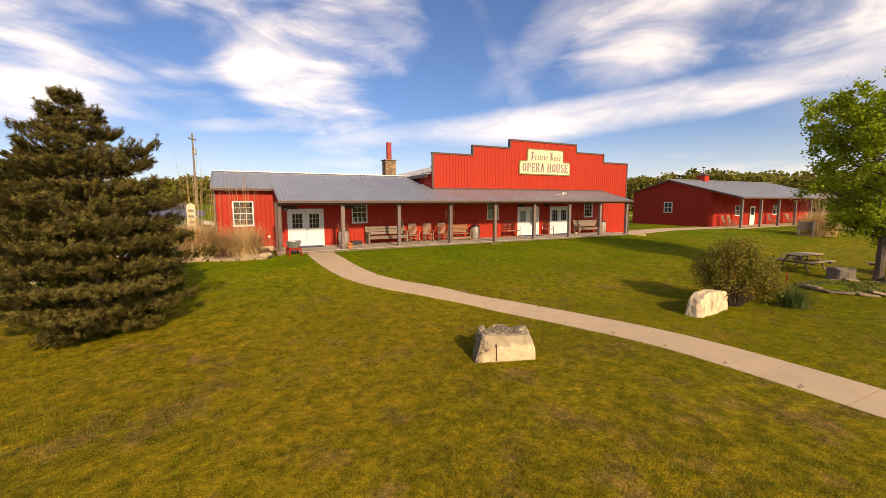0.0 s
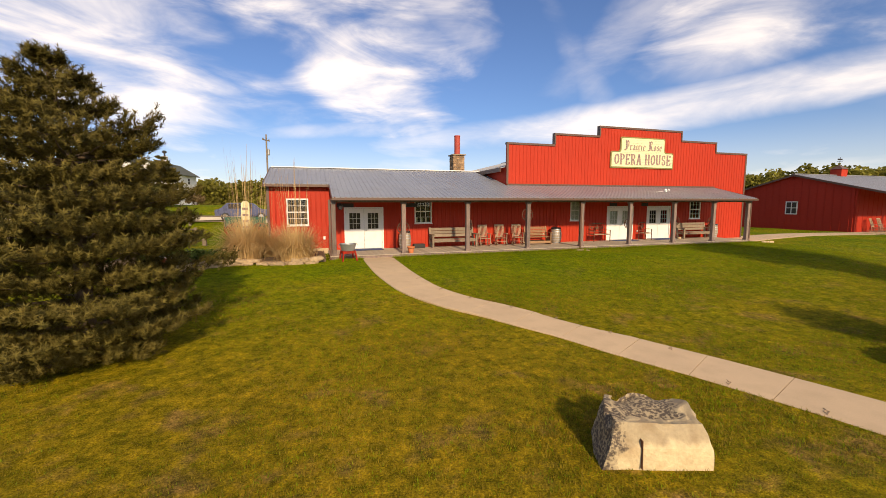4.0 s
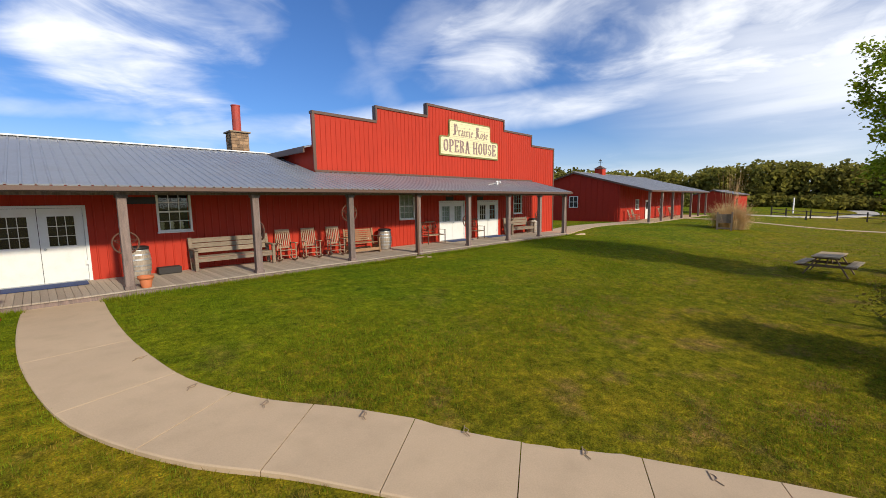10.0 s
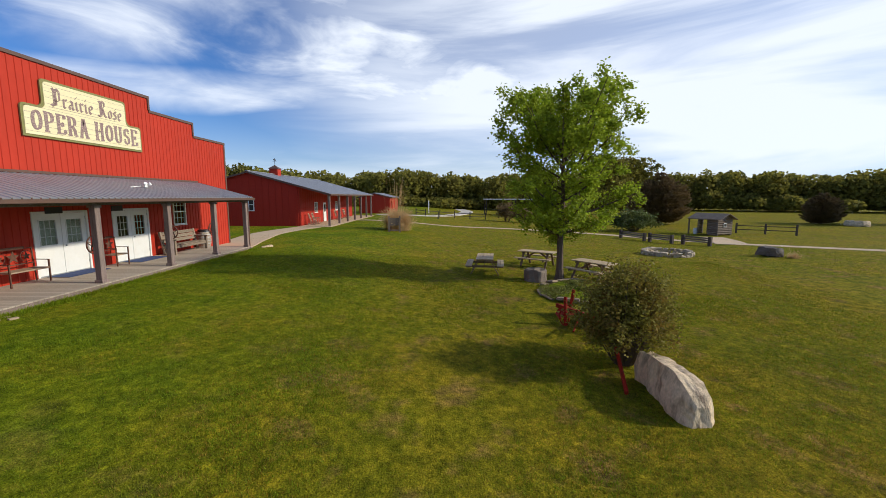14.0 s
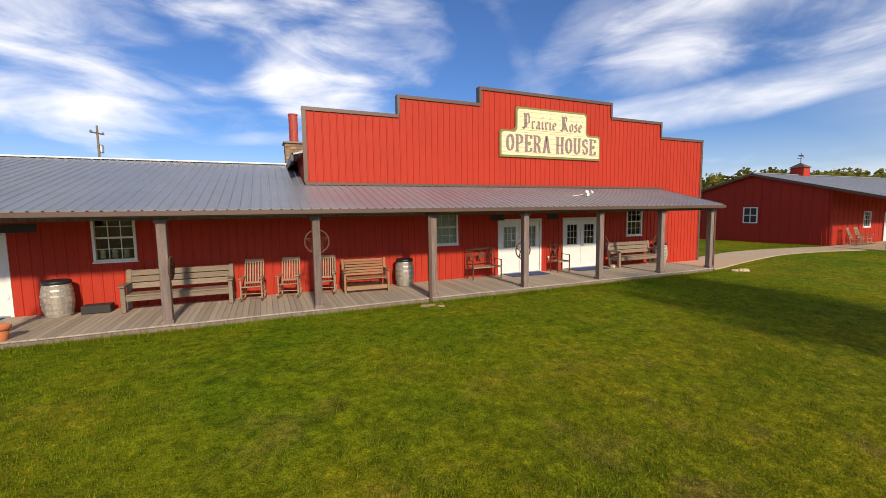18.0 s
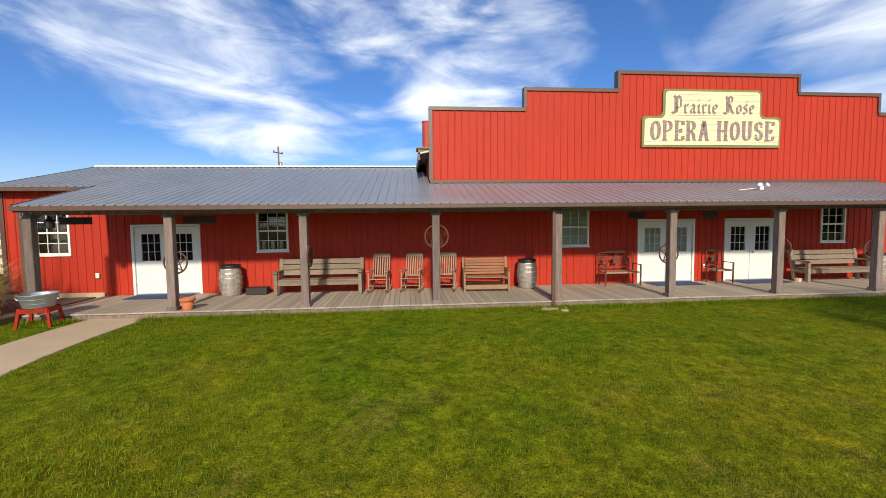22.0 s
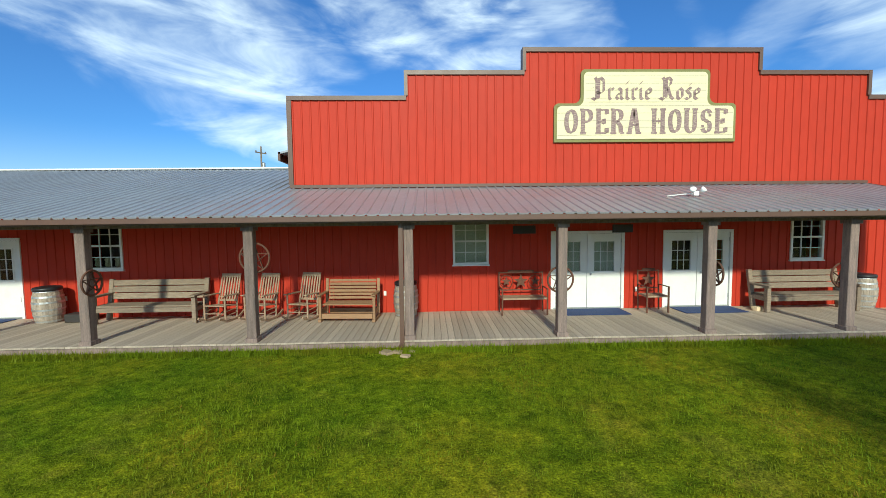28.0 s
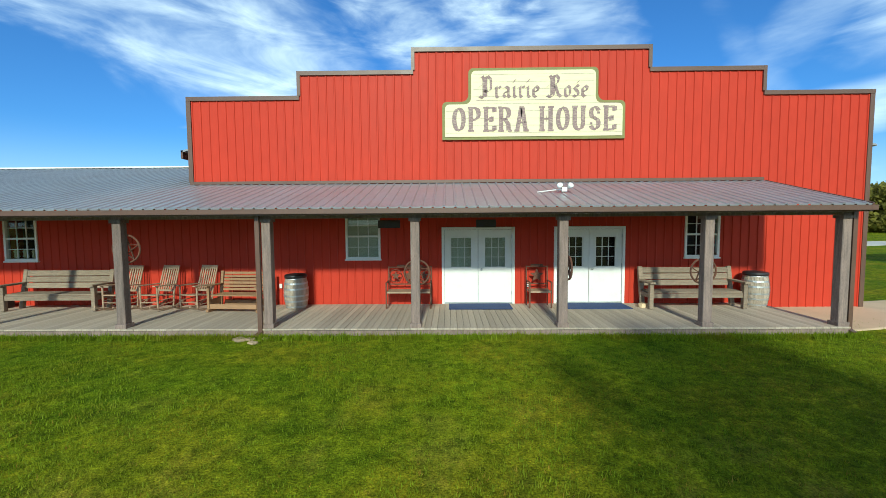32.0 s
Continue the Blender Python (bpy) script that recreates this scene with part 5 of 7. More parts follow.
def washtub(place):
    t = thing("wash_tub", "galvanised round wash tub on a red painted wooden stand", "tub", place, 12)
    b = lathe(bmesh.new(), [(0.27, 0.44), (0.35, 0.72), (0.365, 0.735), (0.35, 0.745), (0.335, 0.725), (0.26, 0.46)], 28, caps=False)
    part("tub", b, ZINC, t, smooth=True)
    part("tub_bottom", lathe(bmesh.new(), [(0.268, 0.445), (0.265, 0.46)], 28), ZINC, t)
    for z in (0.53, 0.63):
        part("bead", ring_bar(bmesh.new(), (0, 0, z), 0.27 + (z - 0.44) * 0.29, 0.008, "z", 28, 5), ZINC, t)
    for s in (-1, 1):
        part("tub_handle", ring_bar(bmesh.new(), (s * 0.37, 0, 0.66), 0.055, 0.008, "y", 14, 5), ZINC, t)
    for sx in (-1, 1):
        for sy in (-1, 1):
            b = bmesh.new()
            beam(b, (sx * 0.31, sy * 0.26, -0.03), (sx * 0.25, sy * 0.2, 0.44), 0.055, 0.055, (0, 1, 0))
            part("stand_leg", b, RUSTRED, t)
    part("stand_rail", boxes((-0.27, 0.27, -0.25, -0.21, 0.33, 0.43)), RUSTRED, t)
    part("stand_rail", boxes((-0.27, 0.27, 0.21, 0.25, 0.33, 0.43)), RUSTRED, t)
    part("stand_rail", boxes((-0.29, -0.25, -0.2, 0.2, 0.33, 0.43)), RUSTRED, t)
    part("stand_rail", boxes((0.25, 0.29, -0.2, 0.2, 0.33, 0.43)), RUSTRED, t)


washtub((-9.02, -3.05, 0.0))
solo("boot_box", boxes((-0.3, 0.3, -0.17, 0.17, 0, 0.2), bevel=0.012), mat("grey_box", (0.035, 0.03, 0.027), 0.8, 0, 0.2, 4, 30, 0.1), "low dark grey box on the porch boards", "box", (-5.2, -0.4, DECK + 0.008))
# hanging signs and lanterns under the eave
for x, w in ((-9.0, 0.75), (-6.05, 0.8), (5.7, 0.5), (7.9, 0.45)):
    t = thing("hanging_sign", "small dark plank sign hung under the porch roof", "sign", (x, -1.9, 0), group="signs under the porch roof")
    part("board", boxes((-w / 2, w / 2, -0.02, 0.02, 2.28, 2.46), bevel=0.004), mat("dark_sign", (0.03, 0.022, 0.018), 0.7, 0, 0.3, 4, 30, 0.1), t)
    for s in (-1, 1):
        part("chain", tube(bmesh.new(), (s * w * 0.4, 0, 2.46), (s * w * 0.4, 0, 2.72), 0.006, n=5), IRON, t)
t = thing("porch_lantern", "small black lantern hung beside the end post", "lantern", (-9.25, -2.35, 2.18))
part("cage", lathe(bmesh.new(), [(0.05, 0.0), (0.1, 0.03), (0.1, 0.18), (0.04, 0.26), (0.02, 0.30)], 12), IRON, t)
part("hanger", tube(bmesh.new(), (0, 0, 0.29), (0, 0, 0.5), 0.006, n=5), IRON, t)
# figurines and plants inside the windows
for x0, y in ((-4.95, 0.10),):
    for k in range(3):
        bm = lathe(bmesh.new(), [(0.03, 0), (0.07, 0.05), (0.05, 0.14), (0.07, 0.2), (0.02, 0.26)], 10)
        solo("window_figurine", bm, CREAM, "pale figurine on the inner window sill", "figurine", (x0 - 0.22 + k * 0.26, y + 0.06, 1.47), group="figurines in the window", smooth=True)
solo("sill_shelf", boxes((-5.3, -4.4, 0.06, 0.3, 1.43, 1.468)), WHITE, "white inner window shelf", "shelf")
# stones at the downspout and by the bench
rng = np.random.default_rng(9)
for x, y, s in ((2.95, -2.95, 0.15), (3.24, -2.9, 0.1), (2.74, -2.98, 0.2), (3.12, -3.2, 0.13)):
    solo("splash_stone", rough_rock(bmesh.new(), (s * 1.3, s, s * 0.35), None, 3, 0.3, (0, 0, 0), 5, x), EDGESTONE, "flat pale stone lying in the grass at the downspout", "stone", (x, y, 0.02), x * 50, group="splash stones")
solo("door_stone", rough_rock(bmesh.new(), (0.22, 0.16, 0.11), None, 2, 0.12, (0, 0, 0.05), 4, 3.0), LIME, "small pale stone lying on the porch boards", "stone", (12.1, -0.62, DECK + 0.01), 10)
for x, y, s in ((16.3, -2.95, 0.22), (16.6, -3.1, 0.3)):
    solo("edge_stone", rough_rock(bmesh.new(), (s * 1.2, s, s * 0.5), None, 2, 0.12, (0, 0, 0.02), 4, x), LIME, "pale stone in the grass at the end of the porch", "stone", (x, y, 0.0), x * 30, group="stones at the porch end")
# ---- trees, bushes, stones and tables on the lawn ----
def limb(bm, pts, r0, r1, n=7):
    for i in range(len(pts) - 1):
        t0, t1 = i / (len(pts) - 1), (i + 1) / (len(pts) - 1)
        tube(bm, pts[i], pts[i + 1], r0 + (r1 - r0) * t0, r0 + (r1 - r0) * t1, n, caps=i == len(pts) - 2)


def shade_tree(place, height, crown, seed, leaves, size, label, trunk_r=0.16, low=0.2, group="", material=None):
    """A broad-leaved tree: limbs that rise from the trunk, each with its clumps of leaves."""
    rng = np.random.default_rng(seed)
    t = thing("tree", label, "tree", place, group=group)
    bm = bmesh.new()
    top = [Vector((0, 0, -0.1)), Vector((0.03, 0.02, height * 0.22)), Vector((0.1, -0.05, height * 0.45)), Vector((0.02, 0.05, height * 0.7)), Vector((0.12, 0, height * 0.93))]
    limb(bm, top, trunk_r, 0.02)
    lathe(bm, [(trunk_r * 1.7, -0.1), (trunk_r * 1.15, 0.12), (trunk_r, 0.4)], 9)
    spots, weight = [], []
    count = 30
    girth = lambda q: float(np.interp(q, (0.13, 0.2, 0.3, 0.44, 0.52, 0.66, 0.78, 0.9, 1.0), (0.12, 0.34, 0.60, 0.88, 0.80, 0.92, 1.0, 1.0, 0.72))) * crown
    for i in range(count):
        f = (i + 0.5) / count
        z0 = height * (low + 0.50 * f)
        z1 = height * min(0.97, low + 0.06 + 0.80 * f + rng.uniform(-0.03, 0.05))
        a = i * 2.4 + rng.uniform(-0.4, 0.4)
        r = girth(z1 / height) * rng.uniform(0.72, 1.02)
        d = Vector((math.cos(a), math.sin(a), 0))
        pts = [Vector((0.05, 0, z0))]
        for k in (1, 2, 3):
            s = k / 3
            pts.append(Vector((0.05, 0, z0)) + d * r * s ** 0.85 + Vector((0, 0, (z1 - z0) * s ** 1.25)) + Vector(rng.normal(0, 0.06, 3)))
        limb(bm, pts, trunk_r * (0.42 - 0.25 * f), 0.012, 5)
        for j in range(13):
            s = rng.uniform(0.22, 1.02)
            k = min(2, int(s * 3))
            p = pts[k].lerp(pts[k + 1], s * 3 - k)
            q = p + Vector(rng.normal(0, 1, 3)) * (0.12 + 0.17 * s) * crown / 3 + Vector((0, 0, 0.12))
            if j < 6:
                tube(bm, p, q, 0.012, 0.004, 4, False)
            spots.append(q)
            weight.append(0.55 + s)
    for k in range(14):
        a, q = k * 2.4 + 1.0, rng.uniform(0.84, 0.97)
        r = girth(q) * rng.uniform(0.25, 0.95)
        s0 = Vector((0.05, 0, height * rng.uniform(0.5, 0.66)))
        e = Vector((math.cos(a) * r, math.sin(a) * r, height * q))
        mid = s0.lerp(e, 0.55) + Vector((math.cos(a), math.sin(a), 0)) * 0.12 * r
        limb(bm, [s0, mid, e], trunk_r * 0.2, 0.01, 5)
        for j in range(10):
            u = rng.uniform(0.35, 1.05)
            p = s0.lerp(mid, u / 0.55) if u < 0.55 else mid.lerp(e, (u - 0.55) / 0.45)
            spots.append(p + Vector(rng.normal(0, 1, 3)) * 0.2)
            weight.append(0.9 + u)
    for k in range(90):
        q = rng.uniform(low + 0.02, 0.98)
        a, r = rng.uniform(0, 6.283), 0.66 * girth(q) * math.sqrt(rng.uniform(0, 1))
        spots.append(Vector((0.05 + r * math.cos(a), r * math.sin(a), height * q)))
        weight.append(1.0)
    part("trunk", bm, BARK, t)
    w = np.array(weight)
    pick = rng.choice(len(spots), leaves, p=w / w.sum())
    c = np.array(spots)[pick] + rng.normal(0, 1, (leaves, 3)) * np.array([0.13, 0.13, 0.12]) * crown / 3
    part("crown", leaf_cloud("crown", c, size, material or LEAF, rng), material or LEAF, t)
    return t


def spruce(place, height, radius, seed, label, tufts=1.0, material=None, name="spruce_tree", group="", fat=1.0):
    """A spruce: whorls of drooping boughs, each a spray of needle brushes."""
    rng = np.random.default_rng(seed)
    t = thing(name, label, "tree", place, group=group)
    bm = bmesh.new()
    tube(bm, (0, 0, -0.1), (0, 0, height * 0.97), 0.05 * radius + 0.02, 0.012, 8)
    sprigs = []

    def brush(p, d, length, width):
        sprigs.append((*p, *d, length, width))

    shape = lambda q: float(np.interp(q, (0, 0.06, 0.2, 0.42, 0.6, 0.68, 0.8, 0.9, 1.0), (0.62, 0.84, 1.0, 0.96, 0.80, 0.70, 0.42, 0.26, 0.06)))
    whorls = max(8, int(height * 2.9))
    for i in range(whorls):
        f = (i + rng.uniform(0, 0.45)) / whorls
        z = height * (0.04 + 0.94 * f)
        r = radius * shape(f)
        n = max(5, int(15 * shape(f)) + 2)
        for j in range(n):
            a = 6.283 * (j + rng.uniform(-0.35, 0.35)) / n + i * 1.1
            rr = r * rng.uniform(0.74, 1.12)
            d = np.array([math.cos(a), math.sin(a), 0.0])
            side = np.array([-d[1], d[0], 0.0])
            z1 = z + rng.normal(0, 0.05)
            tip = lambda s: np.array([0, 0, z1]) + d * rr * s + np.array([0, 0, rr * (0.04 + 0.22 * f) * s - 0.09 * rr * math.sin(s * 2.6) + 0.16 * rr * max(0, s - 0.6)])
            if j % 2 == 0:
                tube(bm, Vector(tip(0)), Vector(tip(0.8)), 0.018, 0.006, 4, False)
            m = max(3, int((3 + rr * 6.0) * tufts))
            for k in range(m):
                s = 0.25 + 0.75 * (k + rng.uniform(0, 1)) / m
                sp = (1 - 0.45 * s) * rr * 0.34 + 0.05
                for sg in (-1, -0.4, 0.4, 1):
                    q = tip(s) + side * sg * sp * rng.uniform(0.4, 1.0) + np.array([0, 0, rng.normal(0.02, 0.035)])
                    brush(q, d * 0.7 + side * sg * 0.6 + np.array([0, 0, 0.55]) + rng.normal(0, 0.2, 3), fat * rng.uniform(0.15, 0.24), fat * rng.uniform(0.045, 0.075))
    part("trunk", bm, BARK, t)
    # each sprig is a needle brush: narrow blades round a twig
    A = np.array(sprigs)
    D = A[:, 3:6] / np.linalg.norm(A[:, 3:6], axis=1)[:, None]
    X = np.cross(D, (0.3, 0.2, 0.9))
    X /= np.linalg.norm(X, axis=1)[:, None]
    Y = np.cross(D, X)
    a = rng.uniform(0, 6.283, (len(A), 11, 1))
    o = (X[:, None] * np.cos(a) + Y[:, None] * np.sin(a)) * A[:, 7][:, None, None] * 0.62
    along = D[:, None] * A[:, 6][:, None, None]
    b = A[:, None, :3] + along * rng.uniform(0, 0.5, (len(A), 11, 1))
    V = np.stack([b, b + o + along * 0.3, b + along * 0.62 + o * 0.3, b + along * 0.25 - o * 0.35], 2).reshape(-1, 3)
    part("foliage", soup("foliage", V, np.arange(len(V)).reshape(-1, 4), material or NEEDLE), material or NEEDLE, t)
    return t


def layered_spruce(place, height, radius, seed, label):
    """A wide spruce: close shelves of boughs, each packed with thick upturned needle brushes, and a leader that leans."""
    rng = np.random.default_rng(seed)
    t = thing("spruce_tree", label, "tree", place)
    axis = lambda z: np.array([-0.9 * max(0.0, z / height - 0.62) ** 1.3, 0.0, z])
    bm = bmesh.new()
    limb(bm, [Vector(axis(height * k / 8)) - Vector((0, 0, 0.1 if k == 0 else 0)) for k in range(9)], 0.17, 0.02, 9)
    shape = lambda q: float(np.interp(q, (0, 0.05, 0.14, 0.28, 0.42, 0.52, 0.60, 0.70, 0.80, 0.90, 1.0), (0.66, 0.88, 1.0, 0.99, 0.93, 0.84, 0.74, 0.66, 0.50, 0.30, 0.07)))
    sprigs = []
    shelves = 13
    for i in range(shelves):
        f = i / (shelves - 1)
        z0 = height * (0.045 + 0.925 * f)
        n = 7 + int(11 * shape(f))
        for j in range(n):
            a = 6.283 * (j + rng.uniform(-0.35, 0.35)) / n + i * 0.7
            r = radius * shape(f) * rng.uniform(0.66, 1.12) * (1 + 0.10 * math.sin(3 * a + 2.3 * i)) + 0.06
            z1 = z0 + rng.normal(0, 0.045)
            d = np.array([math.cos(a), math.sin(a), 0.0])
            side = np.array([-d[1], d[0], 0.0])
            root = axis(z1)
            droop = 0.10 - 0.34 * f
            at_s = lambda u: root + d * r * u + np.array([0, 0, -droop * r * u + 0.28 * r * max(0.0, u - 0.5) ** 1.4])
            tube(bm, Vector(at_s(0)), Vector(at_s(0.55)), 0.03, 0.016, 5, False)
            tube(bm, Vector(at_s(0.55)), Vector(at_s(0.95)), 0.016, 0.006, 5, False)
            m = max(4, int(4 + r * 7))
            for k in range(m):
                u = 0.15 + 0.85 * math.sqrt((k + rng.uniform(0, 1)) / m)
                wide = 0.08 + 0.27 * r * math.sin(math.pi * min(1.0, u * 0.88))
                for _ in range(4):
                    q = at_s(u) + side * rng.uniform(-1, 1) * wide + np.array([0, 0, rng.normal(0.0, 0.055)])
                    up = d * rng.uniform(0.2, 0.9) + side * rng.normal(0, 0.35) + np.array([0, 0, rng.uniform(0.35, 1.0)])
                    sprigs.append((*q, *up, rng.uniform(0.15, 0.25), rng.uniform(0.065, 0.09)))
    part("trunk", bm, BARK, t)
    A = np.array(sprigs)
    D = A[:, 3:6] / np.linalg.norm(A[:, 3:6], axis=1)[:, None]
    X = np.cross(D, (0.3, 0.2, 0.9))
    X /= np.linalg.norm(X, axis=1)[:, None]
    Y = np.cross(D, X)
    m = 30
    a = rng.uniform(0, 6.283, (len(A), m, 1))
    o = (X[:, None] * np.cos(a) + Y[:, None] * np.sin(a)) * A[:, 7][:, None, None]
    along = D[:, None] * A[:, 6][:, None, None]
    b = A[:, None, :3] + along * rng.uniform(0, 0.85, (len(A), m, 1))
    w = np.cross(o, along)
    w *= 0.0095 / (np.linalg.norm(w, axis=2)[..., None] + 1e-9)
    V = np.stack([b - w, b + w, b + o + along * 0.22], 2).reshape(-1, 3)
    part("foliage", soup("foliage", V, np.arange(len(V)).reshape(-1, 3), NEEDLE), NEEDLE, t)
    return t


def bush(place, r, h, seed, n, size, material, label, name="bush", twigs=60, group=""):
    rng = np.random.default_rng(seed)
    t = thing(name, label, "bush", place, group=group)
    bm = bmesh.new()
    ends = []
    for i in range(twigs):
        a, b = rng.uniform(0, 6.28), rng.uniform(0.1, 1.35)
        s = rng.uniform(0.7, 1.08)
        e = Vector((math.cos(a) * math.sin(b) * r * s, math.sin(a) * math.sin(b) * r * s, 0.15 * h + math.cos(b * 0.92) * h * 0.87 * s))
        st = Vector((math.cos(a) * 0.12 * r, math.sin(a) * 0.12 * r, -0.05))
        mid = st.lerp(e, 0.5) + Vector((0, 0, 0.1 * h))
        limb(bm, [st, mid, e], 0.018, 0.004, 4)
        ends += [mid.lerp(e, k) for k in (0.3, 0.6, 0.85, 1.0)]
    part("stem", bm, BARK, t)
    c = np.array(ends)[rng.integers(0, len(ends), n)] + rng.normal(0, 1, (n, 3)) * np.array([r, r, h]) * 0.085
    c[:, 2] = np.maximum(c[:, 2], 0.03)
    part("foliage", leaf_cloud("foliage", c, size, material, rng), material, t)
    return t


def tussock(place, r, h, seed, n, label, material=None, plumes=40, group="", name="pampas_grass", category="grass clump", spread=1.0):
    """A clump of tall dry grass: arching blades and upright stalks."""
    rng = np.random.default_rng(seed)
    t = thing(name, label, category, place, group=group)
    V, F = [], []
    for i in range(n):
        a, lean = rng.uniform(0, 6.28), rng.uniform(0.12, 1.15)
        L = h * rng.uniform(0.36, 0.68) * spread
        d = np.array([math.cos(a), math.sin(a), 0])
        s = np.array([-d[1], d[0], 0]) * rng.uniform(0.008, 0.016)
        q = d * rng.uniform(0, 0.5) * r + np.array([rng.normal(0, 0.1) * r, rng.normal(0, 0.1) * r, 0])
        tilt = 0.25 * lean
        for k in range(6):
            w = s * (1 - 0.16 * k)
            V.extend([q - w, q + w])
            m = len(V)
            if k:
                F.append((m - 4, m - 3, m - 1, m - 2))
            q = q + L / 5 * (d * math.sin(tilt) + np.array([0, 0, math.cos(tilt)]))
            q[2] = max(q[2], 0.03)
            tilt += lean * rng.uniform(0.25, 0.6)
    part("foliage", soup("foliage", V, F, material or STRAW), material or STRAW, t)
    V, F = [], []
    for i in range(plumes):
        a, L = rng.uniform(0, 6.28), h * rng.uniform(0.7, 1.12)
        d = np.array([math.cos(a), math.sin(a), 0])
        s = np.array([-d[1], d[0], 0])
        p = d * rng.uniform(0, 0.4) * r
        q = p + d * r * rng.uniform(0.02, 0.5) + np.array([0, 0, L])
        for w0, w1, c0, c1 in ((0.006, 0.004, p, q), (0.011, 0.002, p + (q - p) * 0.72, q)):
            m = len(V)
            V.extend([c0 - s * w0, c0 + s * w0, c1 + s * w1, c1 - s * w1])
            F.append((m, m + 1, m + 2, m + 3))
    if plumes:
        part("plume", soup("plume", V, F, STRAW), STRAW, t)
    return t


def boulder(name, place, size, seed, label, turn=0, material=None, rough=0.16, lean=0.0, taper=0.12, rise=0.0):
    bm = rough_rock(bmesh.new(), size, None, 11, rough, (0, 0, 0), 1.7, seed)
    for v in bm.verts:
        v.co += v.co.normalized() * 0.05 * min(size) * noise.noise(v.co * 9 + Vector((seed, 0, 0)))
        v.co.z += rise * (v.co.x / size[0]) * (v.co.z / size[2] + 0.5)
    bm.transform(Matrix.Rotation(radians(lean), 4, "Y"))
    for v in bm.verts:
        q = v.co.z / size[2] + 0.5
        v.co.x *= 1.10 - taper * q
        v.co.y *= 1.05 - 0.6 * taper * q
    lo = min(v.co.z for v in bm.verts)
    bm.transform(Matrix.Translation((0, 0, -lo - 0.08)))
    return solo(name, bm, material or LIME, label, "boulder", place, turn)


def quarry_stone():
    """Pale sawn limestone with a dark lichen crust in the pits of its top; the shade of its -x end is painted in the
    same dark.
    """
    m = mat("quarry_face", (0.62, 0.49, 0.29), 0.9, 0, 0.2, 2.2, 24, 0.6, dirt=(0.40, 0.28, 0.15), dirt_amount=0.7)
    N, L = m.node_tree.nodes, m.node_tree.links
    b = N["Principled BSDF"]
    pale = b.inputs["Base Color"].links[0].from_socket
    co = N.new("ShaderNodeTexCoord")
    sep = N.new("ShaderNodeSeparateXYZ")
    L.new(co.outputs["Object"], sep.inputs[0])

    def grain(scale):
        n = N.new("ShaderNodeTexNoise")
        n.inputs["Scale"].default_value, n.inputs["Detail"].default_value = scale, 6.0
        L.new(co.outputs["Object"], n.inputs["Vector"])
        return n.outputs["Fac"]

    def op(kind, a, c):
        n = N.new("ShaderNodeMath")
        n.operation = kind
        for i, v in enumerate((a, c)):
            if isinstance(v, (int, float)):
                n.inputs[i].default_value = v
            else:
                L.new(v, n.inputs[i])
        return n.outputs[0]

    def step(v, a, c):
        n = N.new("ShaderNodeMapRange")
        n.interpolation_type = "SMOOTHSTEP"
        n.inputs["From Min"].default_value, n.inputs["From Max"].default_value = a, c
        L.new(v, n.inputs["Value"])
        return n.outputs[0]

    blot, spot = grain(5.0), grain(26.0)
    sway = op("MULTIPLY", op("SUBTRACT", blot, 0.5), 0.5)
    # shade of the end turned from the sun, painted dark
    end = step(op("ADD", op("SUBTRACT", op("MULTIPLY", sep.outputs[2], 0.25), sep.outputs[0]), sway), 0.44, 0.54)
    ring = op("ADD", op("ABSOLUTE", op("SUBTRACT", sep.outputs[0], 0.10), 0.0), sway)
    top = op("MULTIPLY", step(op("ADD", sep.outputs[2], op("MULTIPLY", sway, 0.5)), 0.38, 0.44), op("MULTIPLY", step(ring, 0.46, 0.34), step(op("ADD", sep.outputs[1], sway), -0.20, -0.06)))
    lip = op("MULTIPLY", step(op("ADD", sep.outputs[2], op("MULTIPLY", sway, 0.4)), 0.27, 0.37), 0.42)
    mask = op("MAXIMUM", op("MULTIPLY", op("MAXIMUM", end, top), op("ADD", op("MULTIPLY", step(spot, 0.38, 0.58), 0.55), 0.42)), lip)
    mix = N.new("ShaderNodeMixRGB")
    L.new(mask, mix.inputs[0]), L.new(pale, mix.inputs[1])
    mix.inputs[2].default_value = (0.075, 0.055, 0.042, 1)
    L.new(mix.outputs[0], b.inputs["Base Color"])
    return m


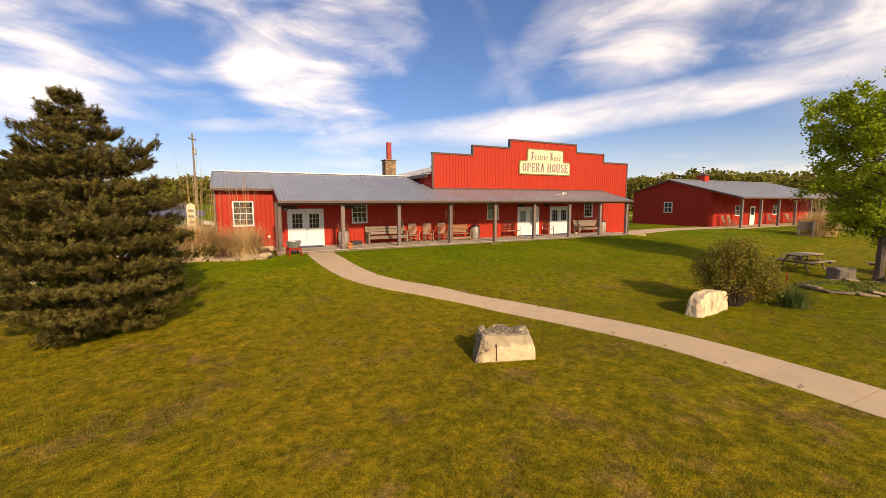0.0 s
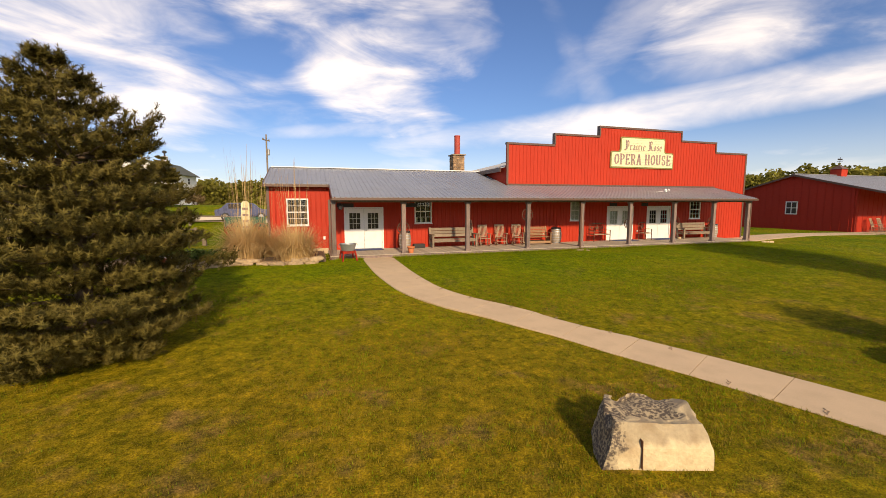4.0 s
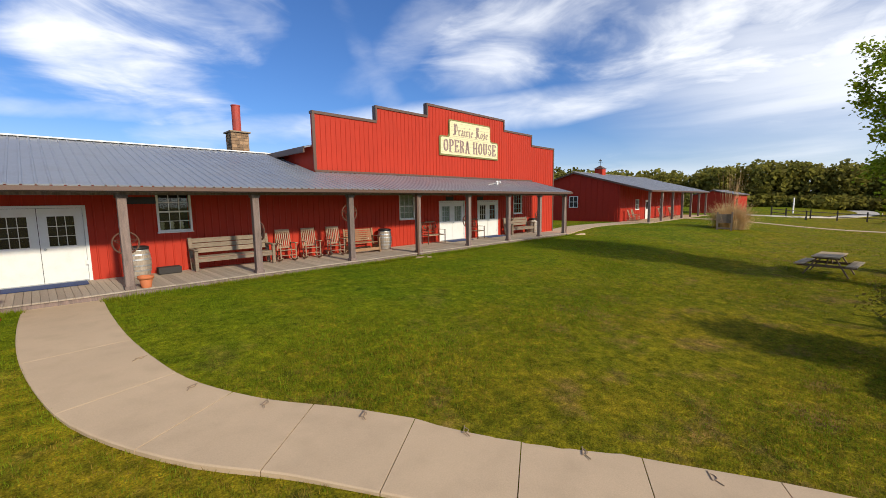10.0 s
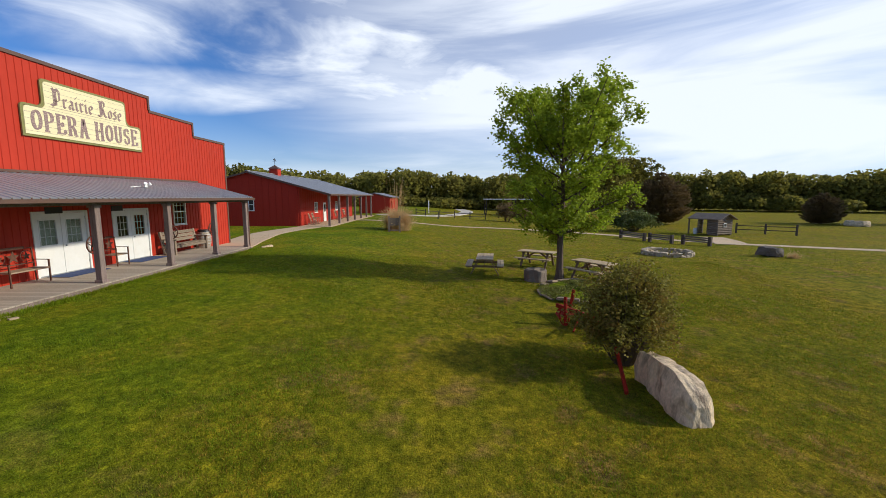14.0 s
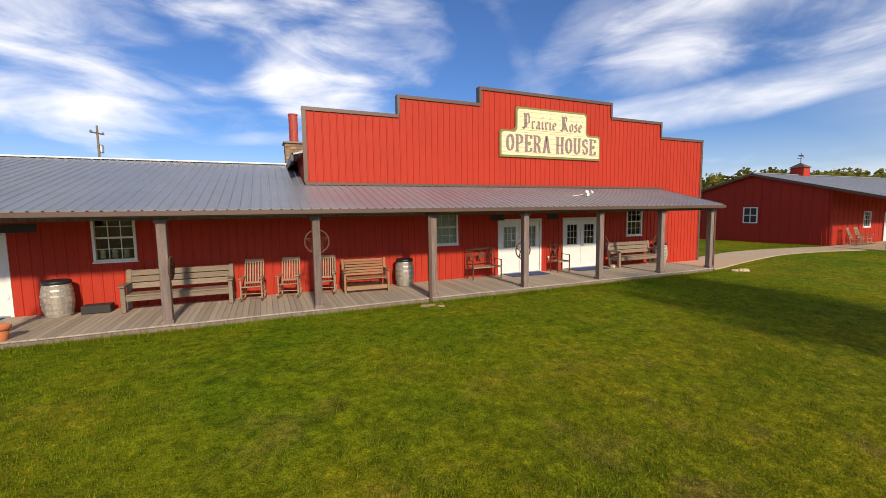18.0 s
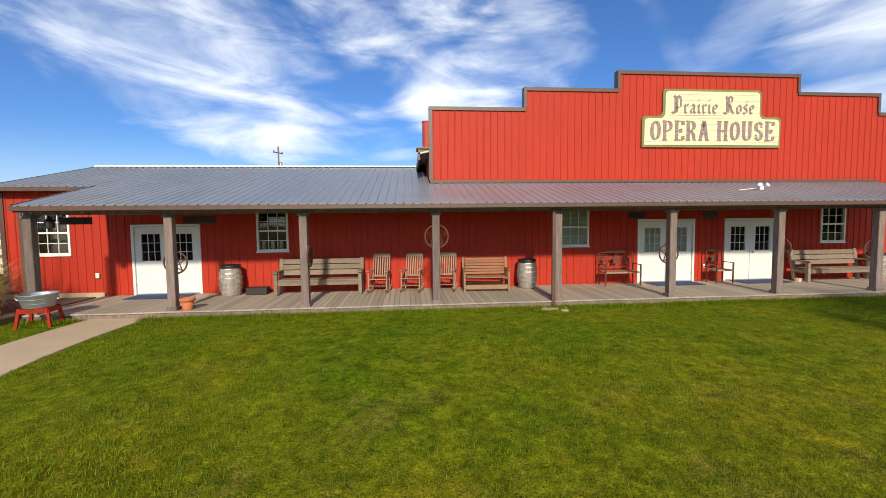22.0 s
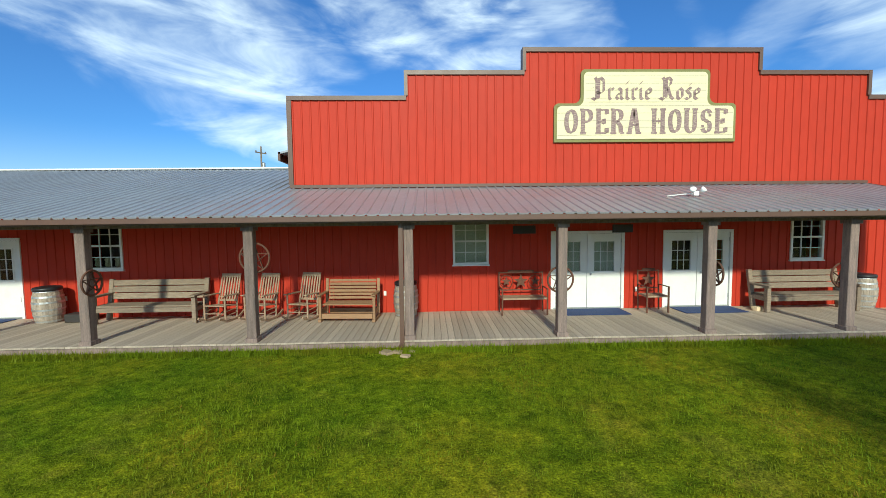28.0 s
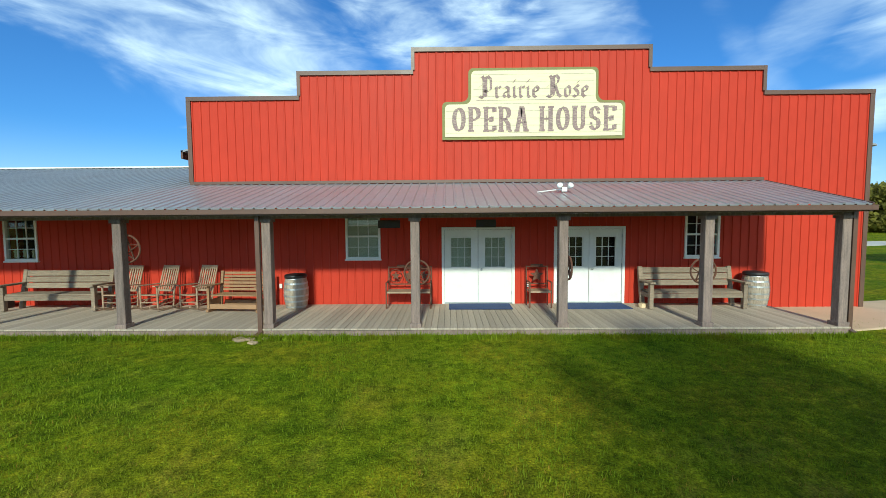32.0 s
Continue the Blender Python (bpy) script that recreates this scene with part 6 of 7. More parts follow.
def block_stone(place):
    """A squared quarry stone: a smooth pale front with drill marks, a pitted dark top and an end with its shade painted
    in.
    """
    bm = bmesh.new()
    bmesh.ops.create_cube(bm, size=1.0)
    bmesh.ops.subdivide_edges(bm, edges=bm.edges[:], cuts=15, use_grid_fill=True)
    for v in bm.verts:
        p = v.co.copy()
        top = p.z + 0.5
        x = p.x * (1.30 - 0.26 * top ** 1.5) + 0.07 * top
        y = p.y * 0.80 + 0.24 * max(0.0, top - 0.55) * (0.5 - p.y)
        z = p.z * 0.60
        q = Vector((x, y, z))
        big, small = noise.noise(q * 2.3 + Vector((4, 1, 7))), noise.noise(q * 9 + Vector((1, 5, 2)))
        front = max(0.0, -p.y * 2) ** 6
        wear = 0.035 + 0.05 * max(0.0, p.z * 2) - 0.025 * front
        q += p.normalized() * (big * wear * 1.6 + small * wear * 0.6)
        if p.z > 0.49 and abs(p.x) < 0.36 and p.y > -0.3:
            q.z -= 0.07 * (1 - (p.x / 0.36) ** 4) * (1 + 0.7 * small)
        if p.x < -0.4:
            q.x += 0.14 * (p.y + 0.5) ** 2
        v.co = q
    bm.transform(Matrix.Translation((0, 0, 0.23)))
    ob = solo("boulder", bm, quarry_stone(), "squared pale limestone block with a dark pitted top on the lawn", "boulder", place, -19)
    drill = part("drill_mark", boxes((-0.196, -0.190, -0.47, -0.40, 0.0, 0.34)), RUST, ob)
    drill.matrix_basis = pose(0, 0.022, 0, -4)
    return ob


def slab_stone(place):
    """A long limestone slab set on edge: a rough stained face, a pale top that drops to a blunt worn end."""
    bm = bmesh.new()
    bmesh.ops.create_cube(bm, size=1.0)
    bmesh.ops.subdivide_edges(bm, edges=bm.edges[:], cuts=17, use_grid_fill=True)
    for v in bm.verts:
        p = v.co.copy()
        up, s = p.z + 0.5, p.x + 0.5
        tall = float(np.interp(s, (0, 0.05, 0.14, 0.30, 0.45, 0.8, 1.0), (0.38, 0.52, 0.64, 0.73, 0.74, 0.70, 0.62)))
        wide = (0.62 - 0.30 * s) * (1 - 0.45 * max(0.0, 1 - s / 0.14) ** 2)
        q = Vector((p.x * 1.70, p.y * wide * (1 - 0.40 * up ** 1.6), up * tall))
        q.x += 0.10 * up * (0.5 - s) if s < 0.5 else 0.05 * up
        big = noise.noise(q * 2.6 + Vector((3, 8, 1)))
        rib = noise.noise(Vector((q.x * 7, q.y * 3, q.z * 1.2)))
        fine = noise.noise(q * 13)
        out = Vector((p.x * 0.5, p.y * 2, 0.6 * max(0.0, p.z))).normalized()
        v.co = q + out * (0.07 * big + 0.035 * rib + 0.018 * fine)
    bm.transform(Matrix.Translation((0, 0, -0.06)))
    return solo("boulder", bm, LIME, "long white limestone slab set on edge beside a bush", "boulder", place, 3)


def at(x, y, dz=0.0):
    return (x, y, ground_z(x, y) + dz)


layered_spruce(at(-14.55, -11.65), 5.5, 2.1, 3, "broad olive-green spruce with layered boughs down to the ground")
shade_tree(at(11.15, -17.7), 7.9, 3.15, 11, 44000, 0.086, "young leafy elm with a fresh green upswept crown on the lawn")
block_stone(at(-6.55, -16.98))
slab_stone(at(1.10, -16.90))
tussock(at(4.2, -17.75), 0.75, 0.95, 18, 420, "green strap-leaved iris clump beside the plough", material=WEED, plumes=0, name="iris_clump", category="plant", spread=1.3)
tussock(at(5.3, -16.9), 0.8, 0.8, 19, 520, "rank green weeds growing through the plough", material=SEDGE, plumes=0, name="weed_clump", category="plant", spread=1.1)
bush(at(2.75, -16.78), 1.3, 1.95, 21, 20000, 0.045, LEAFDARK, "rounded twiggy bush with small bronze-green leaves", twigs=120)


def plow(place, turn):
    t = thing("old_plow", "rusty red horse-drawn plough half hidden in weeds", "farm implement", place, turn)
    b = bmesh.new()
    beam(b, (-0.9, 0, 0.28), (0.9, 0.05, 0.34), 0.09, 0.12, bevel=0.01)
    part("main_beam", b, RUSTRED, t)
    for s in (-1, 1):
        b = bmesh.new()
        beam(b, (0.5, 0.1 * s, 0.32), (1.35, 0.28 * s, 0.75), 0.04, 0.05)
        part("handle", b, RUSTRED, t)
    for x, y, lean in ((-0.75, 0.35, 0.12), (0.1, -0.4, -0.1)):
        b = bmesh.new()
        beam(b, (x, y, -0.05), (x + lean, y + 0.04, 0.78), 0.05, 0.11, (1, 0, 0), bevel=0.008)
        part("upright", b, RUSTRED, t)
        b = bmesh.new()
        tube(b, (x, y, 0.28), (x, 0.02, 0.3), 0.03)
        part("axle", b, RUSTRED, t)
    b = bmesh.new()
    ring_bar(b, (0.1, -0.45, 0.22), 0.21, 0.016, "y", 20, 6)
    for k in range(6):
        tube(b, (0.1, -0.45, 0.22), (0.1 + 0.21 * math.cos(k * 1.047), -0.45, 0.22 + 0.21 * math.sin(k * 1.047)), 0.008, n=5)
    part("wheel", b, RUSTRED, t)
    b = bmesh.new()
    vs = [b.verts.new(p) for p in ((-0.9, -0.05, 0.02), (-0.35, -0.28, 0.0), (-0.25, -0.1, 0.3), (-0.7, 0.02, 0.34), (-0.88, -0.02, 0.04), (-0.33, -0.25, 0.03), (-0.24, -0.06, 0.32), (-0.69, 0.06, 0.35))]
    for f in ((0, 1, 2, 3), (7, 6, 5, 4), (0, 4, 5, 1), (1, 5, 6, 2), (2, 6, 7, 3), (3, 7, 4, 0)):
        b.faces.new([vs[i] for i in f])
    part("share", b, RUSTRED, t)
    b = bmesh.new()
    tube(b, (0.2, 0.0, 0.3), (0.9, -0.75, 0.12), 0.022)
    part("draw_rod", b, RUSTRED, t)
    b = bmesh.new()
    beam(b, (2.74, -1.10, 0.42), (3.76, -1.75, 0.0), 0.06, 0.08, bevel=0.006)
    part("tongue", b, RUSTRED, t, "long red-painted tongue lying under the bush")


plow(at(5.45, -16.6), 200)


def stone_ring(name, label, place, rx, ry, n, seed, h=0.22, turn=0, fill=None):
    rng = np.random.default_rng(seed)
    t = thing(name, label, "stone ring", place, turn)
    for i in range(2 * n):
        a = 6.283 * (i % n + (0.5 if i >= n else 0) + rng.uniform(-0.15, 0.15)) / n
        if rng.random() < ((0.75 if i >= n else 0.35) if fill else (0.06 if i >= n else 0)):
            continue
        bm = rough_rock(bmesh.new(), (6.0 * max(rx, ry) / n * rng.uniform(0.7, 1.1), rng.uniform(0.2, 0.32), 0.5 * h * rng.uniform(0.7, 1.2)), None, 3, 0.3, (0, 0, 0), 3.5, float(i) + seed)
        part("stone", bm, LIMEDARK if fill else RINGSTONE, t).matrix_basis = pose(rx * math.cos(a), ry * math.sin(a), h * (0.2 if i < n else 0.62), rng.normal(0, 5), rng.normal(0, 5), math.degrees(math.atan2(ry * math.cos(a), -rx * math.sin(a))) + rng.normal(0, 8))
    if fill:
        bm = lathe(bmesh.new(), [(0.99, 0.0), (0.8, 0.10), (0.05, 0.13)], 20)
        bm.transform(Matrix.Diagonal((rx, ry, 1, 1)))
        part("fill", bm, LAWN, t)
        m = 13000
        a, r = rng.uniform(0, 6.28, m), np.sqrt(rng.uniform(0, 1.12, m))
        tall = 0.6 + 0.4 * np.sin(3 * a + 1.0)
        c = np.stack([rx * r * np.cos(a), ry * r * np.sin(a), 0.02 + rng.uniform(0.0, 0.26, m) * tall * np.clip(1.25 - r, 0.2, 1)], 1)
        part("ground_cover", leaf_cloud("ground_cover", c, 0.036, SEDGE, rng, flat=1.0, long=4.0, up=0.9), SEDGE, t, "rank grey-green weeds")
    return t


stone_ring("raised_bed", "low stone-edged bed overgrown with weeds round the elm", at(9.0, -17.75), 1.75, 1.25, 15, 31, h=0.15, fill=True, turn=-25)
stone_ring("fire_ring", "round stacked limestone fire ring on the lawn", at(19.4, -26.6), 1.32, 1.32, 21, 41, h=0.34)
bm = lathe(bmesh.new(), [(0.50, -0.05), (0.46, 0.14), (0.44, 0.42), (0.38, 0.47), (0.2, 0.45), (0.02, 0.46)], 22)
for v in bm.verts:
    v.co += noise.noise_vector(v.co * 4) * 0.09
solo("tree_stump", bm, LOG, "broad weathered tree stump on the lawn", "stump", at(10.95, -16.65))
boulder("boulder", at(18.75, -32.4), (1.1, 0.7, 0.6), 14.0, "dark weathered rock lying in the grass", turn=20, material=DARKROCK)
tussock(at(17.85, -33.1), 0.55, 0.62, 17, 260, "low dry grass tuft beside a rock", plumes=6)


def picnic_table():
    t = thing("picnic_table", "weathered wooden picnic table with attached benches on the lawn", "table", (0, 0, 0), group="picnic tables on the lawn")
    for k in range(5):
        part("top_board", boxes((-0.92, 0.92, -0.37 + k * 0.15, -0.23 + k * 0.15, 0.71, 0.75)), PICNIC, t)
    for s in (-1, 1):
        for k in (0, 1):
            y = s * (0.62 + 0.145 * k)
            part("seat_board", boxes((-0.92, 0.92, y - 0.068, y + 0.068, 0.42, 0.46)), PICNIC, t)
    for x in (-0.62, 0.62):
        for s in (-1, 1):
            b = bmesh.new()
            beam(b, (x, s * 0.62, 0), (x, s * 0.22, 0.71), 0.04, 0.10, (1, 0, 0))
            part("leg", b, PICNICSHADE, t)
        part("seat_bearer", boxes((x + 0.022, x + 0.06, -0.8, 0.8, 0.33, 0.42)), PICNICSHADE, t)
        part("top_bearer", boxes((x + 0.022, x + 0.06, -0.36, 0.36, 0.63, 0.71)), PICNICSHADE, t)
        b = bmesh.new()
        beam(b, (x, 0, 0.37), (x * 0.2, 0, 0.69), 0.04, 0.08)
        part("brace", b, PICNICSHADE, t)
    return t


table = picnic_table()
table.matrix_basis = pose(*at(12.5, -14.7), 0, 0, -7)
for x, y, r in ((14.5, -17.5, 56), (11.2, -19.15, 34)):
    copy_thing(table, pose(*at(x, y), 0, 0, r))
# ---- beyond the lawn ----
def far_woods():
    """The belt of woods that closes the view: leaf clumps on many uneven crowns."""
    rng = np.random.default_rng(77)
    C, S = [], []
    line = [(-160, 95), (-90, 112), (-30, 118), (40, 108), (85, 84), (112, 40), (118, -5), (122, -45), (118, -85), (105, -125), (85, -165)]
    P = spline(line, 2.8)
    for i, p in enumerate(P):
        for row in range(3):
            hgt = (rng.uniform(9.0, 10.6) + (1.0 if row == 1 else 0) if row < 2 else rng.uniform(2.5, 5.0)) + 0.8 * math.sin(i * 0.37)
            r = rng.uniform(3.2, 5.2)
            o = Vector((rng.normal(0, 1.5), rng.normal(0, 1.5), 0)) + (p.normalized() * (0, 7, -4)[row])
            n = 620
            a, b = rng.uniform(0, 6.28, n), np.arccos(rng.uniform(-0.9, 1, n))
            rad = rng.uniform(0.72, 1.03, n)
            c = np.stack([o.x + p.x + np.cos(a) * np.sin(b) * r * rad, o.y + p.y + np.sin(a) * np.sin(b) * r * rad, hgt * 0.52 + np.cos(b) * hgt * 0.5 * rad], 1)
            C.append(c)
    c = np.concatenate(C)
    c[:, 2] = np.maximum(c[:, 2], 0.4) - 0.9 * (c[:, 1] < 20)
    me = leaf_cloud("woods", c, 0.78, WOODS, rng, flat=0.8, long=1.2)
    tagged(new("woods", me), "belt of green woods along the edge of the fields", "woods", kind="stuff")


far_woods()


def gable_shed(name, label, x0, x1, y0, y1, eave, ridge, material, porch=0.0, posts=0, roofing=None, holes=()):
    """A steel barn with its ridge along x; the front slope runs on over a porch at y0."""
    t = thing(name, label, "building", kind="structure")
    ym = (y0 + y1) / 2
    slope = (ridge - eave) / (ym - y0)
    w = part("front_wall", boxes((x0, x1, y0 + 0.01, y0 + 0.05, -0.1, 0.05)), MORTAR, t)
    siding(w, x0, x1, 0, lambda x: eave - 0.05, list(holes), y=y0, pitch=0.61, material=material)
    bk = part("back_wall", boxes((x0, x1, y1 - 0.12, y1, -0.1, eave - 0.05)), material, t)
    for x in (x0, x1):
        g = slab(bmesh.new(), [(y0 + 0.145, -0.1), (y0 + 0.145, eave - 0.05), (ym, ridge - 0.08), (y1 - 0.125, eave - 0.05), (y1 - 0.125, -0.1)], -0.06, 0.06)
        for i in range(int((y1 - y0) / 0.61)):
            yy = y0 + 0.4 + i * 0.61
            if yy < y1 - 0.3:
                zt = ridge - 0.1 - abs(yy - ym) * slope
                box(g, yy - 0.02, yy + 0.02, 0.0 if x == x1 else 0.055, 0.085, 0.02, zt)
        g.transform(Matrix.Translation((x, 0, 0)) @ Matrix.Rotation(radians(90), 4, "Z"))
        part("gable_wall", g, material, t)
    rf = part("roof", boxes((x0 - 0.3, x1 + 0.3, ym - 0.12, ym + 0.12, ridge + 0.01, ridge + 0.06)), roofing or ROOF, t)
    ylow = y0 - porch - 0.25
    roof_sheets(rf, x0 - 0.3, x1 + 0.3, (ylow, ridge - slope * (ym - ylow)), (ym, ridge), roofing, pitch=0.46, per=6)
    roof_sheets(rf, x0 - 0.3, x1 + 0.3, (y1 + 0.3, ridge - slope * (y1 + 0.3 - ym)), (ym, ridge), roofing, pitch=0.46, per=6)
    zl = ridge - slope * (ym - ylow)
    part("fascia", boxes((x0 - 0.3, x1 + 0.3, ylow - 0.05, ylow - 0.004, zl - 0.15, zl - 0.01)), BROWN, t)
    for yy in (ylow, y1 + 0.3):
        b = bmesh.new()
        beam(b, (x0 - 0.32, yy, ridge - slope * abs(ym - yy) - 0.09), (x0 - 0.32, ym, ridge - 0.09), 0.04, 0.16)
        part("rake_trim", b, BROWN, t)
    for k in range(posts):
        px = x0 + 0.05 + (x1 - x0 - 0.1) * k / (posts - 1)
        part("porch_post", boxes((px - 0.1, px + 0.1, y0 - porch - 0.1, y0 - porch + 0.1, -0.05, ridge - slope * (ym - y0 + porch) - 0.12)), POST, t)
    return t


BX0, BY0 = 32.4, 0.85
barn = gable_shed("red_barn", "dark red steel barn with a grey roof and a posted porch", BX0, BX0 + 21, BY0, BY0 + 9.4, 3.83, 5.1, RED_DARK, porch=2.75, posts=7,
                  holes=[(BX0 + 4.2, BX0 + 5.2, 1.1, 2.2), (BX0 + 7.2, BX0 + 8.2, 0.0, 2.1), (BX0 + 12, BX0 + 13, 1.1, 2.2)])
window(barn, BX0 + 4.2, 1.1, 1.0, 1.1, BY0), window(barn, BX0 + 12, 1.1, 1.0, 1.1, BY0)
d = part("door", boxes((BX0 + 7.2, BX0 + 8.2, BY0 - 0.02, BY0 + 0.06, 0.02, 2.1)), WHITE, barn, "white door")
# barn panes are opaque: the dim room behind is painted on them
part("door_pane", boxes((BX0 + 7.4, BX0 + 8.0, BY0 - 0.025, BY0 - 0.021, 1.1, 1.9)), GLOOM, d)
# west window of the barn, set in its gable wall
wf = bmesh.new()
for q in ((-0.5, 0.5, 1.15, 1.23), (-0.5, 0.5, 2.27, 2.35), (-0.5, -0.42, 1.23, 2.27), (0.42, 0.5, 1.23, 2.27), (-0.42, 0.42, 1.72, 1.78), (-0.03, 0.03, 1.23, 1.72), (-0.03, 0.03, 1.78, 2.27)):
    box(wf, BX0 - 0.12, BX0 - 0.065, BY0 + 4.75 + q[0], BY0 + 4.75 + q[1], q[2] + 0.25, q[3] + 0.25)
wb = part("window", wf, WHITE, barn, "white window in the gable wall")
part("pane", boxes((BX0 - 0.085, BX0 - 0.07, BY0 + 4.33, BY0 + 5.17, 1.48, 2.52)), GLOOM, wb)
cup = part("cupola", boxes((BX0 + 5.6, BX0 + 6.5, BY0 + 4.25, BY0 + 5.15, 4.95, 5.7)), RED, barn, "red cupola on the ridge")
b = bmesh.new()
bmesh.ops.create_cone(b, cap_ends=True, segments=4, radius1=0.8, radius2=0.02, depth=0.4)
b.transform(Matrix.Translation((BX0 + 6.05, BY0 + 4.7, 5.9)) @ Matrix.Rotation(radians(45), 4, "Z"))
part("cupola_roof", b, BROWN, cup)
b = tube(bmesh.new(), (BX0 + 6.05, BY0 + 4.7, 6.05), (BX0 + 6.05, BY0 + 4.7, 6.85), 0.02, n=6)
beam(b, (BX0 + 5.7, BY0 + 4.7, 6.65), (BX0 + 6.4, BY0 + 4.7, 6.65), 0.02, 0.12)
beam(b, (BX0 + 6.05, BY0 + 4.45, 6.45), (BX0 + 6.05, BY0 + 4.95, 6.45), 0.02, 0.03)
part("weather_vane", b, IRON, cup)
shed2 = gable_shed("small_red_barn", "smaller red steel barn with a grey roof in the distance", 62, 72, -3.5, 1.7, 2.75, 3.35, RED, roofing=ROOF, holes=[(63.2, 64.4, 0, 2.1)])
part("door", boxes((63.2, 64.4, -9.82, -9.74, 0.02, 2.1)), WHITE, shed2, "white door")
# ---- the garden at the west end, the house across the road ----
rng = np.random.default_rng(12)
bedwall = thing("garden_wall", "low dry-stacked limestone edging round the garden bed", "garden wall")
edge = spline([(-17.8, -6.1), (-16.5, -5.2), (-15.45, -4.35), (-14.3, -3.5), (-13.2, -2.95), (-11.8, -3.45), (-10.45, -3.4), (-9.85, -3.1)], 0.62)
for course in range(2):
    for i, (a, b2) in enumerate(zip(edge, edge[1:])):
        if course and rng.random() < 0.25:
            continue
        d = b2 - a
        L = d.length * rng.uniform(0.8, 1.05)
        bm = rough_rock(bmesh.new(), (L, rng.uniform(0.28, 0.46), rng.uniform(0.10, 0.19)), None, 3, 0.42, (0, 0, 0), 4.5, i + 40 * course)
        c = a.lerp(b2, 0.5 + 0.3 * course)
        part("stone", bm, EDGESTONE, bedwall).matrix_basis = pose(c.x, c.y, ground_z(c.x, c.y) + 0.05 + 0.12 * course, 0, 0, math.degrees(math.atan2(d.y, d.x)) + rng.normal(0, 6))
bm = bmesh.new()
top = [(-17.7, -5.8), (-15.35, -4.15), (-14.2, -3.3), (-13.2, -2.75), (-11.8, -3.25), (-10.45, -3.2), (-9.95, -3.0), (-9.95, -0.05), (-12.5, -0.05), (-12.6, 0.5), (-18.5, 0.8)]
vs = [bm.verts.new((x, y, 0.13 + 0.02 * math.sin(x * 3))) for x, y in top]
lo = [bm.verts.new((x, y, -0.6)) for x, y in top]
bm.faces.new(vs)
for i in range(len(top)):
    bm.faces.new((vs[i], lo[i], lo[(i + 1) % len(top)], vs[(i + 1) % len(top)]))
bmesh.ops.recalc_face_normals(bm, faces=bm.faces)
solo("garden_bed", bm, SOIL, "bare brown soil of the raised garden bed", "garden bed", kind="structure")
for x, y, r, h, sd, n, k in ((-13.1, -2.45, 1.0, 4.5, 61, 1800, 30), (-11.15, -2.85, 1.25, 3.8, 62, 2000, 32), (-12.4, -1.5, 0.8, 3.6, 64, 700, 12)):
    tussock((x, y, 0.12), r, h, sd, n, "tall straw-coloured pampas grass with bare stalks in the garden bed", plumes=k, group="pampas grass clumps", spread=0.66)
tussock(at(30.6, -8.55), 1.8, 4.3, 65, 3600, "straw-coloured pampas grass clump on the lawn", plumes=60, group="pampas grass clumps", spread=0.78)
for x, y, r, h, sd in ((-17.3, -1.2, 1.25, 2.5, 71), (-16.2, -1.9, 0.95, 1.9, 75), (-18.6, -1.6, 1.1, 2.2, 76)):
    bush((x, y, 0.1), r, h, sd, 12000, 0.038, WILLOW, "loose yellow-green willow shrub in the garden bed", name="willow_shrub", twigs=110, group="willow shrubs")
for x, y, r, h, sd in ((-14.9, -2.6, 0.8, 0.5, 72), (-14.0, -2.0, 0.7, 0.45, 73), (-15.9, -2.9, 0.8, 0.5, 74)):
    bush((x, y, 0.12), r, h, sd, 1500, 0.08, WEED, "low green perennial in the garden bed", name="perennial", twigs=30, group="low perennials")


def cow_statue(place, turn):
    """A small painted farm-animal statue, in one piece."""
    bm = bmesh.new()
    for c, s in (((0, 0, 0.42), (0.40, 0.17, 0.19)), ((0.36, 0, 0.52), (0.15, 0.11, 0.15)), ((0.53, 0, 0.47), (0.13, 0.085, 0.095)), ((-0.3, 0, 0.45), (0.16, 0.16, 0.17))):
        r = bmesh.ops.create_uvsphere(bm, u_segments=14, v_segments=10, radius=1.0)
        for v in r["verts"]:
            v.co = Vector((v.co.x * s[0] + c[0], v.co.y * s[1] + c[1], v.co.z * s[2] + c[2]))
    for x in (-0.3, 0.26):
        for y in (-0.1, 0.1):
            tube(bm, (x, y, 0.0), (x, y, 0.4), 0.045, 0.07, 8)
    for s in (-1, 1):
        tube(bm, (0.43, 0.08 * s, 0.58), (0.40, 0.22 * s, 0.57), 0.035, 0.015, 6)
    me = mesh_of(bm, "cow_statue", COWRED, True)
    me.materials.append(WHITE)
    for p in me.polygons:
        c = p.center
        if c.x > 0.47 or (c.z > 0.54 and c.x > -0.15) or c.z < 0.16:
            p.material_index = 1
    ob = new("cow_statue", me)
    ob.matrix_basis = pose(*place, 0, 0, turn) @ Matrix.Scale(0.82, 4)
    tagged(ob, "small red and white painted calf statue by the garden wall", "statue")


cow_statue(at(-15.65, -3.95, 0.08), -30)
sb = thing("garden_sign", "tall cream board with an arched top among the pampas grass", "sign", (-13.55, 1.2, 0), -24)
part("post", boxes((-0.05, 0.05, 0.02, 0.12, 0, 2.4)), LOG, sb)
part("board", slab(bmesh.new(), [(-0.22, 0.75), (0.22, 0.75), (0.22, 2.4)] + curve(0, 2.4, 0.22, 0.2, 0, 180, 8)[1:-1] + [(-0.22, 2.4)], -0.02, 0.02), CREAM, sb)
for k in range(5):
    part("text_bar", boxes((-0.15, 0.15, -0.026, -0.021, 0.95 + k * 0.3, 1.07 + k * 0.3)), LETTER, sb, "unreadable painted line")


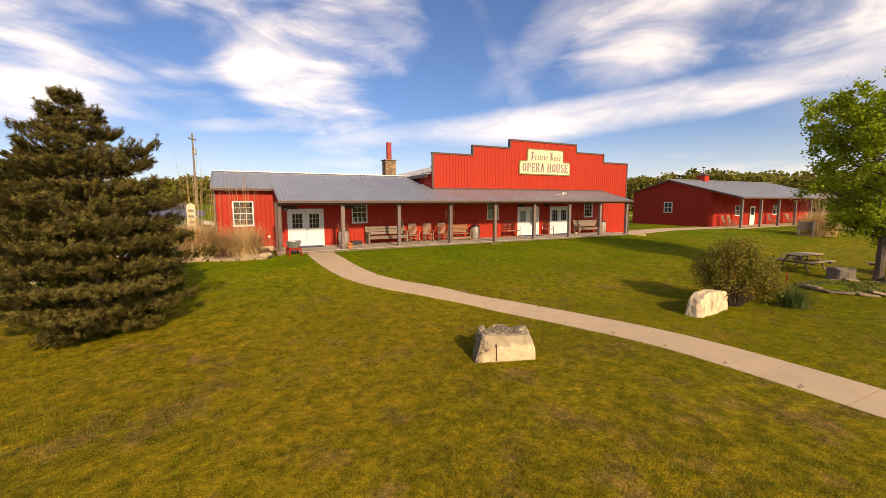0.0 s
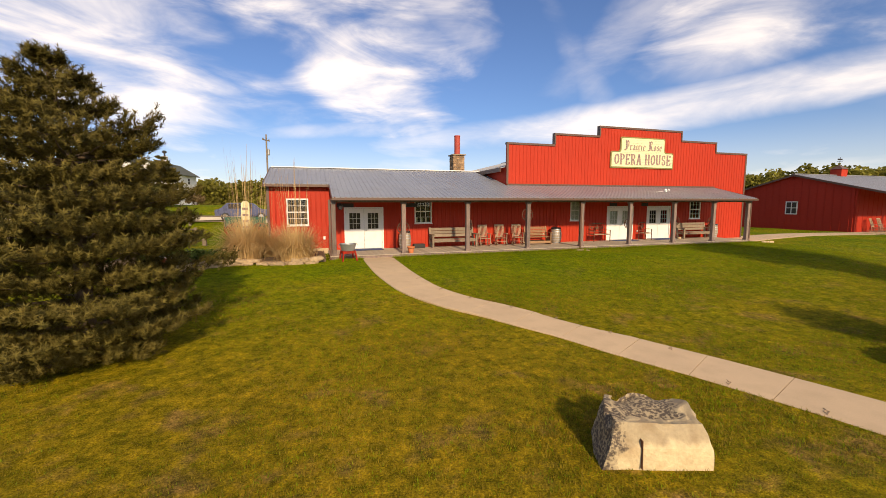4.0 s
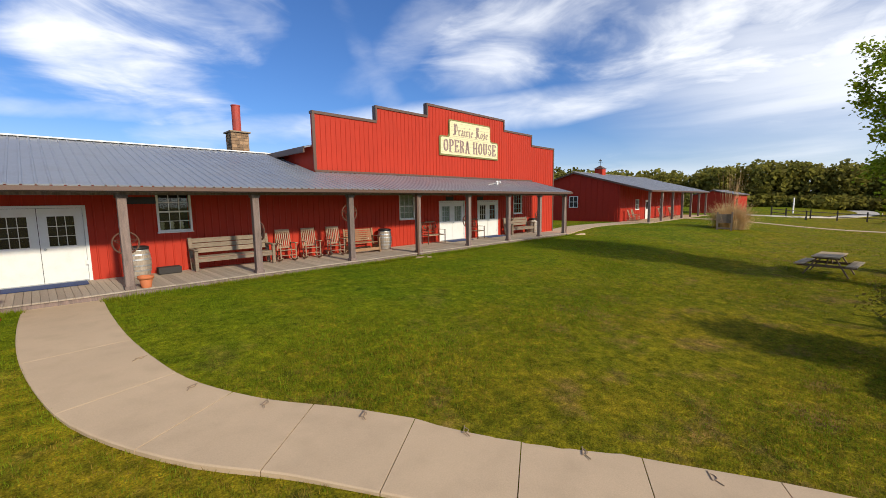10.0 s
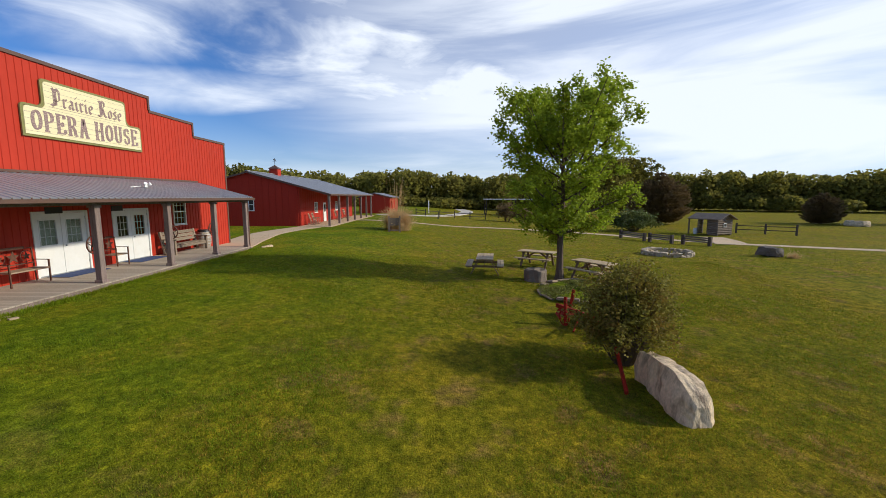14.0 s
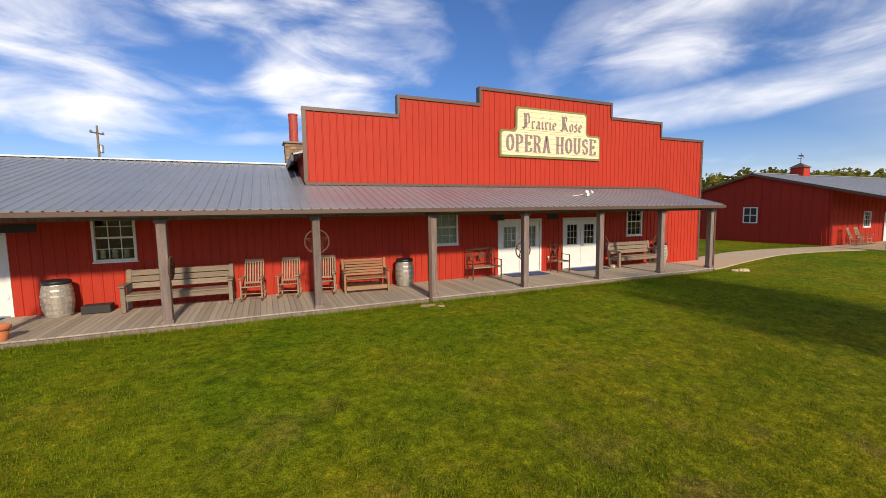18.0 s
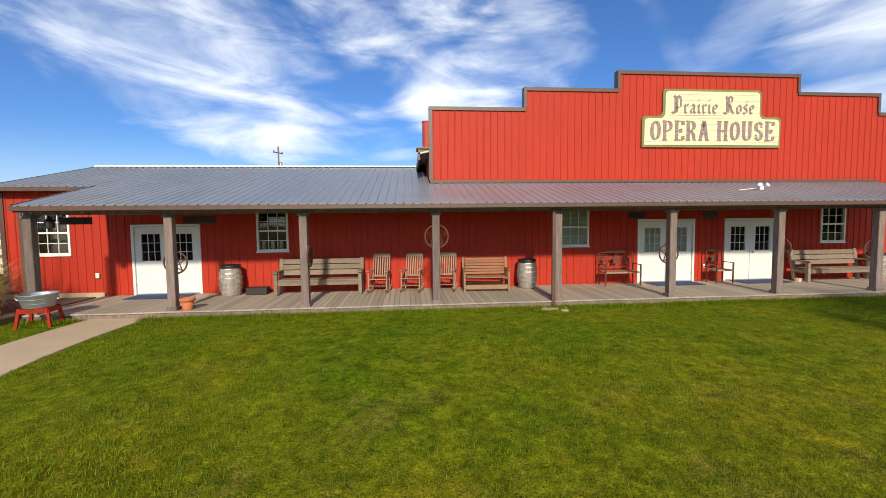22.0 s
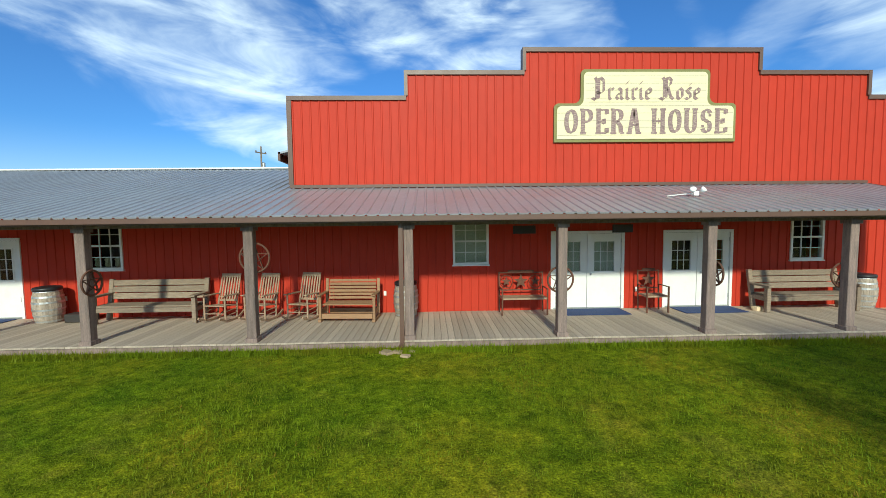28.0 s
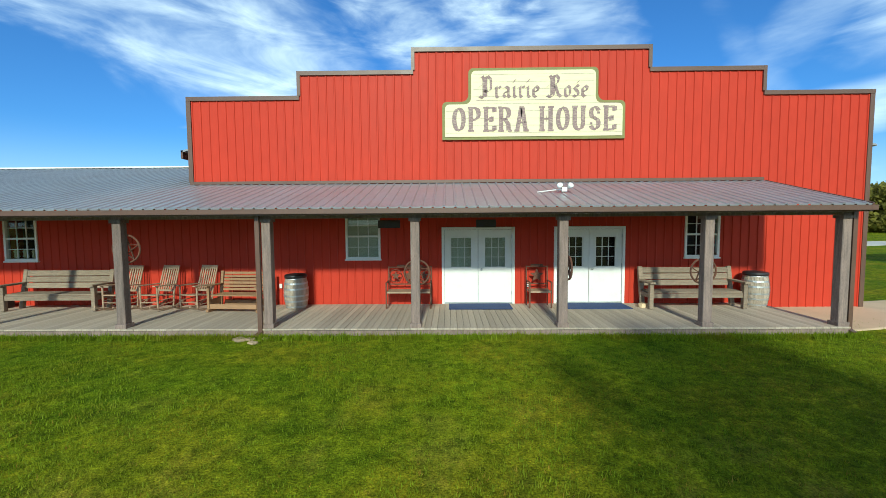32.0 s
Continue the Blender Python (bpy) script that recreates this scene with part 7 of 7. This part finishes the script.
def rail_fence(name, pts, label, material, rails=(0.35, 0.75), post_h=0.95, r=0.055, step=2.6):
    t = thing(name, label, "fence")
    P = spline(pts, step)
    for i, p in enumerate(P):
        z = ground_z(p.x, p.y)
        part("post", boxes((p.x - r * 1.3, p.x + r * 1.3, p.y - r * 1.3, p.y + r * 1.3, z - 0.1, z + post_h)), material, t)
        if i:
            q = P[i - 1]
            for h in rails:
                b = bmesh.new()
                tube(b, (q.x, q.y, ground_z(q.x, q.y) + h), (p.x, p.y, z + h + 0.02), r * 0.85, r * 0.7, 6)
                part("rail", b, material, t)
    return t


rail_fence("rail_fence", [(-32.6, 16.6), (-22.6, 16.1), (-18.1, 15.5), (-13.5, 14.9)], "weathered split-rail fence along the road", LOG, r=0.07)
rail_fence("rail_fence", [(-34, 11.9), (-21, 12.1), (-16, 12.0)], "weathered split-rail fence across the grass", LOG, rails=(0.4,), post_h=0.55, r=0.08)
rail_fence("rail_fence", [(-24.2, 4.7), (-18.3, 6.0), (-15, 6.9)], "low weathered rail beside the garden", LOG, rails=(0.3,), post_h=0.42, r=0.08)
road = bmesh.new()
ribbon(road, spline([(-75, 20.1), (-50, 19.8), (-30.7, 19.6), (-18.8, 19.4), (0, 21.5), (22, 24), (60, 34)], 1.5), 5.6, 0.03, 0.3)
solo("gravel_road", road, GRAVEL, "pale gravel road beyond the fence", "road", kind="structure")
# white farmhouse
HX, HY = -30.4, 41.0
HZ = ground_z(HX, HY)
house = thing("farmhouse", "white clapboard farmhouse with grey-green shingle roofs", "house", (HX, HY, HZ), -10, kind="structure")
house.matrix_basis = house.matrix_basis @ Matrix.Scale(0.87, 4)


def gabled(parent, x0, x1, y0, y1, eave, ridge, along, name):
    """A gabled block; along: 'x' or 'y' is the ridge's direction."""
    bm = bmesh.new()
    w0, w1 = (y0, y1) if along == "x" else (x0, x1)
    prof = [(w0, 0), (w0, eave), ((w0 + w1) / 2, ridge), (w1, eave), (w1, 0)]
    e0, e1 = (x0, x1) if along == "x" else (y0, y1)
    slab(bm, prof, e0, e1)
    if along == "x":
        bm.transform(Matrix(((0, 1, 0, 0), (1, 0, 0, 0), (0, 0, 1, 0), (0, 0, 0, 1))))
    bmesh.ops.recalc_face_normals(bm, faces=bm.faces)
    part(name, bm, SIDING, parent)
    mid, k = (w0 + w1) / 2, (ridge - eave) / ((w1 - w0) / 2)
    for s in (-1, 1):
        b = bmesh.new()
        lo_ = mid + s * ((w1 - w0) / 2 + 0.4)
        zl = ridge - k * ((w1 - w0) / 2 + 0.4)
        for a, c, z0, z1 in ((lo_, mid, zl, ridge),):
            pts = [(a, z0 + 0.02), (c, z1 + 0.02), (c, z1 + 0.16), (a, z0 + 0.16)]
            slab(b, pts, e0 - 0.4, e1 + 0.4)
        if along == "x":
            b.transform(Matrix(((0, 1, 0, 0), (1, 0, 0, 0), (0, 0, 1, 0), (0, 0, 0, 1))))
            bmesh.ops.recalc_face_normals(b, faces=b.faces)
        part("roof_slope", b, SHINGLE, parent)


gabled(house, -2.6, 2.6, 0.0, 9.5, 4.9, 6.5, "y", "main_block")
gabled(house, -6.9, -2.62, 3.0, 9.0, 5.6, 7.3, "y", "side_block")
part("porch_roof", slab(bmesh.new(), [(-6.9, 2.9), (-2.62, 2.9), (-2.62, 3.3), (-6.9, 3.3)], 1.2, 2.98), SHINGLE, house)
for x in (-6.7, -4.8):
    part("porch_post", boxes((x - 0.08, x + 0.08, 1.3, 1.46, 0, 2.9)), WHITE, house)


def house_window(x, y, z, w, h, side=False):
    o = (lambda a, b, d0, d1, z0, z1: boxes((x + d0, x + d1, y + a, y + b, z0, z1))) if side else (lambda a, b, d0, d1, z0, z1: boxes((x + a, x + b, y - d1, y - d0, z0, z1)))
    win = part("window", o(-0.08, w + 0.08, 0.0, 0.03, z - 0.08, z + h + 0.08), WHITE, house)
    # opaque pane, its colour standing for the unlit room
    part("pane", o(0, w, 0.034, 0.045, z, z + h), GLOOM, win)
    part("muntin", o(0, w, 0.046, 0.055, z + h / 2 - 0.03, z + h / 2 + 0.03), WHITE, win)


for x, y, z, w, h in ((-1.6, 0.0, 3.0, 0.8, 1.3), (0.6, 0.0, 0.9, 0.9, 1.4), (-5.6, 3.0, 4.0, 0.8, 1.3), (-4.6, 3.0, 4.0, 0.8, 1.3)):
    house_window(x, y, z, w, h)
for y, z, w, h in ((1.6, 0.3, 0.9, 2.1), (4.2, 1.0, 0.7, 1.3), (5.2, 1.0, 0.7, 1.3), (2.0, 3.4, 0.6, 0.9), (6.4, 3.4, 0.6, 0.9)):
    house_window(2.6, y, z, w, h, True)
ch = part("chimney", boxes((0.5, 1.1, 3.2, 3.8, 5.2, 7.6)), WHITE, house, "white chimney")
part("cowl", lathe(bmesh.new(), [(0.12, 7.6), (0.12, 8.0), (0.3, 8.1), (0.3, 8.35), (0.1, 8.45)], 12, (0.8, 3.5, 0)), IRON, ch)
spruce(at(-23.9, 24.6), 4.8, 1.55, 81, "dark conical spruce in front of the farmhouse", tufts=0.8, fat=1.7)
for x, y, r in ((-24.3, 37.3, 1.1), (-27.4, 38.0, 1.3), (-29.9, 38.4, 1.5), (-32.6, 38.8, 1.5)):
    bush(at(x, y), r, 1.2, int(90 + r * 10), 1500, 0.16, CEDAR, "clipped dark green shrub by the farmhouse", twigs=30, group="farmhouse shrubs")
spruce(at(-20.35, 3.0), 5.3, 2.8, 82, "large dark rounded pine behind the garden", tufts=1.7, fat=1.35, material=mat("pine_needles", (0.13, 0.125, 0.035), 0.7, 0, 0.35, 1.2, 8, 0, dirt=(0.18, 0.15, 0.05), dirt_amount=0.5, spread=0.7, island=True, through_light=0.25, spec=0.1), name="pine_tree")


def wagon(place, turn):
    t = thing("farm_wagon", "old farm wagon with a green box and red spoked wheels", "wagon", place, turn)
    part("box", boxes((-1.3, 1.3, -0.5, -0.45, 0.75, 1.4), (-1.3, 1.3, 0.45, 0.5, 0.75, 1.4), (-1.3, -1.25, -0.45, 0.45, 0.75, 1.4), (1.25, 1.3, -0.45, 0.45, 0.75, 1.4), (-1.3, 1.3, -0.45, 0.45, 0.7, 0.76)), GREENPAINT, t)
    for x in (-0.85, 0.85):
        part("axle", tube(bmesh.new(), (x, -0.75, 0.5), (x, 0.75, 0.5), 0.04), RUSTRED, t)
        part("bolster", boxes((x - 0.06, x + 0.06, -0.45, 0.45, 0.54, 0.69)), RUSTRED, t)
        for s in (-1, 1):
            b = ring_bar(bmesh.new(), (x, s * 0.7, 0.5), 0.47, 0.03, "y", 26, 5)
            wheel = part("wheel", b, RUSTRED, t)
            for k in range(10):
                a = k * 0.628
                part("spoke", tube(bmesh.new(), (x, s * 0.7, 0.5), (x + 0.46 * math.cos(a), s * 0.7, 0.5 + 0.46 * math.sin(a)), 0.016, n=5), RUSTRED, wheel)
            part("hub", tube(bmesh.new(), (x, s * 0.62, 0.5), (x, s * 0.78, 0.5), 0.07), RUSTRED, wheel)
    part("pole", tube(bmesh.new(), (1.3, 0, 0.5), (3.0, 0, 0.2), 0.04), RUSTRED, t)


wagon(at(-15.0, 11.2), 15)
# parked vehicles beyond the wing, only glimpsed
car = thing("parked_car", "dark blue-grey car parked beyond the fence", "car", at(-16.0, 17.6, 0.03), 5)
bm = slab(bmesh.new(), [(-2.1, 0.35), (2.1, 0.35), (2.15, 0.85), (1.25, 0.98), (0.75, 1.45), (-1.2, 1.48), (-1.75, 0.98), (-2.15, 0.9)], -0.85, 0.85)
bmesh.ops.bevel(bm, geom=list(bm.edges), offset=0.06, segments=2, affect="EDGES")
part("body", bm, mat("car_paint", (0.10, 0.11, 0.19), 0.3, 0.3, 0.05, 2, 20, 0), car)
for s in (-1, 1):
    # opaque glass with the car's dim interior put into its colour
    part("side_glass", boxes((-1.1, 0.7, s * 0.862 - 0.01, s * 0.862 + 0.01, 1.0, 1.38)), GLOOM, car)
    for x in (-1.35, 1.35):
        wh = part("wheel", tube(bmesh.new(), (x, s * 0.70, 0.33), (x, s * 0.90, 0.33), 0.33, n=18), BLACK, car)
        part("rim", tube(bmesh.new(), (x, s * 0.90, 0.33), (x, s * 0.915, 0.33), 0.19, n=14), ZINC, wh)
pole = thing("utility_pole", "grey timber utility pole with a crossarm and insulators", "pole", at(-15.8, 37.2), 62)
part("shaft", tube(bmesh.new(), (0, 0, -0.2), (0.05, 0, 9.2), 0.14, 0.09, 10), LOG, pole)
part("crossarm", boxes((-0.75, 0.75, -0.06, 0.06, 8.4, 8.52)), LOG, pole)
for x in (-0.65, 0.65):
    part("insulator", lathe(bmesh.new(), [(0.05, 8.52), (0.09, 8.6), (0.04, 8.7)], 8, (x, 0, 0)), ZINC, pole)
part("transformer", lathe(bmesh.new(), [(0.2, 6.6), (0.22, 6.7), (0.22, 7.3), (0.15, 7.4)], 14, (0.32, 0, 0)), ZINC, pole)

# ---- the paddock side, east and south-east ----
for nm, pts, w, lab in (("barn_path", [(15.3, -1.35), (19.5, -0.35), (24, 0.45), (28, 0.2), (31.6, -0.6)], 2.3, "pale concrete path from the porch to the barn"),
                        ("barn_porch_floor", [(31.4, -0.75), (54.2, -0.75)], 3.1, "concrete porch floor along the barn"),
                        ("garden_path", [(42.5, -2.6), (41.5, -9.3), (42.6, -19.3), (41.0, -25.9), (37.2, -30.5), (32.6, -33.6), (28.4, -36.8), (25.4, -40.0), (21.5, -44.4)], 1.25, "narrow pale concrete path across the grass"),
                        ("shed_path", [(27.3, -36.2), (31.4, -38.2), (36.0, -39.6)], 2.5, "pale concrete apron in front of the log shed")):
    bm = ribbon(bmesh.new(), spline(pts, 0.8), w, 0.035 if nm != "shed_path" else 0.045, 0.15)
    solo(nm, bm, CONCRETE, lab, "path", kind="structure")
drive = ribbon(bmesh.new(), spline([(56, -3.0), (62, -9.5), (76, -14), (96, -17), (120, -14)], 2.0), 4.6, 0.03, 0.2)
solo("gravel_drive", drive, GRAVEL, "pale gravel drive curving across the field", "road", kind="structure")
rail_fence("paddock_fence", [(60.1, -7.9), (58.3, -9.4), (60.4, -13.3), (61.7, -19.6)], "dark timber rail fence by the drive", DARKWOOD, rails=(0.42, 0.85), r=0.055, post_h=1.15)
rail_fence("paddock_fence", [(64.1, -27.5), (57.3, -29.9), (51.6, -33.7)], "dark timber rail fence in the field", DARKWOOD, rails=(0.42, 0.85), r=0.055, post_h=1.15)
rail_fence("paddock_fence", [(40.6, -45.7), (39.0, -47.8), (36.5, -51.2)], "dark timber rail fence beside the log shed", DARKWOOD, rails=(0.42, 0.85), r=0.055, post_h=1.15)


def log_bench(a, b2):
    t = thing("rail_bench", "dark timber bench with a rail back and stout posts", "bench", at(*a), math.degrees(math.atan2(b2[1] - a[1], b2[0] - a[0])), group="rail benches by the path")
    L = math.hypot(b2[0] - a[0], b2[1] - a[1])
    for x in (0.12, L - 0.12):
        part("end_post", boxes((x - 0.12, x + 0.12, -0.12, 0.12, -0.05, 0.80), bevel=0.02), DARKWOOD, t)
    part("seat", boxes((0.245, L - 0.245, -0.3, 0.10, 0.34, 0.40)), LOG, t)
    for z in (0.44, 0.60):
        part("back_rail", boxes((0.245, L - 0.245, 0.105, 0.16, z, z + 0.12)), LOG, t)


for a, b2 in (((34.6, -30.1), (31.1, -30.9)), ((30.7, -31.0), (28.4, -31.9)), ((28.0, -32.4), (25.9, -33.5))):
    log_bench(a, b2)
LX, LY = 38.6, -41.6
logs = thing("log_shed", "small weathered log shed with an open porch and shake roof", "shed", at(LX, LY), 203, kind="structure")
for k in range(9):
    z = 0.12 + k * 0.2
    for y, x0 in ((-1.1, 0.35), (1.1, -0.8)):
        part("log", tube(bmesh.new(), (x0, y, z), (1.5, y, z), 0.105, n=7), LOG, logs)
    b = tube(bmesh.new(), (1.45, -1.2, z + 0.1), (1.45, 1.2, z + 0.1), 0.105, n=7)
    part("log", b, LOG, logs)
    if not 0 <= k < 8:
        part("log", tube(bmesh.new(), (-0.75, -1.2, z + 0.1), (-0.75, 1.2, z + 0.1), 0.1, n=7), LOG, logs)
    else:
        for y0, y1 in ((-1.2, -0.55), (0.4, 1.2)):
            part("log", tube(bmesh.new(), (-0.75, y0, z + 0.1), (-0.75, y1, z + 0.1), 0.1, n=7), LOG, logs)
# partition; the shade inside the open porch is put into its colour
part("inner_wall", boxes((0.4, 0.45, -1.0, 1.0, 0, 1.9)), GLOOM, logs)
for s in (-1, 1):
    b = bmesh.new()
    beam(b, (0.0, s * 1.45, 1.78), (0.0, 0, 2.42), 3.9, 0.07, (0, 0, 1))
    part("roof_slope", b, LOG, logs)
    part("gable_board", slab(bmesh.new(), [(0.02 * s, 1.9), (1.2 * s, 1.9), (0.02 * s, 2.36)], -0.03, 0.03), LOG, logs).matrix_basis = pose(1.45, 0, 0, 0, 0, 90)
    part("porch_post", boxes((-1.95, -1.83, s * 1.15 - 0.06, s * 1.15 + 0.06, 0, 1.82)), LOG, logs)
logs.matrix_basis = logs.matrix_basis @ Matrix.Scale(0.95, 4)
wn = part("window_frame", boxes((1.56, 1.60, -0.35, 0.15, 0.95, 1.4)), WHITE, logs, "small white-framed window")
# opaque pane coloured as the shade within the shed
part("pane", boxes((1.602, 1.61, -0.29, 0.09, 1.01, 1.34)), GLOOM, wn)
part("barrel", lathe(bmesh.new(), [(0.2, 0), (0.25, 0.35), (0.2, 0.7)], 12, (-1.2, -0.95, 0)), WHITE, logs)
bush(at(42.8, -35.1), 2.9, 2.2, 101, 9000, 0.15, mat("juniper_green", (0.12, 0.145, 0.028), 0.7, 0, 0.35, 1.0, 6, 0, spread=0.8, island=True, through_light=0.25), "spreading green juniper beside the path", name="juniper", twigs=90)
bush(at(58.5, -22.4), 2.1, 2.7, 102, 2600, 0.17, CEDAR, "dark rounded shrub by the fence", twigs=50)
bush(at(57.0, -24.3), 1.7, 2.0, 103, 1500, 0.16, CEDAR, "low dark shrub by the fence", twigs=40)
spruce(at(56.4, -45.0), 7.6, 3.9, 104, "dark brownish cedar in the field", tufts=0.75, fat=2.2, material=CEDAR, name="cedar_tree")
spruce(at(56.9, -69.9), 4.6, 2.4, 105, "small dark purple-brown cedar in the field", tufts=0.75, fat=2.2, material=CEDAR, name="cedar_tree")
boulder("boulder", at(52.1, -70.6), (2.6, 1.4, 0.76), 24.0, "flat pale rock in the grass of the field", turn=10)
boulder("boulder", at(40.8, -26.8), (0.8, 0.6, 0.44), 25.0, "small pale rock in the grass", turn=40)
solo("field_post", boxes((-0.55, 0.55, -0.05, 0.05, 0, 1.8)), DARKWOOD, "dark upright board standing in the field", "board", at(48.1, -75.1), 40)
shade_tree(at(55.5, -85), 11.5, 4.9, 111, 8000, 0.32, "dark leafy tree at the edge of the field", group="field trees", material=WOODS)
shade_tree(at(90, -55), 13.0, 6.6, 112, 8500, 0.38, "broad leafy tree at the edge of the field", group="field trees", material=WOODS)
shade_tree(at(77.5, -45), 11.5, 5.8, 113, 7500, 0.36, "broad leafy tree behind the log shed", group="field trees", material=WOODS)
# a sign seat in front of the pampas clump
ss = thing("plank_sign", "small weathered plank sign with two posts before the pampas grass", "sign", at(28.6, -8.5), 100)
for x in (-0.45, 0.45):
    part("post", boxes((x - 0.06, x + 0.06, -0.06, 0.06, -0.05, 1.35)), LOG, ss)
part("board", boxes((-0.39, 0.39, -0.04, 0.0, 0.55, 1.2)), LOG, ss)
for k in range(2):
    part("text_bar", boxes((-0.3, 0.3, -0.048, -0.042, 0.68 + 0.26 * k, 0.84 + 0.26 * k)), CREAM, ss, "unreadable painted line")
part("foot_rail", boxes((-0.39, 0.39, -0.05, 0.05, 0.1, 0.2)), LOG, ss)
# a low open shelter with a pale roof far off
sh = thing("far_shelter", "low open shelter with a pale flat roof in the field", "shelter", at(84, -27.5), kind="structure")
part("roof", boxes((-2.4, 2.4, -6.6, 6.6, 3.4, 3.56)), WHITE, sh)
for x in (-2.1, 2.1):
    for y in (-6.2, 0, 6.2):
        part("post", boxes((x - 0.09, x + 0.09, y - 0.09, y + 0.09, -0.1, 3.4)), DARKWOOD, sh)
for k in range(2):
    part("table", boxes((-0.4, 0.4, -3 + 4.2 * k, -1 + 4.2 * k, 0.7, 0.76), (-0.05, 0.05, -2.1 + 4.2 * k, -1.9 + 4.2 * k, 0, 0.7)), DARKWOOD, sh)
# seats on the barn's porch
for k, x in enumerate((BX0 + 1.3, BX0 + 2.3, BX0 + 10.4, BX0 + 14.2)):
    copy_thing(chair, pose(x, BY0 - 0.8, 0.05, 0, 0, 10 - 9 * k))
well = thing("hand_pump", "black iron hand pump by the fence", "pump", at(55.5, -11.6))
part("body", tube(bmesh.new(), (0, 0, 0), (0, 0, 1.1), 0.07, n=8), IRON, well)
part("handle", tube(bmesh.new(), (0, 0, 1.05), (0.6, 0.2, 1.25), 0.025, n=6), IRON, well)
part("brace", tube(bmesh.new(), (0, 0, 0.7), (-0.4, 0.1, 0), 0.03, n=6), IRON, well)
# ---- porch deck ----
deck = thing("porch_deck", "weathered grey timber porch deck of boards laid towards the wall", "deck", kind="structure")
part("deck_rim", boxes((-9.75, 15.45, -2.62, -2.58, -0.12, DECK - 0.035)), POST, deck)
# dark fill: the shade in the gaps between boards is in its colour
part("deck_base", boxes((-9.7, 15.4, -2.57, -0.03, -0.12, DECK - 0.06)), GLOOM, deck)
plank = mesh_of(box(bmesh.new(), -0.068, 0.068, -2.66, -0.035, -0.035, 0.0, bevel=0.004), "plank", PLANK)
for k in range(178):
    ob = part("plank", plank, PLANK, deck)
    ob.matrix_basis = pose(-9.68 + k * 0.1415, 0, DECK + 0.003 * math.sin(k * 12.9), 0, 0, 0)


# ---- grass ----
def grass(count, x0, x1, y0, y1, size, seed, keep, material):
    """Blades in small tufts over a stretch of the lawn."""
    rng = np.random.default_rng(seed)
    p = np.stack([rng.uniform(x0, x1, count), rng.uniform(y0, y1, count)], 1)
    p = p[keep(p[:, 0], p[:, 1], rng)]
    z = lie(p[:, 0], p[:, 1])
    n, k = len(p), 4
    a = rng.uniform(0, 6.283, (n, k))
    h = size * rng.uniform(0.5, 1.25, (n, k)) * (0.7 + 0.6 * rng.random((n, 1)))
    lean = rng.uniform(0.1, 0.8, (n, k)) * h
    w = 0.0035 + 0.08 * size * rng.random((n, k))
    base = np.zeros((n, k, 3))
    base[..., 0] = p[:, None, 0] + rng.normal(0, size * 0.4, (n, k))
    base[..., 1] = p[:, None, 1] + rng.normal(0, size * 0.4, (n, k))
    base[..., 2] = z[:, None] - 0.012
    side = np.stack([-np.sin(a) * w, np.cos(a) * w, np.zeros_like(a)], -1)
    tip = base + np.stack([np.cos(a) * lean, np.sin(a) * lean, h], -1)
    v = np.stack([base - side, base + side, tip], 2).reshape(-1, 3)
    me = soup("grass", v, np.arange(len(v)).reshape(-1, 3), material)
    tagged(new("grass", me), "short mown grass blades, green and straw-coloured", "grass", kind="stuff")


PATH_PTS = np.array([(q.x, q.y) for q in line])


def soft(a, b, v):
    t = np.clip((v - a) / (b - a), 0, 1)
    return t * t * (3 - 2 * t)


def lie(x, y):
    return -(0.7 + 0.08 * soft(-8, 0, x) - 0.12 * soft(3, 10, x)) * soft(-4, -16, y) - 0.6 * soft(12, 36, x) * soft(-8, -30, y) + 2.4 * soft(8, 28, y) * soft(-9, -17, x)


def on_lawn(x, y, rng):
    ok = ~((y > -2.75) & (x > -9.8) & (x < 15.5) | (y > -1.4) & (x > -13) & (x < 19))
    near = np.full(len(x), 9.0)
    for q in PATH_PTS:
        near = np.minimum(near, (x - q[0]) ** 2 + (y - q[1]) ** 2)
    return ok & (near > 0.685 ** 2)


def dryness(x, y):
    return 0.75 * soft(-4.5, -15, y) * (1 - 0.45 * soft(-9, 1, x))


def green(x, y, rng):
    return (rng.random(len(x)) > dryness(x, y)) & on_lawn(x, y, rng)


def dry(x, y, rng):
    return (rng.random(len(x)) < dryness(x, y)) & on_lawn(x, y, rng)


grass(210000, -16, 16, -27, -2.7, 0.045, 1, green, BLADE)
grass(170000, -16, 16, -27, -2.7, 0.042, 4, dry, DRYBLADE)
grass(30000, 12, 45, -40, 0, 0.07, 2, on_lawn, BLADE)
grass(80000, -13, 8, -24, -7, 0.038, 3, green, BLADE)
grass(60000, -13, 3, -24, -9, 0.038, 6, dry, DRYBLADE)
grass(7000, -9.6, 15.6, -2.98, -2.72, 0.11, 8, on_lawn, BLADE)
